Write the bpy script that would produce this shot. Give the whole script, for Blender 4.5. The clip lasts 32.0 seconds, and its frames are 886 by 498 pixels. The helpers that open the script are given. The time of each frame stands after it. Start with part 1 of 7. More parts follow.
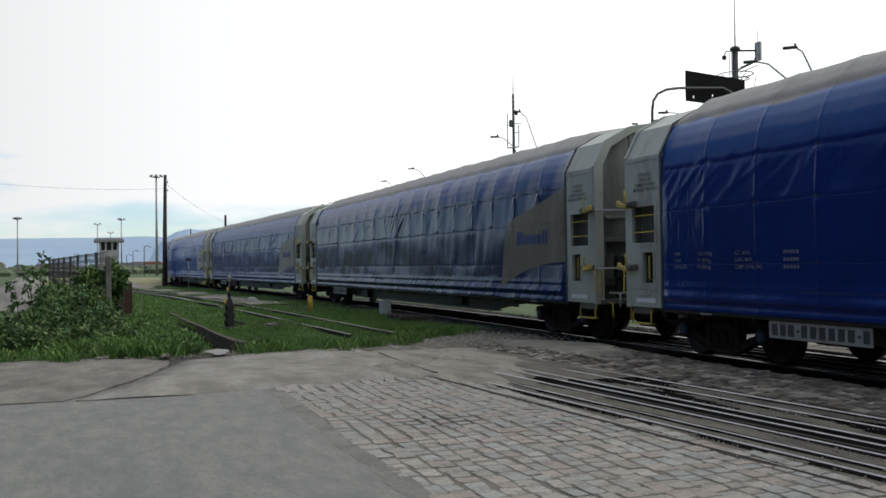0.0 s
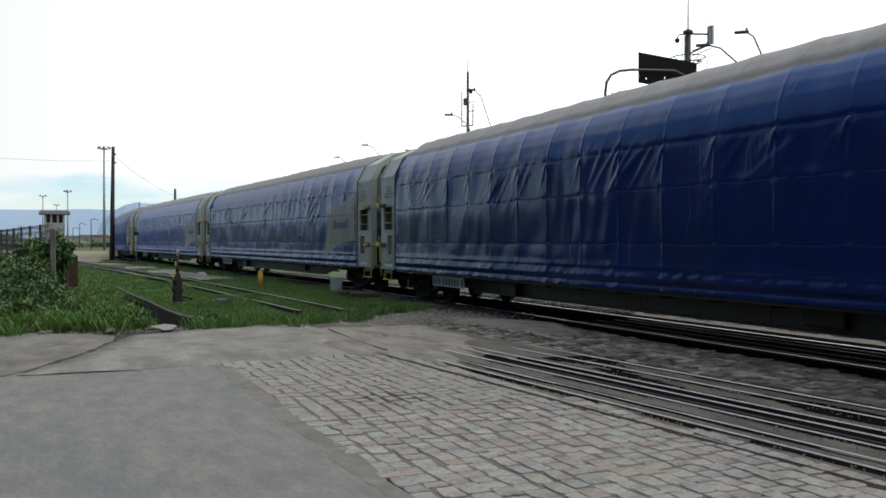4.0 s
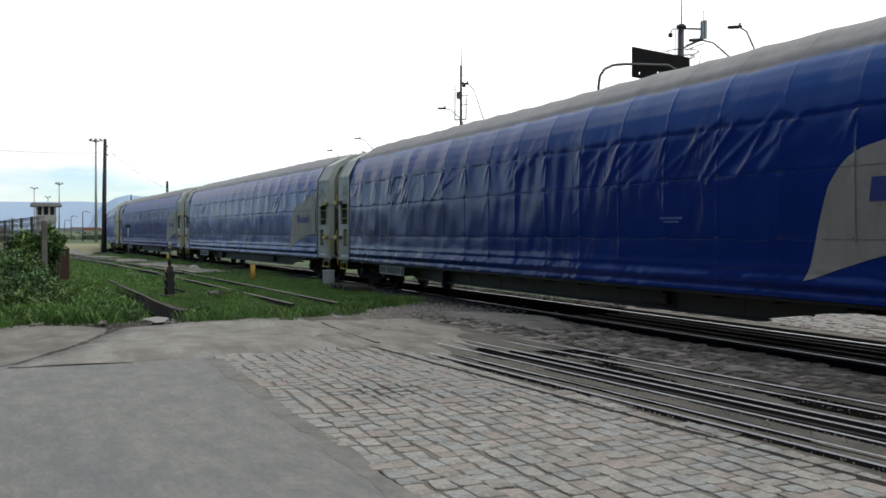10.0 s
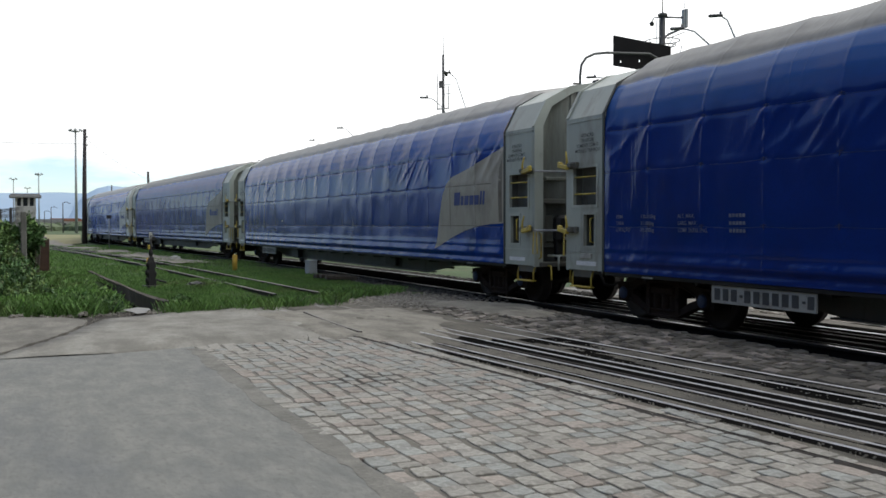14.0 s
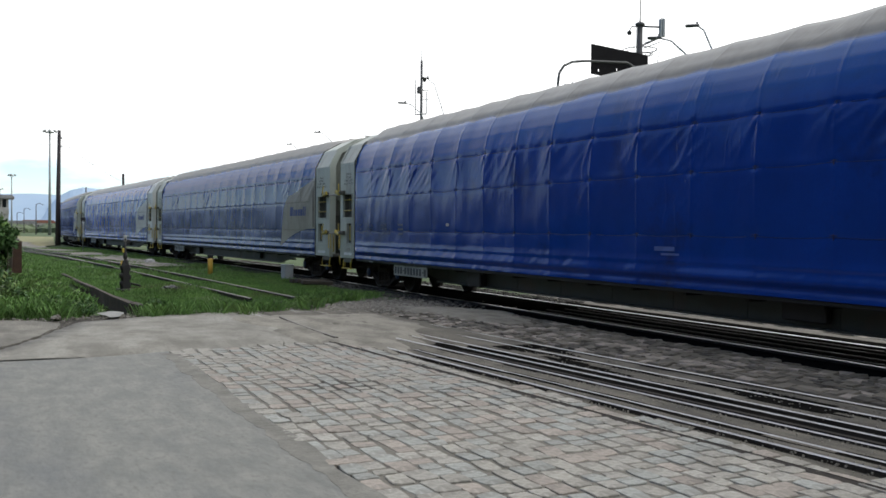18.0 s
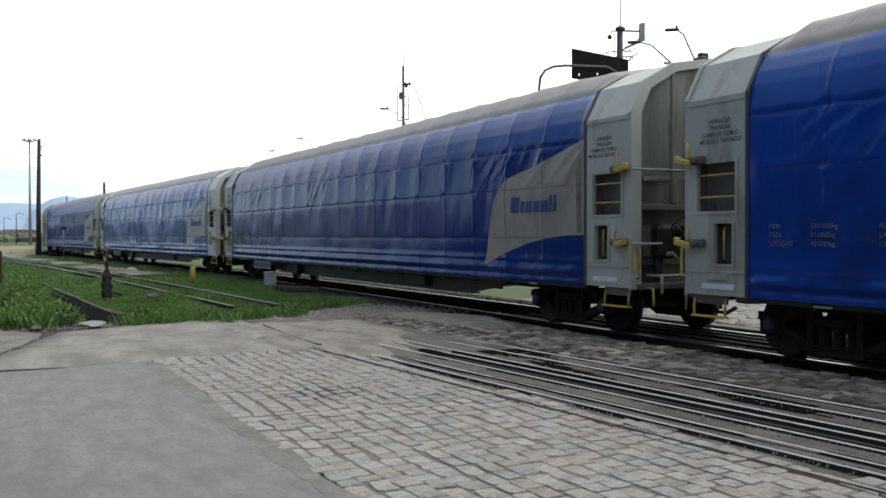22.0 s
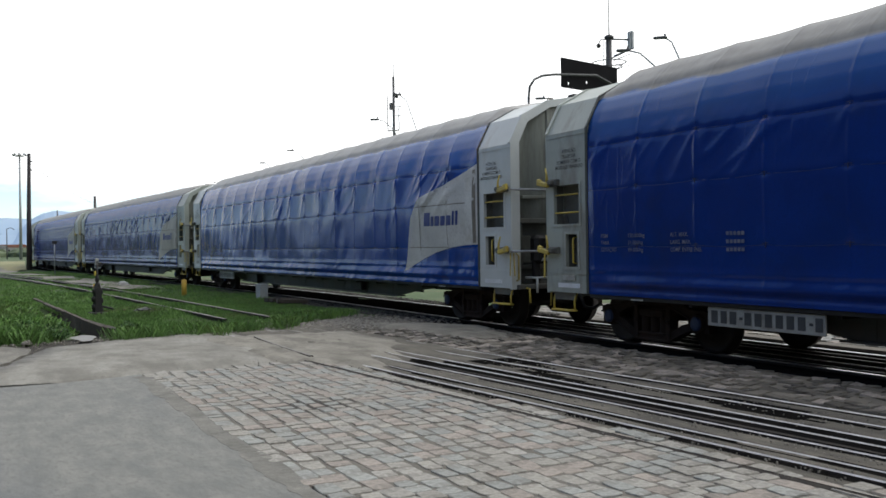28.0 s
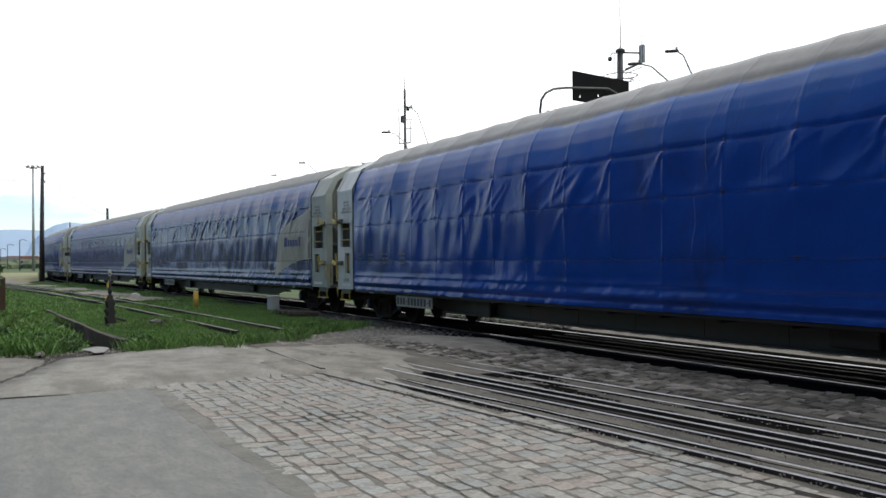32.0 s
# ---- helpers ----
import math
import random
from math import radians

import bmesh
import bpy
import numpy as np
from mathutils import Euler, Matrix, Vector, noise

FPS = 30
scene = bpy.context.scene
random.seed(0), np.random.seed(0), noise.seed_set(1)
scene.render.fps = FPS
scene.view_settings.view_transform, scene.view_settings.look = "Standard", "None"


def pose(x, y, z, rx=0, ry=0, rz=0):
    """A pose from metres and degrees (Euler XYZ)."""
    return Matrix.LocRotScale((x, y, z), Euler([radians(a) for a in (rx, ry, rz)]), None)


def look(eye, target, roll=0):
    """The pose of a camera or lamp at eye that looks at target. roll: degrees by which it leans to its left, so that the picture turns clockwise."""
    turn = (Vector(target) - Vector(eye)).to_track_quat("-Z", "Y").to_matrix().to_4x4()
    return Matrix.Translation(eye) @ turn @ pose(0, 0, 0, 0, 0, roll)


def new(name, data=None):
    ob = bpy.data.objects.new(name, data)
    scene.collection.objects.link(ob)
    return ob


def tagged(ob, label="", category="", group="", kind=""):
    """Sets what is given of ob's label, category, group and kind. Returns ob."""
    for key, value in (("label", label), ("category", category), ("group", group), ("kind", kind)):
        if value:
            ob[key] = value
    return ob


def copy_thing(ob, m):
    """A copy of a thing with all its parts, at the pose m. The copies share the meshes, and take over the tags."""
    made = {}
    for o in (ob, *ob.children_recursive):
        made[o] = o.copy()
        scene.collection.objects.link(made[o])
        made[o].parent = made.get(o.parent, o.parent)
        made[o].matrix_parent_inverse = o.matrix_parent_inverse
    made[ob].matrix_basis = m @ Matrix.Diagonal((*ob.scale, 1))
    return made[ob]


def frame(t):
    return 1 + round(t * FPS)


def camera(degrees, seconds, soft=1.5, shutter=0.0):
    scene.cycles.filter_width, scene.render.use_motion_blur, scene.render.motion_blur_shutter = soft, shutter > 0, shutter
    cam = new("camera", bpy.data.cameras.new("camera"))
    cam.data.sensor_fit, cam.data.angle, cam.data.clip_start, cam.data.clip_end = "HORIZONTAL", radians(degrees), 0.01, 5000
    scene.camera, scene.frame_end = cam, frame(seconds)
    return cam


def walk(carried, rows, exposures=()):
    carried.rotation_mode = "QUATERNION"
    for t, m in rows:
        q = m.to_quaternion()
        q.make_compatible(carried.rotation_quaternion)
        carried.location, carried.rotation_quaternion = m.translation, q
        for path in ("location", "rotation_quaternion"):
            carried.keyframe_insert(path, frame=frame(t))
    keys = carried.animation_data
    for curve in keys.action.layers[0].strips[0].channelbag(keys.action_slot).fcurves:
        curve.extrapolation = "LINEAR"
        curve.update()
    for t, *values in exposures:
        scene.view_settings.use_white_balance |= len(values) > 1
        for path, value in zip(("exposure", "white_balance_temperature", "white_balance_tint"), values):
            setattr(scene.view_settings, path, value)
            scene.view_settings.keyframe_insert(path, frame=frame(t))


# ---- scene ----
cam = camera(50.0, 32.0, soft=1.6)
PATH = [
    (0, pose(-0.035, -0.003, 1.574, 90.863, 0.786, -19.623)),
    (0.5, pose(-0.039, 0.001, 1.573, 90.784, 0.142, -20.142)),
    (1, pose(-0.042, 0.013, 1.571, 90.521, 0.139, -20.460)),
    (1.5, pose(-0.035, 0.023, 1.572, 90.254, 0.088, -20.563)),
    (2, pose(-0.030, 0.017, 1.572, 90.035, 0.433, -20.789)),
    (2.5, pose(-0.020, 0.022, 1.577, 89.751, 0.187, -21.322)),
    (3, pose(-0.024, 0.014, 1.572, 89.641, 0.017, -21.827)),
    (3.5, pose(-0.013, 0.019, 1.570, 89.487, -0.001, -22.317)),
    (5.5, pose(-0.003, 0.010, 1.574, 89.578, 0.048, -22.648)),
    (6, pose(-0.009, 0.011, 1.570, 89.520, 0.272, -22.680)),
    (6.5, pose(-0.011, 0.018, 1.572, 89.532, 0.131, -22.976)),
    (7, pose(-0.005, 0.007, 1.571, 89.546, 0.042, -23.174)),
    (7.5, pose(-0.018, 0.005, 1.569, 89.484, -0.015, -23.135)),
    (8, pose(-0.011, 0.005, 1.570, 89.380, -0.077, -23.009)),
    (8.5, pose(-0.011, 0.020, 1.576, 89.253, -0.148, -23.007)),
    (9, pose(-0.010, 0.019, 1.576, 89.199, -0.071, -22.912)),
    (9.5, pose(-0.020, 0.014, 1.575, 89.166, -0.150, -22.844)),
    (10, pose(-0.010, 0.014, 1.564, 89.130, -0.209, -22.924)),
    (10.5, pose(-0.009, 0.019, 1.572, 89.011, -0.203, -22.919)),
    (11, pose(-0.002, 0.007, 1.575, 89.043, -0.292, -22.893)),
    (11.5, pose(0.000, 0.015, 1.574, 89.140, -0.264, -23.239)),
    (12, pose(-0.009, 0.007, 1.576, 89.219, 0.016, -23.247)),
    (12.5, pose(0.001, 0.007, 1.564, 89.375, 0.161, -23.263)),
    (13, pose(0.006, 0.007, 1.558, 89.071, 0.400, -23.684)),
    (13.5, pose(0.004, -0.008, 1.557, 88.759, 0.433, -23.992)),
    (14, pose(0.002, 0.001, 1.557, 88.498, 0.048, -23.949)),
    (14.5, pose(-0.006, 0.015, 1.563, 88.236, 0.028, -23.779)),
    (16.5, pose(0.009, 0.005, 1.562, 88.227, -0.166, -25.541)),
    (17, pose(-0.004, -0.002, 1.564, 88.367, -0.350, -25.676)),
    (17.5, pose(0.002, 0.005, 1.566, 88.529, -0.564, -25.420)),
    (18, pose(-0.004, -0.001, 1.568, 88.834, -0.513, -25.343)),
    (18.5, pose(0.003, 0.000, 1.571, 89.073, -0.121, -25.086)),
    (19, pose(0.003, 0.007, 1.569, 89.355, -0.047, -25.970)),
    (19.5, pose(0.013, -0.012, 1.567, 89.324, 0.045, -26.644)),
    (20, pose(0.012, -0.018, 1.570, 89.353, 0.018, -26.183)),
    (20.5, pose(0.010, 0.000, 1.564, 89.373, 0.128, -25.782)),
    (21, pose(0.014, -0.007, 1.565, 89.295, 0.322, -26.050)),
    (21.5, pose(0.000, -0.015, 1.567, 89.294, 0.249, -26.271)),
    (22, pose(0.002, -0.014, 1.571, 89.154, 0.081, -26.342)),
    (22.5, pose(0.008, -0.006, 1.565, 89.149, 0.022, -26.532)),
    (23, pose(0.015, -0.015, 1.564, 89.128, 0.141, -26.474)),
    (23.5, pose(0.022, -0.008, 1.565, 89.076, 0.513, -26.185)),
    (24, pose(0.019, -0.010, 1.569, 89.086, 0.516, -26.096)),
    (24.5, pose(0.015, -0.010, 1.568, 89.079, 0.582, -26.238)),
    (25, pose(0.018, -0.007, 1.569, 89.105, 0.536, -26.410)),
    (25.5, pose(0.021, -0.013, 1.571, 89.256, 0.934, -26.528)),
    (27.5, pose(0.020, -0.030, 1.564, 89.814, 0.734, -26.698)),
    (28, pose(0.029, -0.015, 1.572, 89.745, 0.783, -26.805)),
    (28.5, pose(0.027, -0.018, 1.578, 89.935, 0.898, -26.691)),
    (29, pose(0.027, -0.022, 1.577, 90.224, 0.828, -26.508)),
    (29.5, pose(0.019, -0.017, 1.579, 90.362, 1.005, -26.440)),
    (30, pose(0.018, -0.007, 1.579, 90.303, 0.811, -26.447)),
    (30.5, pose(0.011, -0.022, 1.572, 90.320, 0.927, -26.394)),
    (31, pose(0.014, -0.017, 1.577, 90.337, 1.063, -26.226)),
    (31.5, pose(0.014, -0.020, 1.577, 90.429, 0.835, -26.129)),
    (32, pose(0.004, -0.013, 1.577, 90.511, 0.617, -26.170)),
]

walk(cam, PATH, exposures=[(0.0, -0.3), (6.0, -0.12), (9.0, -0.1), (14.0, 0.0), (18.0, 0.15), (23.0, 0.18), (32.0, 0.12)])

# ---- light ----
world = bpy.data.worlds.new("sky")
scene.world = world
world.use_nodes = True
wn, wl = world.node_tree.nodes, world.node_tree.links
wn.clear()
w_out = wn.new("ShaderNodeOutputWorld")
w_bg = wn.new("ShaderNodeBackground")
w_sky = wn.new("ShaderNodeTexSky")
w_sky.sky_type, w_sky.sun_disc = "NISHITA", False
w_sky.sun_elevation, w_sky.sun_rotation = radians(58), radians(75)
w_sky.dust_density, w_sky.ozone_density = 0.15, 3.0
w_geo = wn.new("ShaderNodeTexCoord")
w_map = wn.new("ShaderNodeMapping")
w_map.inputs["Scale"].default_value = (1.0, 1.0, 4.2)
w_noise = wn.new("ShaderNodeTexNoise")
w_noise.inputs["Scale"].default_value, w_noise.inputs["Detail"].default_value = 4.2, 7
w_noise.inputs["Roughness"].default_value = 0.55
w_sep = wn.new("ShaderNodeSeparateXYZ")
w_ramp = wn.new("ShaderNodeMapRange")
w_ramp.inputs["From Min"].default_value, w_ramp.inputs["From Max"].default_value = 0.02, 0.16
w_ramp.inputs["To Min"].default_value, w_ramp.inputs["To Max"].default_value = -0.02, 0.26
w_add = wn.new("ShaderNodeMath")
w_cov = wn.new("ShaderNodeMapRange")
w_cov.inputs["From Min"].default_value, w_cov.inputs["From Max"].default_value = 0.42, 0.56
w_gain = wn.new("ShaderNodeVectorMath")
w_gain.operation = "MULTIPLY"
w_gain.inputs[1].default_value = (0.140, 0.150, 0.166)
w_mix = wn.new("ShaderNodeMix")
w_mix.data_type = "RGBA"
w_mix.inputs["B"].default_value = (1.12, 1.14, 1.15, 1)
w_side = wn.new("ShaderNodeMapRange")
w_side.inputs["From Min"].default_value, w_side.inputs["From Max"].default_value = -1.0, 1.0
w_side.inputs["To Min"].default_value, w_side.inputs["To Max"].default_value = 0.26, 1.62
w_cloud = wn.new("ShaderNodeVectorMath")
w_cloud.operation = "SCALE"
w_cloud.inputs[0].default_value = (1.2, 1.22, 1.23)
wl.new(w_sep.outputs["X"], w_side.inputs["Value"])
wl.new(w_side.outputs["Result"], w_cloud.inputs["Scale"])
wl.new(w_cloud.outputs["Vector"], w_mix.inputs["B"])
wl.new(w_geo.outputs["Generated"], w_map.inputs["Vector"])
wl.new(w_map.outputs["Vector"], w_noise.inputs["Vector"])
wl.new(w_geo.outputs["Generated"], w_sep.inputs["Vector"])
wl.new(w_sep.outputs["Z"], w_ramp.inputs["Value"])
wl.new(w_noise.outputs["Fac"], w_add.inputs[0])
wl.new(w_ramp.outputs["Result"], w_add.inputs[1])
# the cloud opens towards the west
w_open = wn.new("ShaderNodeMapRange")
w_open.inputs["From Min"].default_value, w_open.inputs["From Max"].default_value = -0.5, -0.06
w_open.inputs["To Min"].default_value, w_open.inputs["To Max"].default_value = -0.34, 0.0
w_sum = wn.new("ShaderNodeMath")
wl.new(w_sep.outputs["X"], w_open.inputs["Value"])
wl.new(w_add.outputs["Value"], w_sum.inputs[0])
wl.new(w_open.outputs["Result"], w_sum.inputs[1])
wl.new(w_sum.outputs["Value"], w_cov.inputs["Value"])
wl.new(w_sky.outputs["Color"], w_gain.inputs[0])
wl.new(w_gain.outputs["Vector"], w_mix.inputs["A"])
wl.new(w_cov.outputs["Result"], w_mix.inputs["Factor"])
wl.new(w_mix.outputs["Result"], w_bg.inputs["Color"])
wl.new(w_bg.outputs["Background"], w_out.inputs["Surface"])
w_bg.inputs["Strength"].default_value = 1.0

sun_data = bpy.data.lights.new("sun", "SUN")
sun_data.energy, sun_data.angle, sun_data.color = 0.7, radians(14), (1.0, 0.96, 0.9)
sun = new("sun", sun_data)
sun.matrix_basis = look((30, 8, 50), (0, 0, 0))

# ---- materials ----
def mat(name, base, second=None, scale=4.0, rough=0.8, metal=0.0, bump=0.15, fine=60.0, stain=None, stain_scale=0.6,
        stain_amount=0.5, spec=0.5, island=0.0, stretch=(1, 1, 1), coat=0.0, rnd=0.0, grain=0.38):
    """A surface with grain at two scales, stains, and a fine relief. island: brightness spread between the pieces of one mesh;
    rnd: the same between objects."""
    m = bpy.data.materials.new(name)
    m.use_nodes = True
    n, l = m.node_tree.nodes, m.node_tree.links
    b = n["Principled BSDF"]
    b.inputs["Roughness"].default_value, b.inputs["Metallic"].default_value = rough, metal
    b.inputs["Specular IOR Level"].default_value = spec
    b.inputs["Coat Weight"].default_value = coat
    co = n.new("ShaderNodeTexCoord")
    mp = n.new("ShaderNodeMapping")
    mp.inputs["Scale"].default_value = stretch
    l.new(co.outputs["Object"], mp.inputs["Vector"])

    def noise_at(s, d=5, r=0.6):
        t = n.new("ShaderNodeTexNoise")
        t.inputs["Scale"].default_value, t.inputs["Detail"].default_value, t.inputs["Roughness"].default_value = s, d, r
        l.new(mp.outputs["Vector"], t.inputs["Vector"])
        return t.outputs["Fac"]

    def blend(fac, a, c, lo=0.35, hi=0.65):
        r = n.new("ShaderNodeMapRange")
        r.inputs["From Min"].default_value, r.inputs["From Max"].default_value = lo, hi
        l.new(fac, r.inputs["Value"])
        x = n.new("ShaderNodeMix")
        x.data_type = "RGBA"
        l.new(r.outputs["Result"], x.inputs["Factor"])
        for socket, value in (("A", a), ("B", c)):
            if isinstance(value, tuple):
                x.inputs[socket].default_value = (*value, 1)
            else:
                l.new(value, x.inputs[socket])
        return x.outputs["Result"]

    second = second or tuple(c * 0.72 for c in base)
    col = blend(noise_at(scale), base, second)
    col = blend(noise_at(fine, 3), col, tuple(c * (1 - grain) for c in base), 0.5, 0.74)
    if stain:
        col = blend(noise_at(stain_scale, 6, 0.65), col, stain, 0.62 - 0.22 * stain_amount, 0.72)
    if island or rnd:
        hsv = n.new("ShaderNodeHueSaturation")
        src = n.new("ShaderNodeNewGeometry").outputs["Random Per Island"] if island else n.new("ShaderNodeObjectInfo").outputs["Random"]
        r = n.new("ShaderNodeMapRange")
        k = island or rnd
        r.inputs["To Min"].default_value, r.inputs["To Max"].default_value = 1 - k, 1 + k
        l.new(src, r.inputs["Value"])
        l.new(r.outputs["Result"], hsv.inputs["Value"])
        l.new(col, hsv.inputs["Color"])
        col = hsv.outputs["Color"]
    l.new(col, b.inputs["Base Color"])
    if bump:
        bp = n.new("ShaderNodeBump")
        bp.inputs["Strength"].default_value, bp.inputs["Distance"].default_value = bump, 0.02
        l.new(noise_at(fine * 0.6, 6, 0.65), bp.inputs["Height"])
        l.new(bp.outputs["Normal"], b.inputs["Normal"])
    return m


M = {}
def tarp_material(name="tarp_blue", base=(0.0005, 0.0225, 0.17), second=(0.0005, 0.018, 0.138), worn=(0.003, 0.018, 0.115), spread=0.15, gloss=0.23):
    """Blue tarpaulin that turns dusty grey over the roof, with a scalloped border, faint streaks and seams."""
    m = mat(name, base, second, 1.2, 0.30, 0, 0.0, 30, worn, 0.9, 0.3, 0.0, rnd=spread, grain=0.2)
    n, l = m.node_tree.nodes, m.node_tree.links
    b = n["Principled BSDF"]
    blue = b.inputs["Base Color"].links[0].from_socket
    co = n.new("ShaderNodeTexCoord")
    sep = n.new("ShaderNodeSeparateXYZ")
    l.new(co.outputs["Object"], sep.inputs["Vector"])
    wob = n.new("ShaderNodeTexNoise")
    wob.inputs["Scale"].default_value, wob.inputs["Detail"].default_value = 1.3, 4
    l.new(co.outputs["Object"], wob.inputs["Vector"])
    add = n.new("ShaderNodeMath")
    add.operation = "MULTIPLY_ADD"
    add.inputs[1].default_value = 0.22
    l.new(wob.outputs["Fac"], add.inputs[0])
    l.new(sep.outputs["Z"], add.inputs[2])
    rng = n.new("ShaderNodeMapRange")
    rng.inputs["From Min"].default_value, rng.inputs["From Max"].default_value = 3.84, 3.89
    l.new(add.outputs["Value"], rng.inputs["Value"])
    fine = n.new("ShaderNodeTexNoise")
    fine.inputs["Scale"].default_value, fine.inputs["Detail"].default_value = 5.0, 6
    l.new(co.outputs["Object"], fine.inputs["Vector"])
    grey = n.new("ShaderNodeMix")
    grey.data_type = "RGBA"
    grey.inputs["A"].default_value, grey.inputs["B"].default_value = (0.20, 0.19, 0.172, 1), (0.38, 0.36, 0.325, 1)
    l.new(fine.outputs["Fac"], grey.inputs["Factor"])
    mix = n.new("ShaderNodeMix")
    mix.data_type = "RGBA"
    l.new(rng.outputs["Result"], mix.inputs["Factor"])
    # lighter blue painted along the eaves, for sky light on the upturned cloth
    eave_fac = n.new("ShaderNodeMapRange")
    eave_fac.inputs["From Min"].default_value, eave_fac.inputs["From Max"].default_value = 3.15, 3.85
    eave_fac.inputs["To Max"].default_value = 0.75
    l.new(add.outputs["Value"], eave_fac.inputs["Value"])
    paled = n.new("ShaderNodeMix")
    paled.data_type = "RGBA"
    paled.inputs["B"].default_value = (0.05, 0.155, 0.41, 1)
    l.new(eave_fac.outputs["Result"], paled.inputs["Factor"])
    l.new(blue, paled.inputs["A"])
    l.new(paled.outputs["Result"], mix.inputs["A"])
    l.new(grey.outputs["Result"], mix.inputs["B"])
    l.new(mix.outputs["Result"], b.inputs["Base Color"])
    ro = n.new("ShaderNodeMapRange")
    ro.inputs["To Min"].default_value, ro.inputs["To Max"].default_value = 0.16, 0.75
    l.new(rng.outputs["Result"], ro.inputs["Value"])
    l.new(ro.outputs["Result"], b.inputs["Roughness"])
    # thin creases in patches
    turn = n.new("ShaderNodeMapping")
    turn.inputs["Rotation"].default_value = (radians(32), 0, 0)
    turn.inputs["Scale"].default_value = (1.0, 4.6, 1.3)
    l.new(co.outputs["Object"], turn.inputs["Vector"])
    cr = n.new("ShaderNodeTexNoise")
    cr.inputs["Scale"].default_value, cr.inputs["Detail"].default_value, cr.inputs["Roughness"].default_value = 1.0, 2, 0.4
    l.new(turn.outputs["Vector"], cr.inputs["Vector"])
    off = n.new("ShaderNodeMath")
    off.operation = "SUBTRACT"
    off.inputs[1].default_value = 0.5
    l.new(cr.outputs["Fac"], off.inputs[0])
    ab = n.new("ShaderNodeMath")
    ab.operation = "ABSOLUTE"
    l.new(off.outputs["Value"], ab.inputs[0])
    rdg = n.new("ShaderNodeMapRange")
    rdg.inputs["From Min"].default_value, rdg.inputs["From Max"].default_value = 0.0, 0.07
    rdg.inputs["To Min"].default_value, rdg.inputs["To Max"].default_value = 1.0, 0.0
    rdg.interpolation_type = "SMOOTHSTEP"
    l.new(ab.outputs["Value"], rdg.inputs["Value"])
    pat = n.new("ShaderNodeTexNoise")
    pat.inputs["Scale"].default_value = 0.8
    l.new(co.outputs["Object"], pat.inputs["Vector"])
    pm = n.new("ShaderNodeMapRange")
    pm.inputs["From Min"].default_value, pm.inputs["From Max"].default_value = 0.42, 0.62
    l.new(pat.outputs["Fac"], pm.inputs["Value"])
    hgt = n.new("ShaderNodeMath")
    hgt.operation = "MULTIPLY"
    l.new(rdg.outputs["Result"], hgt.inputs[0])
    l.new(pm.outputs["Result"], hgt.inputs[1])
    bp = n.new("ShaderNodeBump")
    bp.inputs["Strength"].default_value, bp.inputs["Distance"].default_value = 0.14, 0.012
    l.new(hgt.outputs["Value"], bp.inputs["Height"])
    l.new(bp.outputs["Normal"], b.inputs["Normal"])
    # a limited gloss over the cloth
    gl = n.new("ShaderNodeBsdfGlossy")
    l.new(ro.outputs["Result"], gl.inputs["Roughness"])
    l.new(bp.outputs["Normal"], gl.inputs["Normal"])
    fr = n.new("ShaderNodeFresnel")
    fr.inputs["IOR"].default_value = 1.38
    l.new(bp.outputs["Normal"], fr.inputs["Normal"])
    cap = n.new("ShaderNodeMath")
    cap.operation = "MINIMUM"
    cap.inputs[1].default_value = gloss
    l.new(fr.outputs["Fac"], cap.inputs[0])
    sh = n.new("ShaderNodeMixShader")
    l.new(cap.outputs["Value"], sh.inputs["Fac"])
    l.new(b.outputs["BSDF"], sh.inputs[1])
    l.new(gl.outputs["BSDF"], sh.inputs[2])
    l.new(sh.outputs["Shader"], n["Material Output"].inputs["Surface"])
    return m


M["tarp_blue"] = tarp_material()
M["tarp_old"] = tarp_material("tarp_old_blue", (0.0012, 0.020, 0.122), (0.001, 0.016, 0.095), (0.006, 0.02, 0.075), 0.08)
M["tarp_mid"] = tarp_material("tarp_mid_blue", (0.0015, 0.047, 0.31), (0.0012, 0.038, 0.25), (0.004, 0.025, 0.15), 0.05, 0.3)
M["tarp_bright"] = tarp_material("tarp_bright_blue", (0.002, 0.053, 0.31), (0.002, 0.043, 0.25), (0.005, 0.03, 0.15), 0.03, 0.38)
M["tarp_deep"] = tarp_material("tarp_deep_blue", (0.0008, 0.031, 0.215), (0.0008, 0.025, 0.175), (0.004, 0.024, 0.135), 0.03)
M["emblem_clean"] = mat("emblem_clean_white", (0.55, 0.55, 0.53), (0.46, 0.46, 0.44), 1.6, 0.5, 0, 0.06, 30, (0.34, 0.32, 0.28), 1.4, 0.35)
M["tarp_grey"] = mat("tarp_grey", (0.27, 0.255, 0.235), (0.19, 0.18, 0.165), 1.5, 0.6, 0, 0.1, 25, (0.12, 0.115, 0.10), 0.8, 0.5, rnd=0.12)
M["emblem"] = mat("emblem_cream", (0.36, 0.335, 0.28), (0.29, 0.27, 0.225), 1.6, 0.5, 0, 0.06, 30, (0.20, 0.18, 0.15), 1.4, 0.4, stretch=(1, 1, 0.5), rnd=0.22, grain=0.15)
M["emblem_ink"] = mat("emblem_ink", (0.012, 0.035, 0.22), None, 6, 0.5, 0, 0.03)
M["seam"] = mat("dirty_seam", (0.13, 0.115, 0.095), (0.24, 0.22, 0.18), 3, 0.7, 0, 0.0)
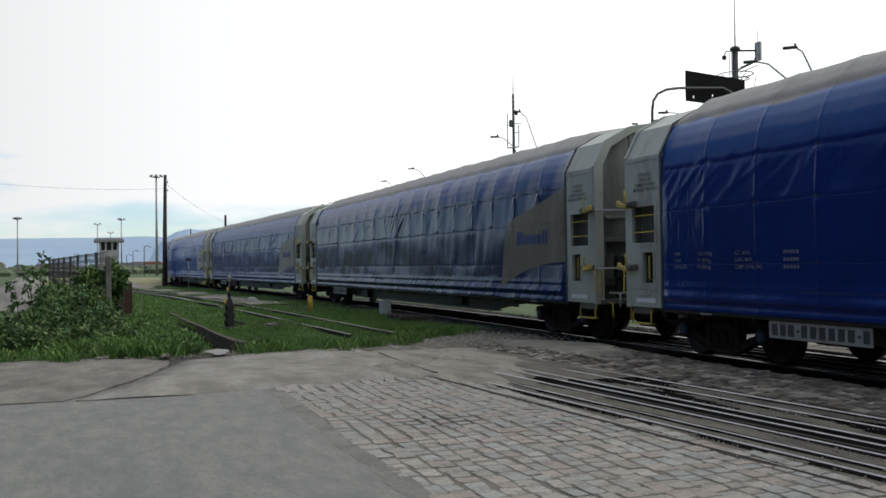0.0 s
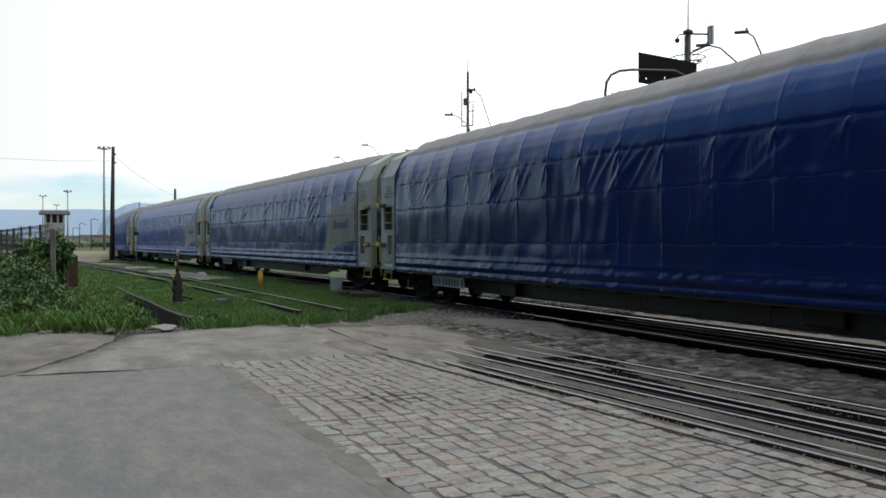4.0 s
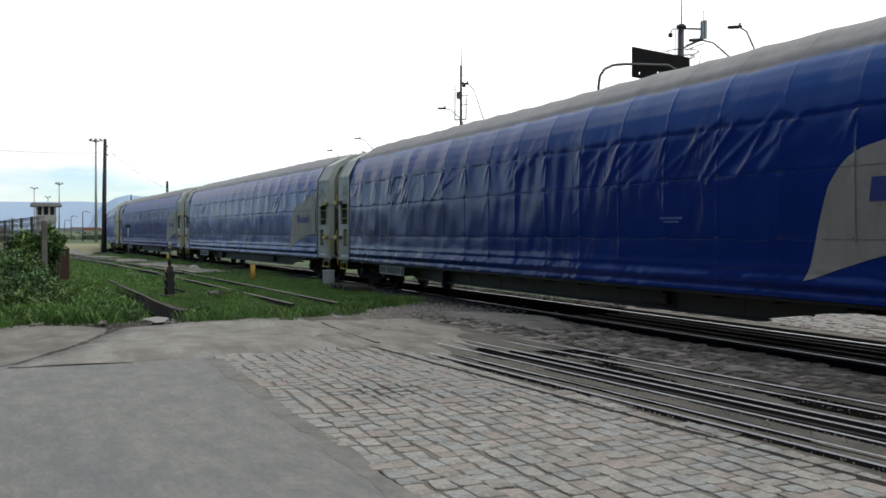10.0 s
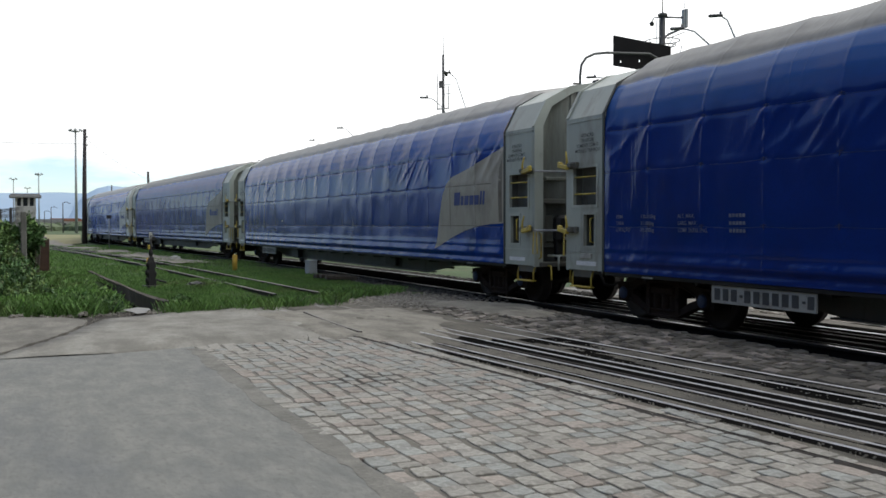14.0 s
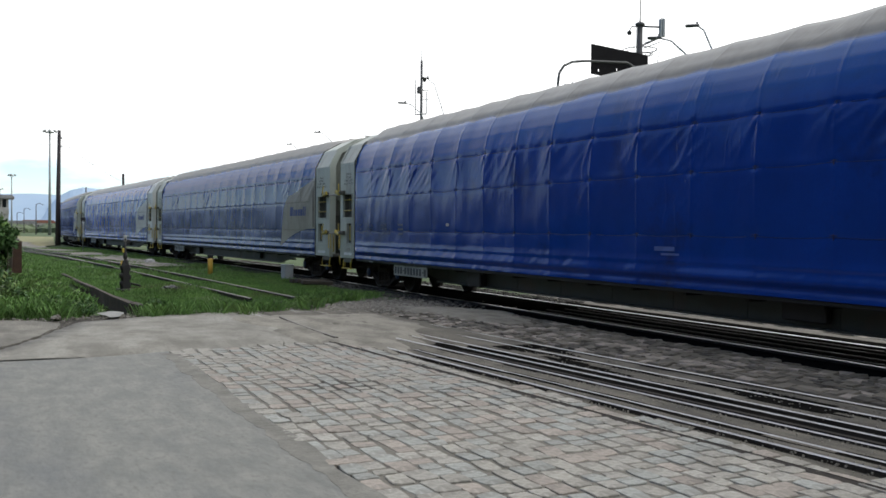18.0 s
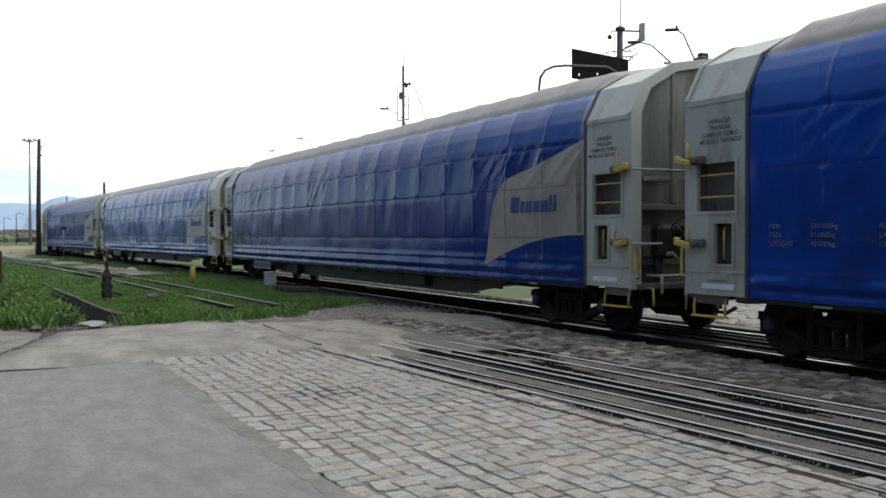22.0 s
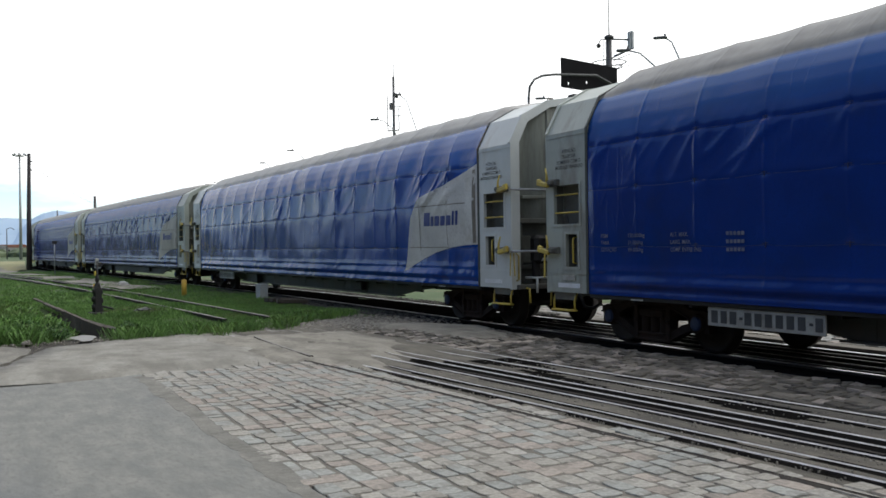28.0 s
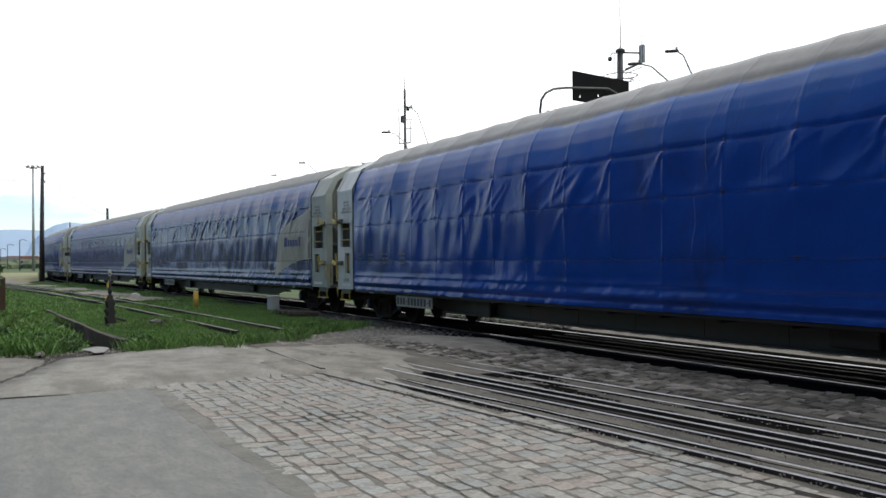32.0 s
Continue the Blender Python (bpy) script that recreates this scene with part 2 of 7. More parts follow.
M["emblem_dirty"] = mat("emblem_dirty_cream", (0.21, 0.19, 0.15), (0.15, 0.135, 0.105), 1.6, 0.6, 0, 0.06, 30, (0.085, 0.075, 0.06), 1.2, 0.5, stretch=(1, 1, 0.5), grain=0.15)
M["scuff"] = mat("scuffed_blue", (0.06, 0.13, 0.42), None, 6, 0.5, 0, 0.0)
M["strap"] = mat("strap_blue", (0.0015, 0.03, 0.175), None, 8, 0.4, 0, 0.0, spec=0.3)
M["buckle"] = mat("strap_buckle", (0.002, 0.014, 0.09), None, 8, 0.5, 0, 0.0)
M["white_ink"] = mat("white_ink", (0.17, 0.19, 0.26), (0.07, 0.09, 0.18), 9, 0.6, 0, 0.0)
M["black_ink"] = mat("black_ink", (0.05, 0.055, 0.06), None, 6, 0.6, 0, 0.0)
M["panel"] = mat("wagon_grey_paint", (0.385, 0.42, 0.38), (0.315, 0.345, 0.308), 1.4, 0.42, 0, 0.05, 40, (0.17, 0.155, 0.13), 1.3, 0.45, stretch=(1, 1, 0.35), rnd=0.14, grain=0.1)
M["panel_clean"] = mat("wagon_clean_grey_paint", (0.56, 0.59, 0.58), (0.48, 0.51, 0.50), 1.4, 0.4, 0, 0.05, 40, (0.33, 0.31, 0.27), 1.3, 0.35, stretch=(1, 1, 0.35), grain=0.1)
M["panel_dirty"] = mat("wagon_dirty_paint", (0.24, 0.262, 0.235), (0.16, 0.17, 0.148), 1.2, 0.55, 0, 0.06, 40, (0.07, 0.062, 0.048), 1.1, 0.7, stretch=(2.2, 2.2, 0.3), grain=0.15)
# dark grey of recesses, lower end walls, end beams and brackets
M["panel_dark"] = mat("wagon_dark_grey", (0.12, 0.125, 0.112), (0.07, 0.072, 0.062), 2.0, 0.55, 0, 0.06, 40, (0.13, 0.11, 0.085), 1.6, 0.5)
M["yellow"] = mat("yellow_paint", (0.58, 0.45, 0.06), (0.40, 0.30, 0.06), 5, 0.45, 0, 0.05, 60, (0.16, 0.11, 0.06), 3, 0.4, rnd=0.15)
M["sill"] = mat("underframe_green", (0.036, 0.047, 0.041), (0.024, 0.03, 0.027), 2, 0.6, 0, 0.1, 40, (0.06, 0.045, 0.035), 1.0, 0.6)
M["bogie"] = mat("bogie_cast_steel", (0.034, 0.023, 0.018), (0.018, 0.014, 0.012), 4, 0.85, 0.0, 0.25, 40, (0.055, 0.03, 0.018), 2, 0.4, 0.2)
M["tread"] = mat("wheel_steel", (0.026, 0.018, 0.014), (0.014, 0.011, 0.010), 5, 0.7, 0.1, 0.15)
M["cap_blue"] = mat("bearing_cap_blue", (0.012, 0.034, 0.095), None, 8, 0.6, 0, 0.1)
M["black"] = mat("black_metal", (0.01, 0.01, 0.011), (0.016, 0.015, 0.0145), 5, 0.6, 0.1, 0.1)
M["steel_rod"] = mat("galvanised_rod", (0.42, 0.43, 0.43), (0.3, 0.3, 0.3), 8, 0.45, 0.6, 0.05)
M["plate"] = mat("plate_white", (0.38, 0.39, 0.36), (0.29, 0.29, 0.265), 4, 0.55, 0, 0.03, 60, (0.2, 0.18, 0.15), 3, 0.4)
M["rail_top"] = mat("rail_polished", (0.56, 0.56, 0.58), (0.40, 0.39, 0.39), 6, 0.28, 0.9, 0.04, 80)
M["rail_old"] = mat("rail_old_top", (0.20, 0.185, 0.165), (0.13, 0.115, 0.10), 6, 0.55, 0.4, 0.1)
M["rail_side"] = mat("rail_rust", (0.04, 0.032, 0.026), (0.022, 0.019, 0.017), 8, 0.85, 0.1, 0.2)
# near-black: grime, with the shade under wagons and in slots painted in
M["grime_shade"] = mat("track_grime_shade", (0.007, 0.007, 0.007), (0.016, 0.015, 0.0135), 2.5, 0.8, 0, 0.4, 40, (0.012, 0.012, 0.012), 1.2, 0.6, spec=0.0)
M["asphalt"] = mat("worn_concrete_road", (0.195, 0.194, 0.175), (0.128, 0.132, 0.124), 5.0, 0.72, 0, 0.7, 24, (0.098, 0.106, 0.112), 0.55, 0.6, stretch=(1, 0.4, 1))
M["concrete"] = mat("dusty_concrete", (0.30, 0.288, 0.254), (0.19, 0.181, 0.158), 2.1, 0.92, 0, 0.8, 22, (0.12, 0.111, 0.094), 1.3, 0.75, stretch=(1, 0.55, 1))
M["dust"] = mat("packed_dust", (0.285, 0.266, 0.226), (0.19, 0.177, 0.148), 2.6, 0.95, 0, 0.8, 24, (0.10, 0.092, 0.077), 1.5, 0.6, stretch=(1.2, 0.6, 1))
M["white_strip"] = mat("white_reflective_strip", (0.72, 0.75, 0.78), (0.6, 0.62, 0.64), 4, 0.5, 0, 0.0)
M["old_slab"] = mat("old_brown_concrete", (0.225, 0.212, 0.183), (0.13, 0.123, 0.107), 2.2, 0.92, 0, 0.8, 22, (0.08, 0.074, 0.063), 1.4, 0.7, stretch=(1, 0.5, 1))
M["post_grey"] = mat("weathered_concrete_post", (0.17, 0.165, 0.15), (0.11, 0.107, 0.098), 3, 0.9, 0, 0.3, 30)
M["edging"] = mat("road_edge_concrete", (0.22, 0.212, 0.187), (0.145, 0.14, 0.124), 3.5, 0.9, 0, 0.7, 30, (0.10, 0.095, 0.083), 2.2, 0.6)
M["joint"] = mat("sandy_joint", (0.165, 0.152, 0.128), (0.115, 0.105, 0.089), 3, 0.95, 0, 0.5, 40, (0.16, 0.15, 0.13), 0.9, 0.4)
for i, (a, b2) in enumerate((((0.31, 0.295, 0.26), (0.21, 0.198, 0.172)), ((0.285, 0.29, 0.268), (0.195, 0.2, 0.187)),
                             ((0.305, 0.268, 0.232), (0.21, 0.182, 0.158)), ((0.33, 0.315, 0.28), (0.22, 0.208, 0.186)))):
    M["cobble%d" % i] = mat("granite_sett", tuple(c * 1.18 for c in a), tuple(c * 1.13 for c in b2), 22, 0.82, 0, 0.5, 60, (0.15, 0.14, 0.122), 3.5, 0.4, rnd=0.13)
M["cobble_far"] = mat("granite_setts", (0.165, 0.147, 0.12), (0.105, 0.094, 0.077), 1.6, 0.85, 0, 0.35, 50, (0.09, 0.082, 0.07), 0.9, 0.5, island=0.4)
M["filling"] = mat("rail_filling", (0.14, 0.127, 0.103), (0.08, 0.072, 0.059), 2.6, 0.9, 0, 0.5, 34, (0.045, 0.042, 0.036), 1.3, 0.55, stretch=(1.6, 0.5, 1))
M["kerb"] = mat("mossy_old_kerb", (0.075, 0.06, 0.045), (0.04, 0.035, 0.028), 3, 0.95, 0, 0.5, 26, (0.13, 0.12, 0.10), 1.6, 0.35)
M["soil"] = mat("dirt", (0.045, 0.039, 0.031), (0.03, 0.026, 0.021), 2, 0.95, 0, 0.5, 30)
M["grass_ground"] = mat("grass_ground", (0.06, 0.105, 0.028), (0.038, 0.07, 0.02), 0.8, 0.95, 0, 0.6, 18, (0.13, 0.125, 0.06), 0.25, 0.35)
M["grass_blade"] = mat("grass_blade", (0.135, 0.262, 0.055), (0.08, 0.17, 0.036), 0.9, 0.6, 0, 0.0, 10, (0.12, 0.14, 0.05), 0.6, 0.4, island=0.4)
M["leaf"] = mat("leaf", (0.08, 0.16, 0.05), (0.025, 0.065, 0.026), 1.0, 0.6, 0, 0.0, 12, (0.12, 0.175, 0.05), 1.3, 0.45, 0.25, island=0.5)
M["leaf_light"] = mat("leaf_light", (0.17, 0.27, 0.075), (0.10, 0.18, 0.05), 1.5, 0.55, 0, 0.0, 12, (0.16, 0.15, 0.06), 1.7, 0.4, 0.25, island=0.4)
M["stem"] = mat("stem", (0.09, 0.08, 0.05), None, 9, 0.9)
M["gravel"] = mat("gravel", (0.26, 0.242, 0.208), (0.15, 0.138, 0.118), 8, 0.9, 0, 0.3, 40, island=0.4)
M["ballast_stone"] = mat("dark_ballast", (0.10, 0.095, 0.088), (0.055, 0.052, 0.048), 8, 0.9, 0, 0.3, 40, island=0.5)
M["arm_grey"] = mat("grey_steel_tube", (0.06, 0.065, 0.065), (0.045, 0.048, 0.048), 4, 0.6, 0.2, 0.05)
M["wood"] = mat("weathered_wood", (0.07, 0.058, 0.046), (0.042, 0.035, 0.028), 3, 0.85, 0, 0.4, 30, stretch=(3, 3, 0.4))
M["dark_pole"] = mat("creosoted_pole", (0.035, 0.028, 0.03), (0.022, 0.018, 0.02), 3, 0.8, 0, 0.3, stretch=(4, 4, 0.3))
M["rust"] = mat("rusty_steel", (0.085, 0.045, 0.03), (0.05, 0.03, 0.022), 5, 0.9, 0.1, 0.35)
M["galv"] = mat("galvanised", (0.36, 0.37, 0.37), (0.28, 0.29, 0.29), 3, 0.5, 0.5, 0.05)
M["mast_dark"] = mat("mast_steel", (0.09, 0.088, 0.09), (0.06, 0.06, 0.062), 3, 0.6, 0.3, 0.05)
M["sign_back"] = mat("sign_back_black", (0.005, 0.005, 0.006), (0.008, 0.008, 0.009), 2, 0.85, 0, 0.05, spec=0.1)
M["wall_pale"] = mat("pale_render", (0.42, 0.42, 0.40), (0.33, 0.33, 0.31), 1.5, 0.85, 0, 0.2, 25, (0.2, 0.2, 0.19), 1.0, 0.4)
M["wall_dull"] = mat("dull_render", (0.075, 0.07, 0.062), (0.055, 0.052, 0.047), 1.0, 0.9, 0, 0.2, 20, (0.08, 0.08, 0.075), 0.5, 0.4)
M["roof_slab"] = mat("roof_concrete", (0.25, 0.25, 0.25), (0.18, 0.18, 0.18), 2, 0.9)
M["white_box"] = mat("cabinet_grey", (0.42, 0.45, 0.47), (0.35, 0.37, 0.39), 4, 0.6, 0, 0.05, 50, (0.2, 0.2, 0.2), 3, 0.3)
M["orange_post"] = mat("marker_yellow", (0.5, 0.32, 0.04), (0.4, 0.25, 0.04), 4, 0.7, 0, 0.1, 50, (0.15, 0.1, 0.05), 4, 0.3)
# distance haze is put into the hills' pale blue colour
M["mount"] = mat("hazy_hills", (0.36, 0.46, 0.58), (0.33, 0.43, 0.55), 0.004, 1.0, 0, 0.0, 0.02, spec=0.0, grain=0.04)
M["scrub"] = mat("far_scrub", (0.10, 0.13, 0.07), (0.07, 0.09, 0.05), 0.5, 0.95, 0, 0.0, 3, island=0.3)
M["rubble"] = mat("rubble", (0.32, 0.31, 0.29), (0.22, 0.21, 0.2), 3, 0.9, 0, 0.3, 30, island=0.2)
M["roof_red"] = mat("clay_roof", (0.30, 0.13, 0.09), None, 2, 0.9)
M["paper"] = mat("litter_white", (0.6, 0.6, 0.58), None, 6, 0.8)
M["bag"] = mat("litter_black", (0.015, 0.018, 0.018), None, 6, 0.4)
M["puddle"] = mat("puddle_water", (0.085, 0.083, 0.075), (0.06, 0.06, 0.055), 4, 0.42, 0, 0.0)
M["bird"] = mat("bird_dark", (0.05, 0.05, 0.055), None, 6, 0.8)
glass = bpy.data.materials.new("booth_glass")
glass.use_nodes = True
glass.node_tree.nodes["Principled BSDF"].inputs["Base Color"].default_value = (0.02, 0.025, 0.03, 1)
glass.node_tree.nodes["Principled BSDF"].inputs["Roughness"].default_value = 0.08
M["glass"] = glass

# ---- mesh helpers ----
class Shape:
    """Collects vertices and faces of one mesh."""

    def __init__(self):
        self.v, self.f, self.k, self.smooth = [], [], [], []

    def add(self, verts, faces, k=0, smooth=False):
        o = len(self.v)
        self.v.extend(tuple(p) for p in verts)
        self.f.extend(tuple(i + o for i in f) for f in faces)
        self.k.extend([k] * len(faces))
        self.smooth.extend([smooth] * len(faces))
        return self

    def box(self, x0, x1, y0, y1, z0, z1, k=0, bevel=0.0, m=None):
        """A box, its long edges chamfered by bevel."""
        x0, x1, y0, y1, z0, z1 = min(x0, x1), max(x0, x1), min(y0, y1), max(y0, y1), min(z0, z1), max(z0, z1)
        b = min(bevel, (x1 - x0) * 0.45, (y1 - y0) * 0.45, (z1 - z0) * 0.45)
        if b <= 0:
            vs = [(x, y, z) for z in (z0, z1) for x, y in ((x0, y0), (x1, y0), (x1, y1), (x0, y1))]
            fs = [(3, 2, 1, 0), (4, 5, 6, 7), (0, 1, 5, 4), (1, 2, 6, 5), (2, 3, 7, 6), (3, 0, 4, 7)]
        else:
            ring = [(x0 + b, y0), (x1 - b, y0), (x1, y0 + b), (x1, y1 - b), (x1 - b, y1), (x0 + b, y1), (x0, y1 - b), (x0, y0 + b)]
            cx, cy = (x0 + x1) / 2, (y0 + y1) / 2
            sx, sy = 1 - 2 * b / (x1 - x0), 1 - 2 * b / (y1 - y0)
            vs = []
            for z, s in ((z0, 1), (z0 + b, 0), (z1 - b, 0), (z1, 1)):
                vs += [((cx + (x - cx) * (sx if s else 1)), (cy + (y - cy) * (sy if s else 1)), z) for x, y in ring]
            fs = [tuple(range(7, -1, -1)), tuple(range(24, 32))]
            for r in range(3):
                fs += [(r * 8 + i, r * 8 + (i + 1) % 8, r * 8 + 8 + (i + 1) % 8, r * 8 + 8 + i) for i in range(8)]
        if m is not None:
            vs = [tuple(m @ Vector(p)) for p in vs]
        return self.add(vs, fs, k)

    def tube(self, pts, r, n=8, k=0, r1=None, caps=True):
        """A round bar along points; r1: its radius at the far end."""
        pts = [Vector(p) for p in pts]
        vs, fs = [], []
        last = None
        for i, p in enumerate(pts):
            d = (pts[min(i + 1, len(pts) - 1)] - pts[max(i - 1, 0)]).normalized()
            if last is None:
                side = d.orthogonal().normalized()
            else:
                side = (last - d * last.dot(d)).normalized()
            last = side
            up = d.cross(side)
            rr = r if r1 is None else r + (r1 - r) * i / (len(pts) - 1)
            vs += [p + (side * math.cos(a) + up * math.sin(a)) * rr for a in (2 * math.pi * j / n for j in range(n))]
        for i in range(len(pts) - 1):
            fs += [(i * n + j, i * n + (j + 1) % n, (i + 1) * n + (j + 1) % n, (i + 1) * n + j) for j in range(n)]
        self.add(vs, fs, k, True)
        if caps:
            o = len(pts) * n - n
            self.add(vs[:n], [tuple(range(n - 1, -1, -1))], k)
            self.add(vs[o:], [tuple(range(n))], k)
        return self

    def sweep(self, profile, y0, y1, k=0):
        """A closed profile of (x, z) drawn out along y."""
        n = len(profile)
        vs = [(x, y0, z) for x, z in profile] + [(x, y1, z) for x, z in profile]
        fs = [(i, (i + 1) % n, n + (i + 1) % n, n + i) for i in range(n)] + [tuple(range(n - 1, -1, -1)), tuple(range(n, 2 * n))]
        return self.add(vs, fs, k)

    def lathe(self, profile, n=28, k=0, axis="x", c=(0, 0, 0)):
        """A profile of (along, radius) turned about an axis through c."""
        vs, fs = [], []
        for a, r in profile:
            for j in range(n):
                t = 2 * math.pi * j / n
                p = {"x": (a, r * math.cos(t), r * math.sin(t)), "z": (r * math.cos(t), r * math.sin(t), a)}[axis]
                vs.append((p[0] + c[0], p[1] + c[1], p[2] + c[2]))
        for i in range(len(profile) - 1):
            fs += [(i * n + j, i * n + (j + 1) % n, (i + 1) * n + (j + 1) % n, (i + 1) * n + j) for j in range(n)]
        return self.add(vs, fs, k, True)

    def mesh(self, name, mats, weld=True):
        me = bpy.data.meshes.new(name)
        me.from_pydata(self.v, [], self.f)
        for m in mats:
            me.materials.append(m)
        me.polygons.foreach_set("material_index", self.k)
        me.polygons.foreach_set("use_smooth", self.smooth)
        bm = bmesh.new()
        bm.from_mesh(me)
        if len(bm.faces) < 4000:
            if weld:
                bmesh.ops.remove_doubles(bm, verts=bm.verts, dist=0.0004)
            bmesh.ops.recalc_face_normals(bm, faces=bm.faces)
        bm.to_mesh(me)
        bm.free()
        me.update()
        return me


def part(name, shape, material, parent, label=""):
    """One mesh under a thing or a part."""
    mats = material if isinstance(material, (list, tuple)) else [material]
    me = shape if isinstance(shape, bpy.types.Mesh) else shape.mesh(name, mats)
    ob = new(name, me)
    ob.parent = parent
    if label:
        ob["label"] = label
    return ob


def thing(name, label, category, group="", kind="", m=None, shape=None, material=None):
    """A top-level thing: an Empty, or one mesh."""
    data = None
    if shape is not None:
        mats = material if isinstance(material, (list, tuple)) else [material]
        data = shape.mesh(name, mats)
    ob = new(name, data)
    if m is not None:
        ob.matrix_basis = m
    return tagged(ob, label, category, group, kind)


def lerp_table(table, u):
    return float(np.interp(u, [a for a, _ in table], [b for _, b in table]))


# the line of the tracks: y and the x of the train's centre line
LINE = [(-140, 10.06), (24, 10.06), (28, 10.04), (31, 9.98), (34, 9.86), (37, 9.73), (40, 9.59), (45, 9.24), (50, 8.98), (57, 8.56), (64, 8.10),
        (70, 7.73), (76, 7.38), (82, 7.06), (88, 6.9), (94, 7.0), (102, 7.7), (112, 9.2), (125, 12.2), (145, 18.5), (170, 28.5), (210, 48)]
_ly = np.linspace(-140, 210, 1401)
_lx = np.interp(_ly, [a for a, _ in LINE], [b for _, b in LINE])
_lx = np.convolve(np.pad(_lx, 16, mode="edge"), np.ones(33) / 33, mode="valid")
_ls = np.concatenate([[0], np.cumsum(np.hypot(np.diff(_lx), np.diff(_ly)))])
_ls -= np.interp(0.0, _ly, _ls)


def on_line(s):
    """The place at s metres along the train's track."""
    y = np.interp(s, _ls, _ly)
    return float(np.interp(y, _ly, _lx)), float(y)


def ribbon(shape, pts, half, z, k=0, offset=0.0):
    """A flat strip along plan points."""
    pts = [Vector((x, y, 0)) for x, y in pts]
    vs = []
    for i, p in enumerate(pts):
        d = (pts[min(i + 1, len(pts) - 1)] - pts[max(i - 1, 0)]).normalized()
        nrm = Vector((d.y, -d.x, 0))
        for s in (-half, half):
            q = p + nrm * (offset + s)
            vs.append((q.x, q.y, z))
    return shape.add(vs, [(2 * i, 2 * i + 1, 2 * i + 3, 2 * i + 2) for i in range(len(pts) - 1)], k)


def rail_along(shape, pts, offset, z_top=0.03, h=0.14, head=0.036, step=1):
    """A rail of real section along plan points; its running top takes the second material."""
    pts = [Vector((x, y, 0)) for x, y in pts]
    prof = [(-head, z_top - 0.008), (-head + 0.008, z_top), (head - 0.008, z_top), (head, z_top - 0.008), (head, z_top - 0.035), (0.01, z_top - 0.045),
            (0.01, z_top - h + 0.025), (0.06, z_top - h), (-0.06, z_top - h), (-0.01, z_top - h + 0.025), (-0.01, z_top - 0.045), (-head, z_top - 0.035)]
    n = len(prof)
    vs = []
    for i, p in enumerate(pts):
        d = (pts[min(i + 1, len(pts) - 1)] - pts[max(i - 1, 0)]).normalized()
        nrm = Vector((d.y, -d.x, 0))
        for a, zz in prof:
            q = p + nrm * (offset + a)
            vs.append((q.x, q.y, zz))
    top, rest = [], []
    for i in range(len(pts) - 1):
        for j in range(n):
            (top if j in (0, 1, 2) else rest).append((i * n + j, i * n + (j + 1) % n, (i + 1) * n + (j + 1) % n, (i + 1) * n + j))
    o = len(shape.v)
    shape.v.extend(vs)
    for fs, k in ((top, 1), (rest, 0)):
        shape.f.extend(tuple(a + o for a in f) for f in fs)
        shape.k.extend([k] * len(fs))
        shape.smooth.extend([False] * len(fs))
    return shape

# ---- the setting ----
def flat(name, pts, z, material, label, category, kind="structure", sub=0.0):
    """A slab top of given plan outline."""
    s = Shape()
    s.add([(x, y, z) for x, y in pts] + [(x, y, z - 0.25) for x, y in pts],
          [tuple(range(len(pts)))] + [(i, len(pts) + i, len(pts) + (i + 1) % len(pts), (i + 1) % len(pts)) for i in range(len(pts))])
    return thing(name, label, category, kind=kind, shape=s, material=material)


DITCH = [(18.0, 2.38), (19.4, 2.18), (21.5, 2.05), (24.4, 1.96), (26.4, 1.88), (29.0, 1.8)]


def hump(x, y):
    """Height of the open ground: level at the crossing, uneven in the grass."""
    if y < 17:
        return 0.0
    k = min(1.0, (y - 17) / 4)
    if 18.2 < y < 29 and 0.5 < x < 3.5:
        # the ditch beside the kerb
        c = lerp_table(DITCH, y)
        dip = 0.24 * math.exp(-(max(0.0, abs(x - c) - 0.17) / 0.09) ** 2) * min(1.0, (y - 18.2) / 0.5, (29 - y) / 3)
        return k * 0.03 - dip
    return k * 0.05 * noise.noise(Vector((x * 0.5, y * 0.35, 0))) + k * 0.03


def ground():
    s = Shape()
    xs = [-3000, -900, -300, -120, -60, -30] + sorted(set(np.round(np.concatenate([np.arange(-20, 20.1, 0.8), np.arange(1.1, 2.8, 0.06)]), 3))) + [30, 60, 120, 300, 900, 3000]
    ys = [-600, -120, -30, 0, 8, 12, 14, 16] + list(np.arange(17, 30, 0.35)) + list(np.arange(30, 60, 1.0)) + [64, 70, 80, 95, 120, 160, 240, 400, 900, 2000, 4000]
    vs = [(x, y, -0.06 + (hump(x, y) if abs(x) < 25 and y < 60 else 0.0)) for y in ys for x in xs]
    n = len(xs)
    s.add(vs, [(j * n + i, j * n + i + 1, (j + 1) * n + i + 1, (j + 1) * n + i) for j in range(len(ys) - 1) for i in range(n - 1)])
    thing("ground", "patchy green grass over dark soil beside the railway", "ground", kind="structure", shape=s, material=M["grass_ground"])


ground()
flat("road", [(-16, -14), (1.99, -14), (1.99, 12.3), (-0.1, 12.35), (-16, 12.4)], 0.0, M["asphalt"], "worn grey concrete road with darker worn lanes", "road")
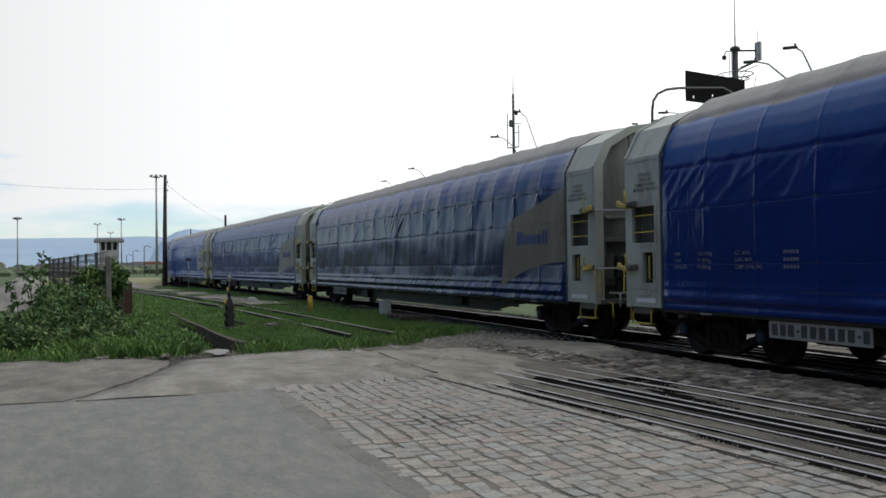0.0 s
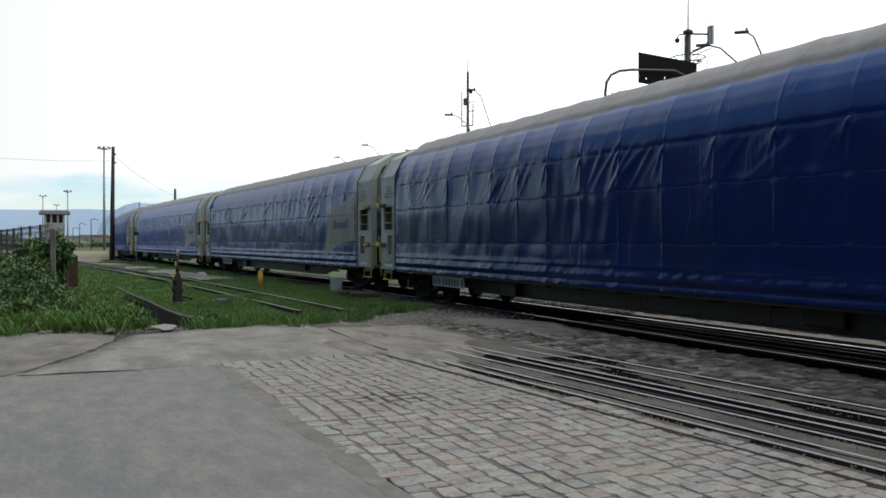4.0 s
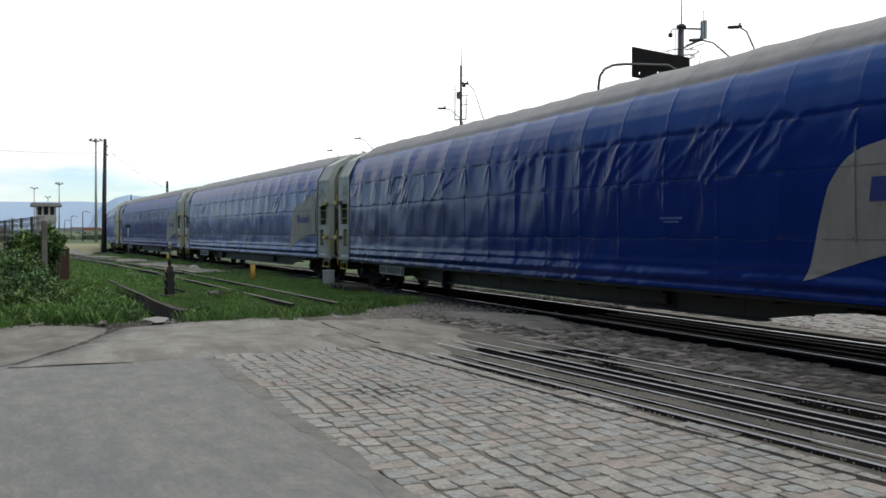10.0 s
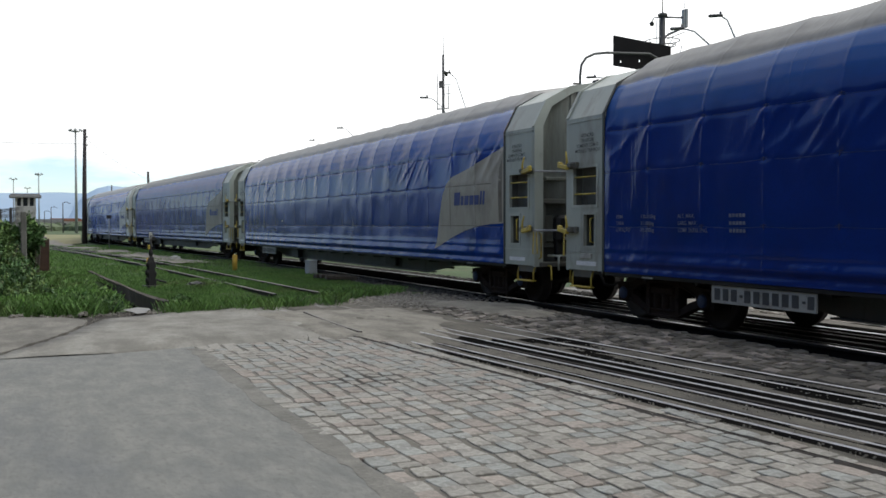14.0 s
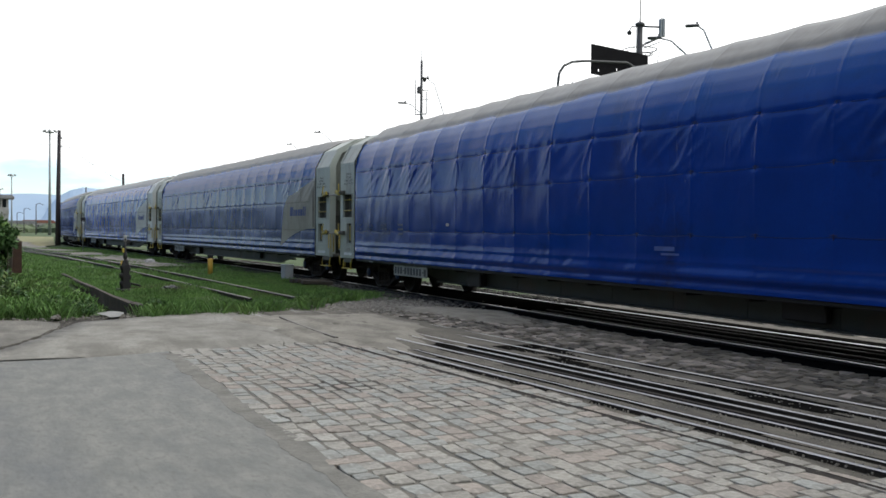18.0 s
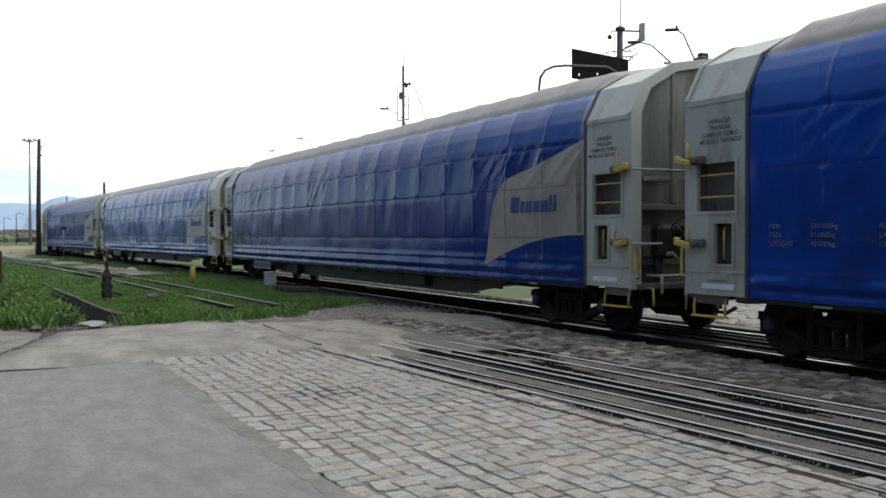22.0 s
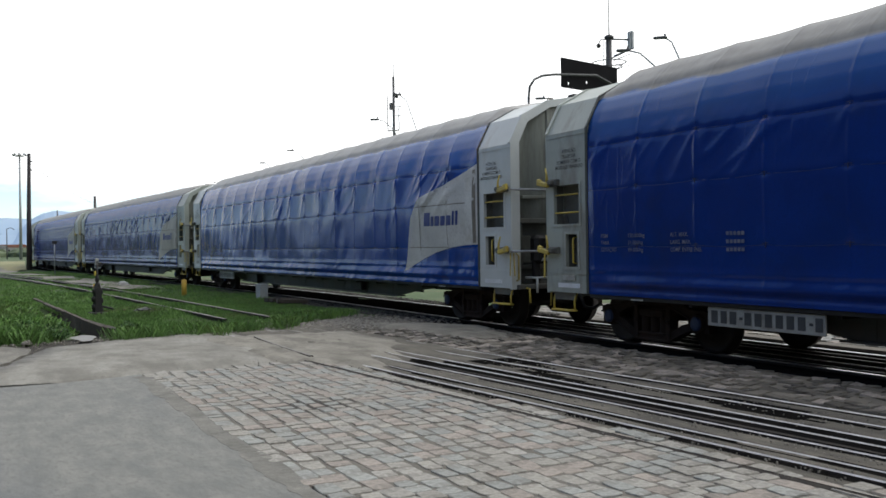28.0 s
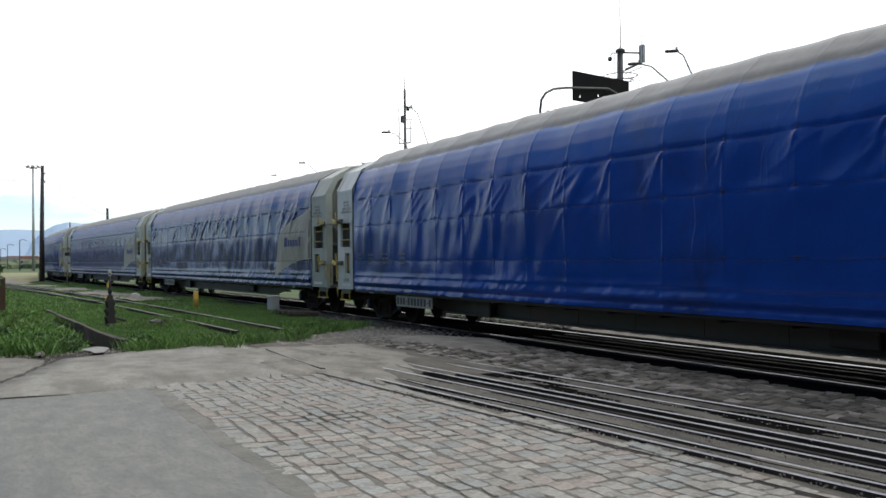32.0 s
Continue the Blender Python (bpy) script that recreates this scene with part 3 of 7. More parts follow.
flat("trim_road_edge", [(1.858, -14), (2.06, -14)] + [(2.06 + 0.05 * noise.noise(Vector((0.3, y * 1.1, 0))) + 0.02 * noise.noise(Vector((0.3, y * 4.0, 0))), y) for y in np.arange(0, 12.1, 0.12)] + [(2.06, 12.12), (1.858, 12.12)] + [(1.87 + 0.06 * noise.noise(Vector((5.3, y * 1.6, 0))) + 0.04 * noise.noise(Vector((5.3, y * 6.0, 0))), y) for y in np.arange(12.0, 0, -0.06)], 0.002, M["edging"], "rough concrete edging strip along the road", "edging")


def jag(pts, step, amp, seed):
    """Plan points broken up into a ragged line."""
    out = []
    for (x0, y0), (x1, y1) in zip(pts, pts[1:]):
        ln = math.hypot(x1 - x0, y1 - y0)
        n = max(1, int(ln / step))
        for i in range(n):
            u = i / n
            x, y = x0 + (x1 - x0) * u, y0 + (y1 - y0) * u
            v = Vector((x * 1.7, y * 1.7, seed))
            w = amp * (noise.noise(v) + 0.6 * noise.noise(v * 3.1))
            out.append((x - (y1 - y0) / ln * w, y + (x1 - x0) / ln * w))
    return out + [pts[-1]]


def apron():
    """Cracked concrete slabs between the road and the grass."""
    s = Shape()
    crack = jag([(-16, 12.10), (-3.0, 12.08), (-0.5, 12.1)], 0.2, 0.03, 2.0) + jag([(-0.44, 12.2), (-0.12, 12.85), (0.18, 13.5), (0.5, 14.3), (0.76, 15.2), (0.92, 15.9)], 0.12, 0.075, 2.0)
    edge = jag([(1.0, 16.3), (0.6, 17.0), (-0.6, 17.5), (-2, 17.45), (-6, 17.6), (-16, 17.2)], 0.16, 0.12, 5.0)
    rim = crack + edge
    m = len(rim)
    s.add([(x, y, 0.014 + 0.006 * noise.noise(Vector((x, y, 0)))) for x, y in rim] + [(x, y, -0.1) for x, y in rim], [tuple(range(m))] + [(i, m + i, m + (i + 1) % m, (i + 1) % m) for i in range(m)])
    thing("pavement", "cracked dusty concrete slab at the road's edge", "pavement", kind="structure", shape=s, material=M["old_slab"])
    s = Shape()
    n = 96
    left = [(-0.40, 12.06), (-0.04, 12.85), (0.25, 13.5), (0.54, 14.2), (0.82, 15.2), (1.2, 16.3), (2.2, 17.0), (3.4, 17.45), (4.6, 17.55), (6.0, 17.3)]
    right = [(1.4, 12.04), (2.1, 12.1), (2.7, 12.3), (3.4, 12.4), (4.0, 12.6), (4.5, 13.2), (4.9, 14.0), (5.3, 15.0), (5.8, 16.0), (6.4, 16.8)]
    vs = []
    for i in range(n + 1):
        u = i / n * (len(left) - 1)
        a, fr = min(int(u), len(left) - 2), u - min(int(u), len(left) - 2)
        L = [left[a][j] + (left[a + 1][j] - left[a][j]) * fr for j in (0, 1)]
        R = [right[a][j] + (right[a + 1][j] - right[a][j]) * fr for j in (0, 1)]
        v = Vector((L[0] * 1.9, L[1] * 1.9, 8.0))
        L[0] += 0.07 * noise.noise(v) + 0.05 * noise.noise(v * 3.3)
        L[1] += 0.10 * noise.noise(v * 1.3 + Vector((4, 0, 0))) if i > 40 else 0.0
        for k in range(9):
            w = k / 8
            x, y = L[0] + (R[0] - L[0]) * w, L[1] + (R[1] - L[1]) * w
            edge = min(1.0, (1 - w) * 4)
            vs.append((x, y, 0.012 - 0.06 * (1 - edge) + 0.05 * math.sin(math.pi * min(1, i / n * 1.4)) * math.sin(math.pi * w) + 0.01 * noise.noise(Vector((x, y, 0)) * 1.5) + 0.006 * noise.noise(Vector((x, y, 3)) * 5)))
    s.add(vs, [(i * 9 + k, i * 9 + k + 1, i * 9 + k + 10, i * 9 + k + 9) for i in range(n) for k in range(8)], smooth=True)
    s.add([q for i in range(n + 1) for q in (vs[i * 9], (vs[i * 9][0], vs[i * 9][1], -0.1))], [(2 * i, 2 * i + 1, 2 * i + 3, 2 * i + 2) for i in range(n)])
    thing("pavement", "humped dusty concrete patch running into the grass", "pavement", kind="structure", shape=s, material=M["concrete"])


apron()
flat("soil", [(-16, 11.9), (6.8, 11.9), (7.6, 18.1), (-16, 18.1)], -0.03, M["soil"], "dark damp soil showing in the concrete's cracks", "soil")
flat("pavement_bed", [(2.064, -14), (6.382, -14), (4.194, 12.36), (2.064, 12.36)], -0.006, M["joint"], "sandy bed between paving setts", "pavement")
flat("pavement_bed", [(8.922, -14), (40, -14), (40, 20.0), (12, 20.4), (11.6, 17.2), (8.9, 17.0), (6.6, 16.9), (6.55, 14.8)],
     -0.016, M["joint"], "dark sandy bed between paving setts", "pavement")

# near track: several worn rails set in the crossing, running slightly to the left as they go away
NEAR = [(5.64 - 0.083 * y + 0.0006 * max(0, y - 12) ** 2, y) for y in np.arange(-14, 20.5, 0.75)]


def near_rails():
    # packed dirt between the rails: sunken in the two flangeways, where near-black stands for shade, rising over the
    # old rails as they go away
    s = Shape()
    heads = (0.0, 0.27, 0.62, 0.95, 1.19, 1.66, 2.04)
    marks = {round(h + e, 3) for h in heads for e in (-0.055, -0.02, 0.02, 0.065)}
    offs = sorted(marks | {round(o, 3) for o in np.arange(-0.36, 2.18, 0.06) if min(abs(o - m) for m in marks) > 0.03})
    ys = list(np.arange(-3, 18.1, 0.22))

    def centre(y):
        return 5.64 - 0.083 * y + 0.0006 * max(0, y - 12) ** 2

    for y in ys:
        for o in offs:
            v = Vector((o * 2.2, y * 0.9, 3.0))
            z = -0.007 + 0.010 * noise.noise(v) + 0.006 * noise.noise(v * 3.3)
            if o < -0.03:
                z += 0.008 * noise.noise(v * 1.3) - 0.014
            gap = (0.66 < o < 0.92) or (0.97 < o < 1.16)
            if gap:
                z -= 0.05 * min(1.0, max(0.0, (13.2 - y) / 2))
            elif 0.05 < o < 0.16 or 1.22 < o < 1.3 or 1.7 < o < 1.78:
                z -= 0.012
            rise = min(1.0, max(0.0, (y - 10.6) / 3.4))
            z += rise * (0.024 if o > 0.1 else 0.010) + 0.012 * rise * noise.noise(v * 1.7)
            edge = min(1.0, (o + 0.40) / 0.08, (2.19 - o) / 0.08)
            s.v.append((centre(y) + o, y, z * edge - 0.012 * (1 - edge)))
    n = len(offs)
    for j in range(len(ys) - 1):
        for i in range(n - 1):
            om = (offs[i] + offs[i + 1]) / 2
            # near-black faces put the shade of slots and rail edges into colour
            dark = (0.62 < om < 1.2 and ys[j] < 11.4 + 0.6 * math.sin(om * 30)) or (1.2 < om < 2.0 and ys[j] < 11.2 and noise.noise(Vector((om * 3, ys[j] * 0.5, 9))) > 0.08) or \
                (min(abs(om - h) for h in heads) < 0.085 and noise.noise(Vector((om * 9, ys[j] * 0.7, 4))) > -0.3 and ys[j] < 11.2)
            s.f.append((j * n + i, j * n + i + 1, (j + 1) * n + i + 1, (j + 1) * n + i))
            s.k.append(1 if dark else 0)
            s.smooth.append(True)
    ob = thing("pavement", "packed brown dirt between the crossing rails, flangeways coloured black for their shade", "pavement", kind="structure", shape=s, material=M["filling"])
    ob.data.materials.append(M["grime_shade"])
    rails = thing("railway_track", "worn dual-gauge rails sunk in a stone-paved crossing", "railway track", kind="structure")
    for off, head, top in ((0.0, 0.015, 0.014), (0.27, 0.009, 0.004), (0.62, 0.015, 0.014), (0.95, 0.012, 0.010), (1.19, 0.011, 0.008), (1.66, 0.009, 0.008), (2.04, 0.012, 0.010)):
        part("rail", rail_along(Shape(), NEAR[:-2], off, top, 0.05, head), [M["rail_side"], M["rail_top"]], rails)
    part("rail", rail_along(Shape(), [(4.37, 12.7), (4.37, 13.6), (4.40, 14.6), (4.48, 16.0)], 0, 0.047, 0.06, 0.022), [M["rail_side"], M["rail_old"]], rails, "worn end of an old rail in the concrete")
    part("guard_strip", rail_along(Shape(), NEAR[:-3], -0.38, 0.006, 0.02, 0.012), [M["rail_side"], M["rail_old"]], rails, "thin steel edge strip beside the setts")


near_rails()


def main_track():
    pts = [on_line(v) for v in np.arange(-60, 160, 2.0)]
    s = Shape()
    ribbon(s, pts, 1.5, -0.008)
    thing("track_bed", "dark oily ballast bed, blackened further for shade under the wagons", "track bed", kind="structure", shape=s, material=M["grime_shade"])
    t = thing("railway_track", "broad-gauge track with guard rails carrying the wagons", "railway track", kind="structure")
    for off in (-0.8, 0.8):
        part("rail", rail_along(Shape(), pts, off, 0.03, 0.09), [M["rail_side"], M["rail_top"]], t)
    for off in (-0.55, -0.2, 0.22, 0.52):
        part("rail", rail_along(Shape(), pts[15:39], off, 0.02, 0.07, 0.026), [M["rail_side"], M["rail_old"]], t)
    # sleepers, seen past the crossing
    for v in np.arange(18.5, 60, 0.65):
        x, y = on_line(v)
        part("sleeper", Shape().box(x - 1.3, x + 1.3, y - 0.11, y + 0.11, -0.12, -0.012 + 0.0, 0, 0.01), M["wood"], t)


main_track()

# plain walls added out of sight behind and beside the camera, to close the place and dim sky light and reflections on
# the train
for name, box in (("wall_west", (-16.5, -16.0, -30, 58)), ("wall_south", (-16.5, 45, -30.5, -30))):
    s = Shape().box(box[0], box[1], box[2], box[3], -0.2, 11.0)
    thing(name, "plain dark unseen wall added to dim light on the train", "wall", kind="structure", shape=s, material=M["wall_dull"])

SIDING = [(5.62, 17.5), (5.42, 20.5), (5.27, 24), (5.05, 28.4), (4.83, 32.5), (4.55, 37), (4.22, 43), (3.75, 50), (3.0, 58), (2.1, 66), (1.2, 74), (0.6, 82), (0.5, 92), (1.2, 104)]
SIDING2 = [(4.55, 37), (4.12, 42), (3.45, 50), (2.5, 58), (1.5, 66), (0.5, 74), (-0.3, 82)]


def siding():
    t = thing("railway_track", "narrow rusty siding rails in the grass", "railway track", kind="structure")
    yy = np.arange(20.0, 104, 1.5)
    pts = [(float(np.interp(y, [b for _, b in SIDING], [a for a, _ in SIDING])), y) for y in yy]
    for off in (-0.5, 0.5):
        part("rail", rail_along(Shape(), pts[0:], off, 0.075, 0.12, 0.03), [M["rail_side"], M["rail_old"]], t)
    yy = np.arange(37, 82, 1.5)
    p2 = [(float(np.interp(y, [b for _, b in SIDING2], [a for a, _ in SIDING2])), y) for y in yy]
    part("rail", rail_along(Shape(), p2, -0.5, 0.10, 0.16), [M["rail_side"], M["rail_old"]], t, "diverging switch rail")
    part("rail", rail_along(Shape(), p2, 0.38, 0.10, 0.16), [M["rail_side"], M["rail_old"]], t, "diverging switch rail")
    s = Shape()
    yy = np.arange(38, 100, 2.0)
    ribbon(s, [(float(np.interp(y, [b for _, b in SIDING], [a for a, _ in SIDING])) + 1.6 + 0.3 * math.sin(y), y) for y in yy], 0.8, 0.05)
    thing("gravel_path", "pale gravel strip between the tracks", "gravel", kind="structure", shape=s, material=M["gravel"])


siding()

# ---- the covered wagons ----
HALF, FACE = 10.735, 11.815          # half the tarpaulin's length, half the body's
SECTION = [(-1.6, 0.80), (-1.6, 3.31), (-1.34, 3.80), (-0.82, 4.08), (0.0, 4.22), (0.82, 4.08), (1.34, 3.80), (1.6, 3.31), (1.6, 0.80)]
PANEL = 2 * HALF / 18


ROUND = [(-1.6, 0.80), (-1.6, 3.02), (-1.588, 3.18), (-1.55, 3.36), (-1.48, 3.54), (-1.38, 3.71), (-1.25, 3.85), (-0.82, 4.08), (0.0, 4.22), (0.82, 4.08), (1.34, 3.80), (1.6, 3.31), (1.6, 0.80)]
ROUND_STEPS = [0, 4, 4, 4, 4, 4, 4, 3, 2, 2, 2, 3]
STRAPS = (3.02, 2.36, 1.52)
# heights of the side's rings, closer at the straps and the hem
RINGS = [0.80, 0.825, 0.85, 0.875, 0.90, 0.925, 0.95, 0.975, 1.0, 1.025, 1.05, 1.075, 1.10, 1.125, 1.15, 1.18, 1.22, 1.27, 1.33, 1.39, 1.44, 1.475, 1.495, 1.51, 1.525, 1.545, 1.58,
         1.64, 1.71, 1.78, 1.86, 1.94, 2.02, 2.10, 2.18, 2.25, 2.30, 2.33, 2.35, 2.365, 2.385, 2.41, 2.45, 2.49, 2.53, 2.57, 2.61, 2.65, 2.69, 2.73, 2.77, 2.81, 2.85, 2.89, 2.93, 2.965, 2.99, 3.005]


def tarp_swell(y, z, facet, seed, wrinkle):
    """How far the tarpaulin stands out from its section at y along the wagon and height z."""
    pos = (y + HALF) / PANEL
    q = pos % 1.0
    near = min(q, 1 - q) * PANEL
    side = 0.72 * math.sin(math.pi * q) + 0.28 * (0.5 - 0.5 * math.cos(2 * math.pi * q))
    d = (0.0055 if z > 1.45 else 0.003) * (0.55 + 0.9 * abs(noise.noise(Vector((seed, round(pos) * 2.3, z * 0.8))))) * math.exp(-(near / 0.024) ** 2) - (0.006 if z < 2.2 else 0.006 + 0.012 * wrinkle * min(1.0, (z - 2.2) / 0.3) * min(1.0, max(0.0, 3.35 - z) / 0.33)) * side
    if z > 3.02:
        k = min(1, (z - 3.02) / 0.35)
        d -= 0.004 * side * k
        d += 0.007 * math.exp(-((z - 3.12) / 0.07) ** 2) * (0.35 + 0.65 * side)
    for zs, a in ((3.02, 0.006), (2.36, 0.004), (1.52, 0.0015)):
        zc = zs - 0.018 * side
        d -= a * math.exp(-((z - zc) / 0.024) ** 2)
        # the cloth puckers round each tie
        d -= (2.2 * a + 0.002) * math.exp(-(near / 0.07) ** 2) * math.exp(-((z - zs) / 0.055) ** 2)
        if a > 0.002:
            d += a * 0.4 * math.exp(-((z - zc - 0.06) / 0.03) ** 2) * (0.4 + 0.6 * side)
    # folds that fan out below the upper strap's ties
    if 2.0 < z < 3.05:
        drop = 3.02 - z
        for k in (int(pos), int(pos) - 1, int(pos) + 1):
            h = noise.noise(Vector((seed * 5.1, k * 3.7, 0.5)))
            u = y - (-HALF + k * PANEL)
            fade = max(0.0, 1 - drop / (0.55 + 0.35 * h)) * min(1.0, max(0, drop) / 0.06)
            for slope, amp in ((0.5 + 0.3 * h, 0.020), (-0.25 + 0.3 * h, 0.004 + 0.010 * h), (0.95, 0.010)):
                w = 0.022 + 0.055 * max(0, drop)
                d += wrinkle * amp * fade * math.exp(-((u - slope * drop) / w) ** 2)
    # fainter folds below the middle strap
    if 1.6 < z < 2.36:
        drop = 2.36 - z
        for k in (int(pos), int(pos) - 1, int(pos) + 1):
            h = noise.noise(Vector((seed * 3.3, k * 2.9, 6.5)))
            u = y - (-HALF + k * PANEL)
            fade = max(0.0, 1 - drop / (0.5 + 0.3 * h)) * min(1.0, drop / 0.06)
            for slope, amp in ((0.55 + 0.4 * h, 0.011), (-0.3 + 0.4 * h, 0.006)):
                d += wrinkle * amp * max(0.0, 0.5 + h) * fade * math.exp(-((u - slope * drop) / (0.022 + 0.06 * drop)) ** 2)
    # pulled in above and below the middle strap
    d += 0.032 * (1 - (z - 2.36) / 0.6) if 2.36 < z < 3.05 else (0.032 * max(0.3, 1 - (2.36 - z) / 1.25) if z <= 2.36 else max(-0.012, -0.0045 - 0.06 * (z - 3.05)))
    d += wrinkle * 0.020 * noise.noise(Vector((seed, y * 0.7, z * 0.8))) + wrinkle * 0.007 * noise.noise(Vector((seed, y * 2.1, z * 1.7)))
    # slack upright waves in the cloth
    if 1.2 < z < 3.4:
        k = min(1.0, (z - 1.2) / 0.3, (3.4 - z) / 0.35) * (0.35 + max(0.0, 0.5 + 1.3 * noise.noise(Vector((seed * 1.9, y * 0.35, z * 0.9)))))
        d += wrinkle * 0.011 * k * noise.noise(Vector((seed * 4.7, y * 2.9 + 0.5 * z, z * 0.9)))
    # loose crumples between the two upper straps, in patches
    patch = max(0.0, noise.noise(Vector((seed * 3.7, y * 0.4, z * 0.4))) + 0.12) * math.exp(-((z - 2.72) / 0.38) ** 2)
    for k, (fy, fz, w) in enumerate(((2.0, 1.6, 0.10), (1.5, 2.4, 0.09))):
        c = noise.noise(Vector((seed + 3.1 * k, y * fy + z * fz, z * 0.6)))
        d += wrinkle * 0.042 * patch * math.exp(-(c / w) ** 2)
    if z < 1.35:
        k = min(1.0, (1.35 - z) / 0.3)
        v = Vector((seed * 7.3, y * 0.8, z * 3.0))
        d += k * wrinkle * (0.014 * noise.noise(v) + 0.009 * abs(noise.noise(Vector((seed, y * 2.2 + z * 2.0, z * 3.0)))) + 0.006 * noise.noise(Vector((seed, y * 6.0 + z * 6, z * 5.0))))
        d += (0.028 + 0.03 * noise.noise(Vector((seed, y * 0.9, 7.0)))) * math.exp(-((z - 0.985) / (0.09 if z > 0.985 else 0.05)) ** 2) - 0.020 * math.exp(-((z - 0.90) / 0.035) ** 2) + 0.010 * math.exp(-((z - 1.16) / 0.03) ** 2)
    edge = (HALF - abs(y)) / 0.2
    return d * min(1.0, max(0.0, edge))


def section_points():
    pts = [(-1.6, z, -1, 0) for z in RINGS]
    for (a, b), n in zip(zip(ROUND, ROUND[1:]), ROUND_STEPS):
        nx, nz = b[1] - a[1], b[0] - a[0]
        ln = math.hypot(nx, nz)
        for i in range(n):
            u = i / n
            pts.append((a[0] + (b[0] - a[0]) * u, a[1] + (b[1] - a[1]) * u, -nx / ln, nz / ln))
    pts.append((*ROUND[-1], 1, 0))
    return pts


def tarp_mesh(seed, wrinkle):
    qs = [0, 0.012, 0.028, 0.05, 0.075] + [0.10 + 0.033 * i for i in range(25)] + [0.925, 0.95, 0.972, 0.988]
    ys = [-HALF + (i + q) * PANEL for i in range(18) for q in qs] + [HALF]
    sec = section_points()
    s = Shape()
    n = len(sec)
    for y in ys:
        for x, z, nx, nz in sec:
            d = tarp_swell(y, z, 0, seed, wrinkle) if x < 0.5 else 0.0
            if z > 3.8:
                # the cloth rides on the bows, a hand's breadth over the hoods
                k = min(1.0, (z - 3.8) / 0.24)
                sag = math.sin(math.pi * (((y + HALF) / PANEL) % 1.0))
                lift = 0.112 - 0.014 * sag + 0.02 * noise.noise(Vector((seed * 2.1, y * 0.45, 1.0)))
                d = d * (1 - 0.6 * k) + k * lift * min(1.0, (HALF - abs(y)) / 0.3)
            s.v.append((x + nx * d, y, z + nz * d))
    for j in range(len(ys) - 1):
        s.f.extend((j * n + i, j * n + i + 1, (j + 1) * n + i + 1, (j + 1) * n + i) for i in range(n - 1))
    s.k, s.smooth = [0] * len(s.f), [True] * len(s.f)
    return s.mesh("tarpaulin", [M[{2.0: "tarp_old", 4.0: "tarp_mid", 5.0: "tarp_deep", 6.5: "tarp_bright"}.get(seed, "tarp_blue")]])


def strap_mesh(z, seed, wrinkle):
    """A thin flat strap lying in its groove, sagging a little between the bows."""
    s = Shape()
    rows = [(i + k / 6) for i in range(18) for k in range(6)] + [18]
    for r in rows:
        y = -HALF + r * PANEL
        zc = z - 0.018 * math.sin(math.pi * (r % 1.0))
        x = -1.6 - tarp_swell(y, zc, 0, seed, wrinkle)
        s.v += [(x + 0.004, y, zc - 0.008), (x - 0.002, y, zc - 0.005), (x - 0.002, y, zc + 0.005), (x + 0.004, y, zc + 0.008)]
    for j in range(len(rows) - 1):
        s.f += [(4 * j + i, 4 * j + 4 + i, 4 * j + 5 + i, 4 * j + 1 + i) for i in range(3)]
    s.k, s.smooth = [0] * len(s.f), [False] * len(s.f)
    return s.mesh("strap", [M["strap"]])


UPPER = [(0, 3.06), (0.6, 2.92), (1.3, 2.74), (1.9, 2.64), (2.3, 2.555), (2.5, 2.47), (2.63, 2.37), (2.8, 2.15), (2.95, 1.70), (3.08, 1.18), (3.16, 1.03)]
LOWER = [(0, 1.57), (0.5, 1.56), (1.05, 1.52), (1.7, 1.42), (2.2, 1.30), (2.62, 1.18), (3.0, 1.06), (3.16, 1.02)]


def skin(points, seed, wrinkle, lift=0.007):
    """Plan points (y, z) laid on the camera's side of the tarpaulin."""
    return [(-1.6 - tarp_swell(y, z, 0, seed, wrinkle) - lift, y, z) for y, z in points]


def emblem_mesh(seed, wrinkle):
    s = Shape()
    n, m = 110, 26
    pts = []
    for i in range(n + 1):
        u = 3.16 * i / n
        lo, hi = lerp_table(LOWER, u), lerp_table(UPPER, u)
        pts += [(-HALF + 0.004 + u, lo + (hi - lo) * j / m) for j in range(m + 1)]
    s.add(skin(pts, seed, wrinkle), [(i * (m + 1) + j, i * (m + 1) + j + 1, (i + 1) * (m + 1) + j + 1, (i + 1) * (m + 1) + j) for i in range(n) for j in range(m)], smooth=True)
    return s.mesh("emblem", [M[{2.0: "emblem_dirty", 6.5: "emblem_clean"}.get(seed, "emblem")]])


def bars_mesh(name, bars, seed, wrinkle, material, lift=0.011, slant=0.0):
    """Plain slanted bars (y0, y1, z0, z1) on the tarpaulin, each laid in small quads."""
    s = Shape()
    for y0, y1, z0, z1 in bars:
        a, b = max(2, int((y1 - y0) / 0.03)), 4
        pts = [(y0 + (y1 - y0) * i / a - slant * (j / b) * (z1 - z0), z0 + (z1 - z0) * j / b) for i in range(a + 1) for j in range(b + 1)]
        s.add(skin(pts, seed, wrinkle, lift), [(i * (b + 1) + j, i * (b + 1) + j + 1, (i + 1) * (b + 1) + j + 1, (i + 1) * (b + 1) + j) for i in range(a) for j in range(b)])
    return s.mesh(name, [material])


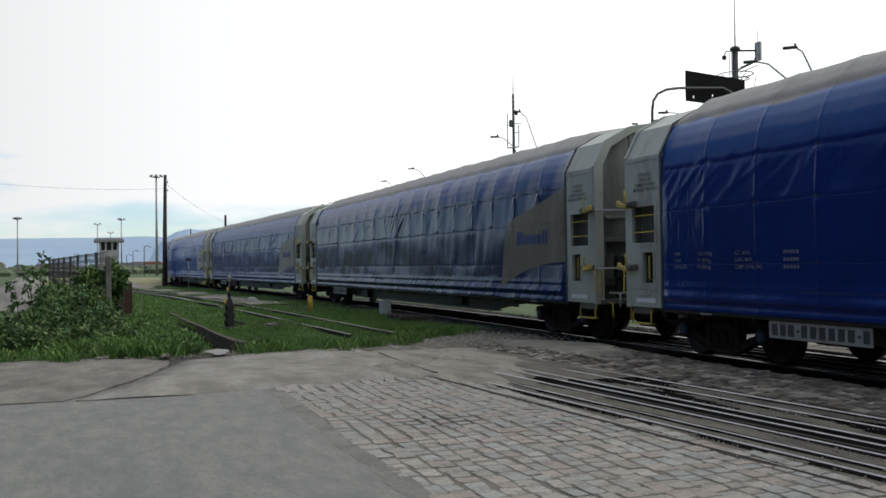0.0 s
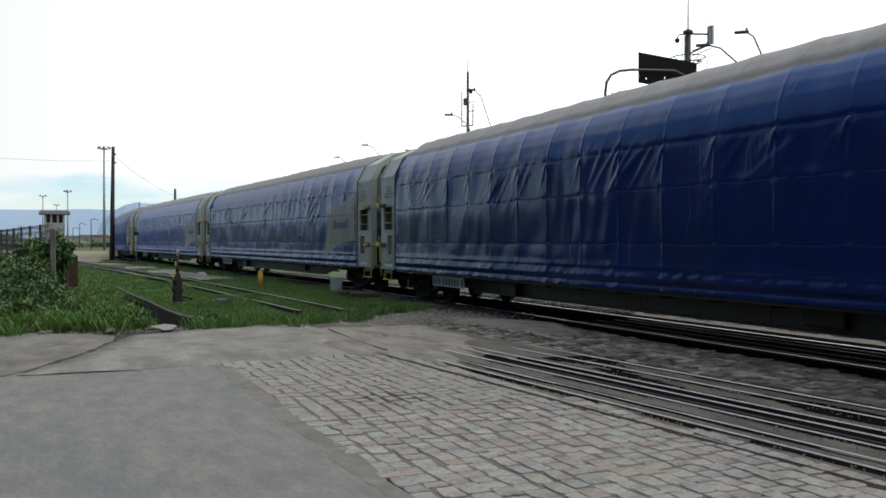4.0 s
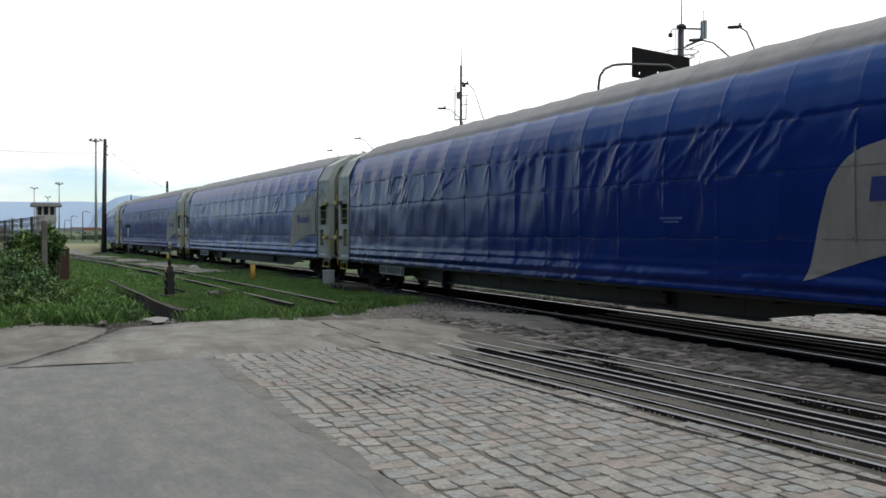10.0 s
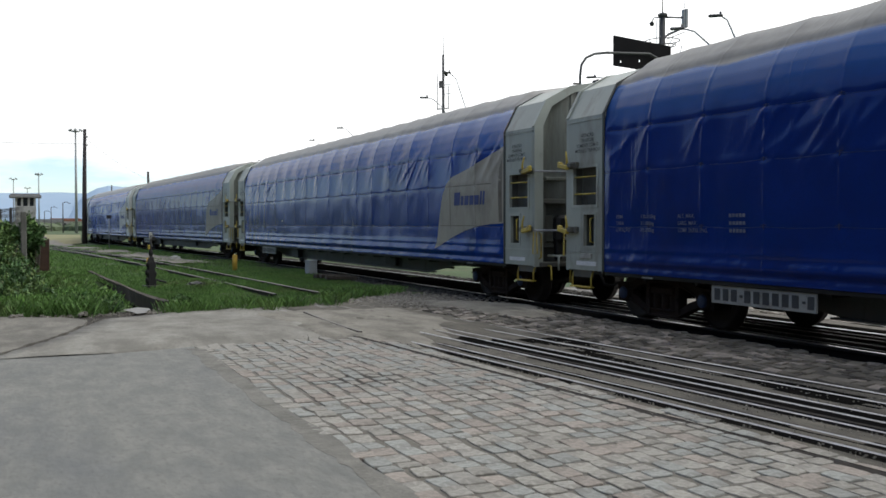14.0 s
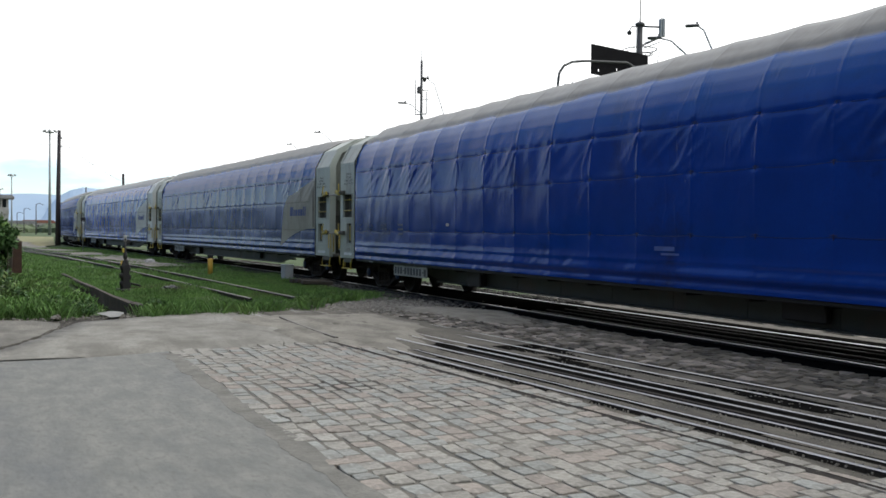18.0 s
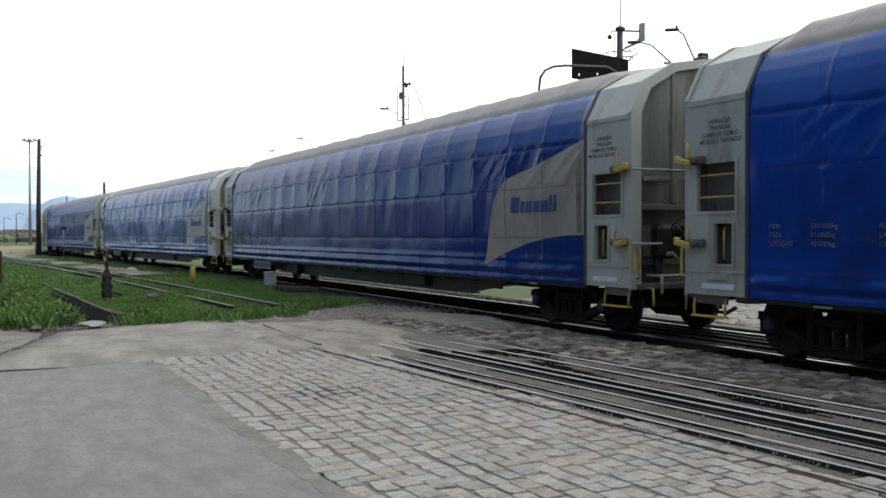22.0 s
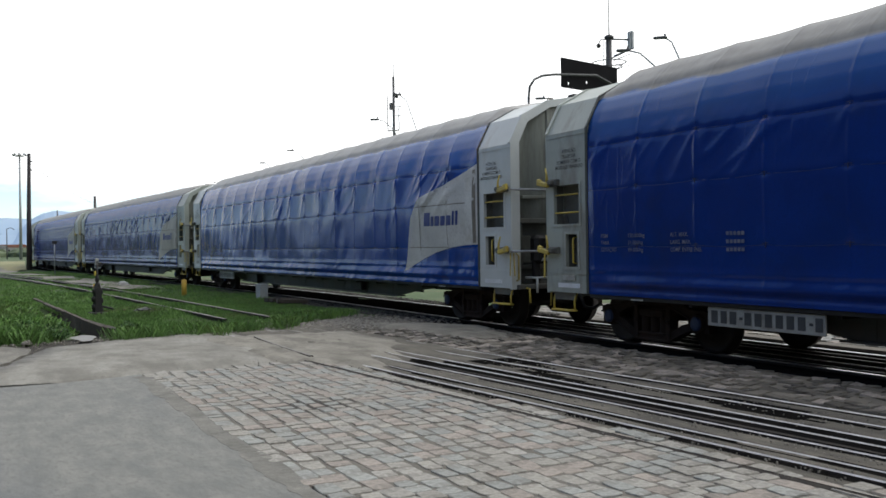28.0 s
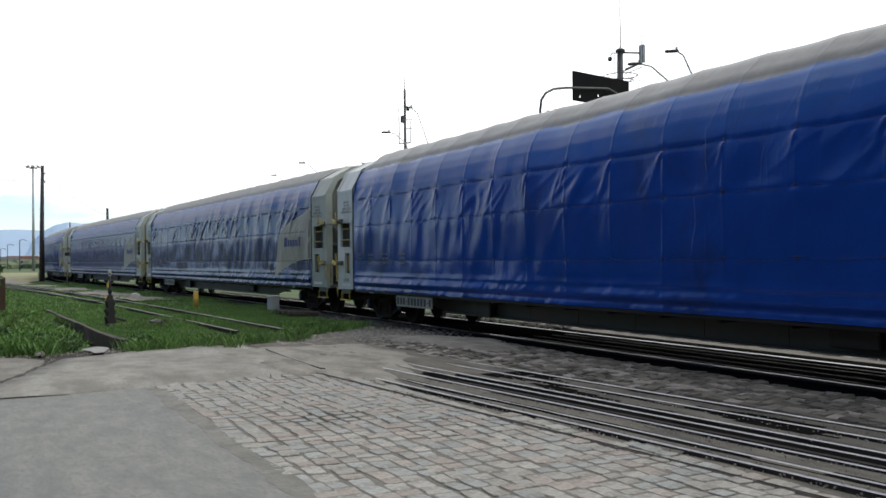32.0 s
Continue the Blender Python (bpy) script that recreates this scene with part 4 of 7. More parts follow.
def emblem_bars():
    """Seven plain bars, the tall ones at both ends."""
    out, y = [], 2.20
    for w, h in ((0.27, 0.27), (0.13, 0.19), (0.20, 0.19), (0.19, 0.19), (0.20, 0.19), (0.075, 0.27), (0.075, 0.27)):
        out.append((-HALF + y - w, -HALF + y, 1.95, 1.95 + h))
        y -= w + 0.045
    return out


def marking_bars():
    """Rows of figures too faint to read."""
    out = []
    for a, b in ((2.94, 3.26),):
        for r in range(3):
            z = 1.69 - 0.1 * r
            c = a
            while c < b - 0.02:
                g = min(0.05, b - c)
                out.append((HALF - c - g, HALF - c, z - 0.045, z))
                c += g + 0.014
    return out


def marking_words(seed, wrinkle):
    """The load table's words, laid on the tarpaulin."""
    s = Shape()
    for u, lines, widths in ((0.37, ("PBM", "TARA", "LOTAÇÃO"), (0.17, 0.2, 0.36)), (1.0, ("130.000kg", "31.000kg", "99.000kg"), (0.38, 0.34, 0.34)),
                             (1.9, ("ALT. MAX.", "LARG. MAX.", "COMP. ENTRE ENG."), (0.36, 0.42, 0.62))):
        for r, (body, goal) in enumerate(zip(lines, widths)):
            me = text_mesh(body, 0.078, M["white_ink"], "LEFT")
            k = goal / max(v.co.x for v in me.vertices)
            pts = [(HALF - u - v.co.x * k, 1.665 - 0.1 * r + v.co.y) for v in me.vertices]
            s.add(skin(pts, seed, wrinkle, 0.012), [tuple(q.vertices) for q in me.polygons])
            bpy.data.meshes.remove(me)
    return s.mesh("lettering", [M["white_ink"]], False)


def poly_x(shape, outline, x0, x1, k=0):
    """An outline of (y, z) drawn out along x."""
    n = len(outline)
    return shape.add([(x0, y, z) for y, z in outline] + [(x1, y, z) for y, z in outline],
                     [tuple(range(n)), tuple(range(2 * n - 1, n - 1, -1))] + [(i, n + i, n + (i + 1) % n, (i + 1) % n) for i in range(n)], k)


def text_mesh(body, size, material, align="CENTER"):
    cu = bpy.data.curves.new("lettering", "FONT")
    cu.body, cu.size, cu.align_x, cu.align_y, cu.space_line = body, size, align, "CENTER", 1.05
    cu.offset = size * 0.008
    ob = new("lettering", cu)
    me = bpy.data.meshes.new_from_object(ob.evaluated_get(bpy.context.evaluated_depsgraph_get()))
    bpy.data.objects.remove(ob)
    me.materials.clear()
    me.materials.append(material)
    return me


NOTICE = text_mesh("ATENÇÃO\nTRAFEGAR\nSOMENTE COM O\nMÓDULO TRAVADO", 0.079, M["black_ink"])


def end_module(wagon, e):
    """The grey hood that closes one end; e is -1 at the leading end, 1 at the other."""
    def Y(u):
        return e * (HALF + u)

    hood = Shape()
    upper = SECTION[1:-1]
    inner = [(x * 0.972, z - 0.05) for x, z in upper]
    for (a, b), (c, d) in zip(zip(upper, upper[1:]), zip(inner, inner[1:])):
        loop = [a, b, d, c]
        hood.add([(x, Y(0.0), z) for x, z in loop] + [(x, Y(1.08), z) for x, z in loop],
                 [(0, 1, 2, 3), (7, 6, 5, 4), (0, 4, 5, 1), (1, 5, 6, 2), (2, 6, 7, 3), (3, 7, 4, 0)])
    module = part("end_hood", hood, M["panel"], wagon, "grey-painted steel roof hood with angled facets")
    # a thicker lip round the open edge
    lip = Shape()
    out2 = [(x * 1.012, z + 0.018) for x, z in upper]
    inn2 = [(x * 0.925, z - 0.10) for x, z in upper]
    for (a, b), (c, d) in zip(zip(out2, out2[1:]), zip(inn2, inn2[1:])):
        loop = [a, b, d, c]
        lip.add([(x, Y(1.05), z) for x, z in loop] + [(x, Y(1.12), z) for x, z in loop],
                [(0, 1, 2, 3), (7, 6, 5, 4), (0, 4, 5, 1), (1, 5, 6, 2), (2, 6, 7, 3), (3, 7, 4, 0)])
    part("hood_lip", lip, M["panel"], module)
    seam = Shape()
    out3 = [(x * 1.008, z + 0.010) for x, z in [SECTION[0]] + upper]
    for a, b in zip(out3, out3[1:]):
        inn = [(a[0] * 0.99, a[1] - 0.01), (b[0] * 0.99, b[1] - 0.01)]
        loop = [a, b, inn[1], inn[0]]
        seam.add([(x, Y(-0.03), z) for x, z in loop] + [(x, Y(0.025), z) for x, z in loop],
                 [(0, 1, 2, 3), (7, 6, 5, 4), (0, 4, 5, 1), (1, 5, 6, 2), (2, 6, 7, 3), (3, 7, 4, 0)])
    part("edge_strip", seam, M["sill"], module, "dark strip that clamps the tarpaulin's edge")
    for sx in (-1, 1):
        plate = Shape()
        x0, x1 = sx * 1.6, sx * 1.55
        for u0, u1, z0, z1 in ((0.0, 0.2, 0.80, 3.31), (0.89, 1.08, 0.80, 3.31), (0.2, 0.89, 2.48, 3.31), (0.2, 0.89, 1.71, 1.87), (0.2, 0.89, 0.80, 1.2),
                               (0.2, 0.25, 1.2, 1.71), (0.57, 0.89, 1.2, 1.71)):
            plate.box(x0, x1, Y(u0), Y(u1), z0, z1)
        side = part("side_panel", plate, M["panel"], wagon, "grey-painted steel end panel with two recessed footholds")
        for u0, u1, z0, z1 in ((0.2, 0.89, 1.87, 2.48), (0.25, 0.57, 1.2, 1.71)):
            tub = Shape()
            front = [(sx * 1.552, Y(u), z) for u, z in ((u0, z0), (u1, z0), (u1, z1), (u0, z1))]
            back = [(sx * 1.43, y, z) for _, y, z in front]
            tub.add(front + back, [(4, 5, 6, 7), (0, 1, 5, 4), (1, 2, 6, 5), (2, 3, 7, 6), (3, 0, 4, 7)])
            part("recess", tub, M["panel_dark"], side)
            rim = Shape()
            for a0, a1, b0, b1 in ((u0 - 0.045, u1 + 0.045, z1, z1 + 0.04), (u0 - 0.045, u1 + 0.045, z0 - 0.04, z0), (u0 - 0.045, u0, z0, z1), (u1, u1 + 0.045, z0, z1)):
                rim.box(sx * 1.601, sx * 1.613, Y(a0), Y(a1), b0, b1)
            part("rim", rim, M["panel"], side)
        for z0 in (1.085, 3.24):
            part("weld_strip", Shape().box(sx * 1.601, sx * 1.612, Y(0.02), Y(1.06), z0, z0 + 0.022), M["panel"], side)
        if sx < 0:
            for zz in (2.33, 2.05):
                part("rung", Shape().tube([(sx * 1.575, Y(0.2), zz), (sx * 1.575, Y(0.89), zz)], 0.013, 8), M["yellow"], side, "yellow rung")
            part("grab_bar", Shape().tube([(sx * 1.5, Y(0.42), 1.25), (sx * 1.575, Y(0.42), 1.27), (sx * 1.575, Y(0.42), 1.64), (sx * 1.5, Y(0.42), 1.67)], 0.014, 8), M["yellow"], side, "yellow grab bar")
            part("marking_plate", Shape().box(-1.6, -1.61, Y(0.21), Y(0.79), 0.875, 0.945), M["white_strip"], side, "white marking strip")
            if e > 0:
                sm = Shape().box(-1.6, -1.62, Y(0.32), Y(0.66), 0.99, 1.075, 0, 0.006)
                part("card_holder", sm, M["plate"], side, "small framed card holder")
            note = part("lettering", NOTICE, M["black_ink"], side, "black warning lettering in capitals")
            note.matrix_basis = Matrix.Translation((-1.606, Y(0.47), 2.88)) @ Matrix(((0, 0, -1, 0), (-1, 0, 0, 0), (0, 1, 0, 0), (0, 0, 0, 1)))
            for zz in (2.53, 1.46):
                br = Shape()
                br.box(-1.68, -1.6, Y(0.72), Y(1.06), zz - 0.055, zz + 0.055, 0, 0.012)
                br.box(-1.74, -1.66, Y(0.78), Y(1.0), zz - 0.035, zz + 0.035, 0, 0.01)
                latch = part("latch", br, M["panel_dark"], side, "grey latch bracket")
                lv = Shape()
                tilt = Matrix.Translation((-1.72, Y(1.03), zz)) @ Matrix.Rotation(e * radians(10), 4, "X")
                lv.box(-0.035, 0.03, -0.16, 0.15, -0.05, 0.03, 0, 0.014, tilt)
                lv.box(-0.03, 0.03, 0.06 * e, 0.16 * e, -0.01, 0.055, 0, 0.012, tilt)
                lv.tube([(-1.72, Y(0.93), zz), (-1.73, Y(0.90), zz + 0.06), (-1.73, Y(0.91), zz + 0.13), (-1.72, Y(0.95), zz + 0.24)], 0.026, 8, 0, 0.012)
                if zz < 2:
                    lp = Shape().tube([(-1.63, Y(1.14), zz - 0.04), (-1.64, Y(1.13), zz - 0.44), (-1.60, Y(1.22), zz - 0.44), (-1.60, Y(1.19), zz - 0.05)], 0.011, 6)
                    part("pull_loop", lp, M["yellow"], latch, "pale yellow pull loop")
                part("lever", lv, M["yellow"], latch, "yellow locking lever")
                part("cross_bar", Shape().tube([(-1.66, Y(1.2), zz - 0.02), (1.66, Y(1.2), zz - 0.02)], 0.02, 8), M["steel_rod"], latch)
        step = Shape()
        for u in (0.43, 1.0):
            step.tube([(sx * 1.5, Y(u), 0.80), (sx * 1.53, Y(u), 0.74), (sx * 1.55, Y(u), 0.66), (sx * 1.55, Y(u), 0.52)], 0.017, 8)
        step.box(sx * 1.6, sx * 1.5, Y(0.41), Y(1.02), 0.505, 0.53, 0, 0.006)
        part("step_plate", Shape().box(sx * 1.54, sx * 1.50, Y(0.42), Y(1.01), 0.68, 0.80), M["panel_dark"], wagon)
        part("stirrup_step", step, M["yellow"], wagon, "worn yellow stirrup step")
    # corner posts and the recessed end wall
    for sx in (-1, 1):
        post = Shape()
        post.sweep([(sx * 1.6, 0.78), (sx * 1.6, 3.33), (sx * 1.42, 3.36), (sx * 1.42, 0.78)], Y(1.062), Y(1.125))
        part("corner_post", post, M["panel"], wagon)
    wall = Shape()
    n = 40
    xs = [-1.45 + 2.9 * i / n for i in range(n + 1)]

    def depth(x):
        a = abs(x)
        return 0.86 + 0.16 * (0.5 - 0.5 * math.cos(math.pi * min(1, max(0, (1.3 - a) / 0.45)))) - 0.06 * math.exp(-(a / 0.12) ** 2)

    def roof(x):
        return lerp_table([(p[0], p[1] - 0.06) for p in SECTION[1:-1]], x) if abs(x) < 1.6 else 3.2

    lower = Shape()
    for sh, za, zb, inset in ((wall, 2.0, 9.0, 0.0), (lower, 0.80, 2.0, 0.12)):
        sh.add([(x, Y(depth(x) - inset), min(z, roof(x))) for x in xs for z in (za, zb)], [(i * 2, i * 2 + 1, i * 2 + 3, i * 2 + 2) for i in range(n)], smooth=True)
    ew = part("end_wall", wall, M["panel_dirty"], wagon, "pressed grey end wall with a bulging middle, streaked with dirt")
    part("lower_wall", lower, M["panel_dark"], ew, "sunken lower end wall in dark grey")
    beam = Shape()
    beam.box(-1.42, 1.42, Y(0.84), Y(1.06), 1.93, 2.02, 0, 0.01)
    beam.box(-1.42, 1.42, Y(0.70), Y(0.98), 1.12, 1.2, 0, 0.01)
    beam.box(-1.34, -1.28, Y(0.7), Y(0.98), 1.2, 1.93)
    beam.box(0.1, 0.2, Y(0.7), Y(0.98), 1.2, 1.93)
    beam.box(-0.5, -0.38, Y(0.72), Y(0.9), 1.2, 1.7)
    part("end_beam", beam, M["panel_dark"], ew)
    rib = Shape().box(-0.80, -0.67, Y(0.86), Y(1.05), 2.02, 4.02, 0, 0.02)
    rib.box(0.67, 0.80, Y(0.86), Y(1.05), 2.02, 4.02, 0, 0.02)
    rib.box(-1.30, -0.2, Y(0.9), Y(1.03), 2.36, 2.42, 0, 0.01)
    part("end_rib", rib, M["panel_dirty"], ew, "upright grey stiffening ribs")
    part("slot", Shape().box(-0.52, -0.22, Y(1.03), Y(1.05), 3.24, 3.31), M["black"], ew, "dark slotted plate")
    for x0, x1 in ((-1.22, -1.02), (-0.98, -0.82)):
        part("stiffener", Shape().box(x0, x1, Y(0.74), Y(0.86), 1.22, 1.72, 0, 0.02), M["panel_dirty"], ew)
    plat = Shape()
    plat.box(-1.5, 1.5, Y(0.7), Y(1.2), 0.78, 0.86, 0, 0.01)
    plat.box(-0.55, 0.55, Y(1.0), Y(1.32), 0.62, 0.84, 0, 0.02)
    part("end_sill", plat, M["panel_dark"], wagon)
    for x in (-1.5, -0.5):
        part("grab_rail", Shape().tube([(x, Y(1.12), 0.93), (x, Y(1.19), 0.95), (x, Y(1.19), 1.36), (x, Y(1.12), 1.40)], 0.015, 8), M["yellow"], ew, "yellow handrail")
    if e < 0:
        bx = Shape().box(-1.16, -0.72, Y(0.98), Y(1.22), 1.22, 1.72, 0, 0.06)
        bx.box(-1.12, -0.98, Y(1.0), Y(1.1), 0.9, 1.26, 0, 0.02)
        brake = part("brake_gear", bx, M["black"], wagon, "black handbrake gearbox")
        wh = Shape()
        for a in range(24):
            t0, t1 = 2 * math.pi * a / 24, 2 * math.pi * (a + 1) / 24
            wh.tube([(-0.76 + 0.25 * math.cos(t0), Y(1.28), 1.58 + 0.25 * math.sin(t0)), (-0.76 + 0.25 * math.cos(t1), Y(1.28), 1.58 + 0.25 * math.sin(t1))], 0.015, 6, caps=False)
        for a in range(5):
            t0 = 2 * math.pi * a / 5
            wh.tube([(-0.76, Y(1.2), 1.58), (-0.76, Y(1.28), 1.58)], 0.05, 8)
            wh.tube([(-0.76, Y(1.26), 1.58), (-0.76 + 0.25 * math.cos(t0), Y(1.28), 1.58 + 0.25 * math.sin(t0))], 0.012, 6)
        part("brake_wheel", wh, M["black"], brake, "black spoked handbrake wheel")
        hose = Shape().tube([(-0.35, Y(1.3), 0.8), (-0.38, Y(1.42), 0.66), (-0.34, Y(1.5), 0.45), (-0.2, Y(1.55), 0.42), (-0.05, Y(1.6), 0.5)], 0.03, 8)
        part("brake_hose", hose, M["black"], wagon)
        part("pipe_bracket", Shape().tube([(-1.1, Y(1.15), 1.28), (-0.95, Y(1.25), 1.3), (-0.86, Y(1.25), 1.2)], 0.03, 8), M["galv"], ew)
    cp = Shape()
    cp.box(-0.12, 0.12, Y(0.6), Y(1.45), 0.66, 0.86, 0, 0.02)
    cp.box(-0.2, 0.16, Y(1.42), Y(1.68), 0.62, 0.92, 0, 0.04)
    part("coupler", cp, M["bogie"], wagon, "rusty cast coupler")
    foot = Shape()
    foot.tube([(-1.35, Y(1.18), 0.8), (-1.38, Y(1.34), 0.8), (-1.38, Y(1.36), 0.55)], 0.016, 8)
    part("step_bar", foot, M["yellow"], wagon)
    brk = Shape().tube([(-1.3, Y(1.1), 0.98), (-1.22, Y(1.34), 0.98), (-0.7, Y(1.34), 0.98), (-0.62, Y(1.1), 0.98)], 0.02, 8)
    brk.tube([(-1.22, Y(1.34), 0.98), (-1.22, Y(1.34), 0.72)], 0.02, 8)
    part("end_step", brk, M["panel"], wagon, "bent grey step bar")


def bogie(wagon, yc):
    fr = Shape()
    top = [(-1.2, 0.50, 0.60), (-0.78, 0.50, 0.64), (-0.52, 0.60, 0.755), (-0.3, 0.655, 0.775), (0.3, 0.655, 0.775), (0.52, 0.60, 0.755), (0.78, 0.50, 0.64), (1.2, 0.50, 0.60)]
    low = [(-0.86, 0.36, 0.47), (-0.62, 0.27, 0.40), (-0.36, 0.15, 0.265), (0.36, 0.15, 0.265), (0.62, 0.27, 0.40), (0.86, 0.36, 0.47)]
    for sx in (-1, 1):
        x0, x1 = sx * 0.99, sx * 1.13
        for chord in (top, low):
            for (ya, za, zb), (yb, zc, zd) in zip(chord, chord[1:]):
                poly_x(fr, [(ya, za), (yb, zc), (yb, zd), (ya, zb)], x0, x1)
                poly_x(fr, [(ya, za), (yb, zc), (yb, zc + 0.022), (ya, za + 0.022)], x1, sx * 1.155)
        for ya, yb in ((-0.40, -0.31), (0.31, 0.40)):
            poly_x(fr, [(ya, 0.16), (yb, 0.16), (yb, 0.70), (ya, 0.70)], x0, sx * 1.15)
        for yy in (-0.97, 0.97):
            poly_x(fr, [(yy - 0.2, 0.33), (yy + 0.2, 0.33), (yy + 0.2, 0.56), (yy + 0.12, 0.62), (yy - 0.12, 0.62), (yy - 0.2, 0.56)], x0, x1)
            fr.lathe([(sx * 0.97, 0.0), (sx * 0.97, 0.14), (sx * 1.15, 0.14), (sx * 1.17, 0.11), (sx * 1.17, 0.0)], 16, 0, "x", (0, yy, 0.45))
        fr.box(sx * 1.0, sx * 1.17, -0.3, 0.3, 0.235, 0.262, 0, 0.008)
        fr.box(sx * 1.0, sx * 1.16, -0.28, 0.28, 0.485, 0.60, 0, 0.02)
        for yy in (-0.3, 0.3):
            fr.box(sx * 1.13, sx * 1.165, yy * 1.18 - 0.03, yy * 1.18 + 0.03, 0.4, 0.46, 0, 0.008)
    fr.box(-1.05, 1.05, -0.22, 0.22, 0.42, 0.66, 0, 0.03)
    b = part("bogie", fr, M["bogie"], wagon, "dark cast-steel two-axle bogie")
    b.matrix_basis = pose(0, yc, 0)
    for sx in (-1, 1):
        for dy in (-0.2, 0, 0.2):
            coil = [(0.26, 0.0), (0.26, 0.07)] + [(0.27 + k * 0.0175, 0.085 if k % 2 else 0.068) for k in range(12)] + [(0.48, 0.07), (0.48, 0.0)]
            part("spring", Shape().lathe(coil, 10, 0, "z", (sx * 1.06, dy, 0)), M["bogie"], b)
        for yy in (-0.97, 0.97):
            part("bearing_cap", Shape().lathe([(sx * 1.17, 0.10), (sx * 1.195, 0.095), (sx * 1.205, 0.06), (sx * 1.205, 0.0)], 18, 0, "x", (0, yy, 0.45)), M["cap_blue"], b, "dull blue bearing cap")
    for yy in (-0.97, 0.97):
        ws = Shape()
        for sx in (-1, 1):
            ws.lathe([(sx * 0.86, 0.10), (sx * 0.865, 0.2), (sx * 0.835, 0.3), (sx * 0.87, 0.36), (sx * 0.87, 0.415), (sx * 0.76, 0.42), (sx * 0.75, 0.448), (sx * 0.72, 0.445),
                      (sx * 0.72, 0.36), (sx * 0.78, 0.3), (sx * 0.77, 0.12)], 36, 0, "x")
            for a in range(3):
                t = 2 * math.pi * a / 3
                ws.box(sx * 0.855, sx * 0.875, 0.22 * math.cos(t) - 0.03, 0.22 * math.cos(t) + 0.03, 0.22 * math.sin(t) - 0.03, 0.22 * math.sin(t) + 0.03)
        ws.lathe([(-0.98, 0.0), (-0.98, 0.07), (0.98, 0.07), (0.98, 0.0)], 14, 0, "x")
        w = part("wheelset", ws, M["tread"], b, "worn steel wheels on one axle")
        w.matrix_basis = pose(0, yy, 0.45)
    return b


def wagon_base():
    w = thing("freight_wagon", "long covered freight wagon with a blue tarpaulin and grey steel ends", "railway wagon", "wagons of the train")
    for e in (-1, 1):
        end_module(w, e)
        bogie(w, e * 9.72 + 0.1)
    fl = Shape()
    fl.box(-1.5, 1.5, -FACE + 0.35, FACE - 0.35, 0.80, 0.86)
    part("floor", fl, M["sill"], w)
    for sx in (-1, 1):
        so = Shape()
        poly_x(so, [(-8.1, 0.80), (8.1, 0.80), (8.1, 0.66), (7.4, 0.60), (6.3, 0.44), (-6.3, 0.44), (-7.4, 0.60), (-8.1, 0.66)], sx * 1.12, sx * 1.18)
        for y in np.arange(-6, 6.1, 1.5):
            so.box(sx * 1.18, sx * 1.186, y - 0.015, y + 0.015, 0.445, 0.8)
        so.box(sx * 1.05, sx * 1.28, -6.4, 6.4, 0.42, 0.445)
        part("side_sill", so, M["sill"], w, "dark green fish-bellied side sill")
        rl = Shape()
        rl.box(sx * 1.5, sx * 1.57, -HALF, HALF, 0.74, 0.80, 0, 0.01)
        for y in np.arange(-10.5, 10.6, 1.193):
            rl.box(sx * 1.2, sx * 1.5, y - 0.03, y + 0.03, 0.70, 0.80)
        part("side_rail", rl, M["black"], w, "dark lower rail that holds the tarpaulin")
        for y in (-9.2, 9.6):
            part("reflector", Shape().box(sx * 1.571, sx * 1.585, y - 0.13, y + 0.13, 0.745, 0.768), M["plate"], w, "small white reflector strip")
    # brake rigging under the floor
    rig = Shape()
    rig.lathe([(-0.5, 0.0), (-0.5, 0.16), (0.4, 0.16), (0.4, 0.0)], 16, 0, "x", (0.2, 3.1, 0.6))
    rig.box(-1.35, -1.19, 4.2, 4.75, 0.42, 0.74, 0, 0.02)
    rig.tube([(-0.9, -7, 0.55), (-0.9, 7, 0.55)], 0.025, 8)
    rig.box(-1.3, -1.2, -4.4, -3.7, 0.5, 0.78, 0, 0.02)
    part("brake_rigging", rig, M["black"], w)
    np_ = part("number_board", Shape().box(-1.53, -1.50, 6.37, 8.23, 0.495, 0.735, 0, 0.006), M["plate"], w, "dirty white board with a row of dark bars")
    y = 8.16
    for wd in (0.15, 0.14, 0.15, 0.07, 0.15, 0.15, 0.15, 0.15, 0.15, 0.15, 0.07, 0.14):
        h = 0.016 if wd == 0.07 else 0.078
        part("dark_bar", Shape().box(-1.531, -1.536, y - wd * 0.72, y, 0.615 - h, 0.615 + h), M["black_ink"], np_)
        y -= wd + 0.016
    top = Shape()
    for i in range(19):
        y = -HALF + i * PANEL
        top.box(-0.06, 0.06, y - 0.02, y + 0.02, 4.315, 4.352)
    part("ridge_clip", top, M["tarp_grey"], w)["kind"] = "stuff"
    part("roof_cap", Shape().box(-0.12, 0.02, -FACE + 0.15, -FACE + 0.35, 4.2, 4.29, 0, 0.02), M["black"], w)
    return w


# each wagon's tarpaulin: which folds it has and how slack it hangs
SLACK = [(1.0, 0.5), (2.0, 1.0), (3.0, 1.0), (4.0, 0.8), (5.0, 0.6), (6.5, 1.25), (6.0, 1.35), (1.0, 0.5), (2.0, 1.0), (4.0, 0.8)]
WAGONS = []


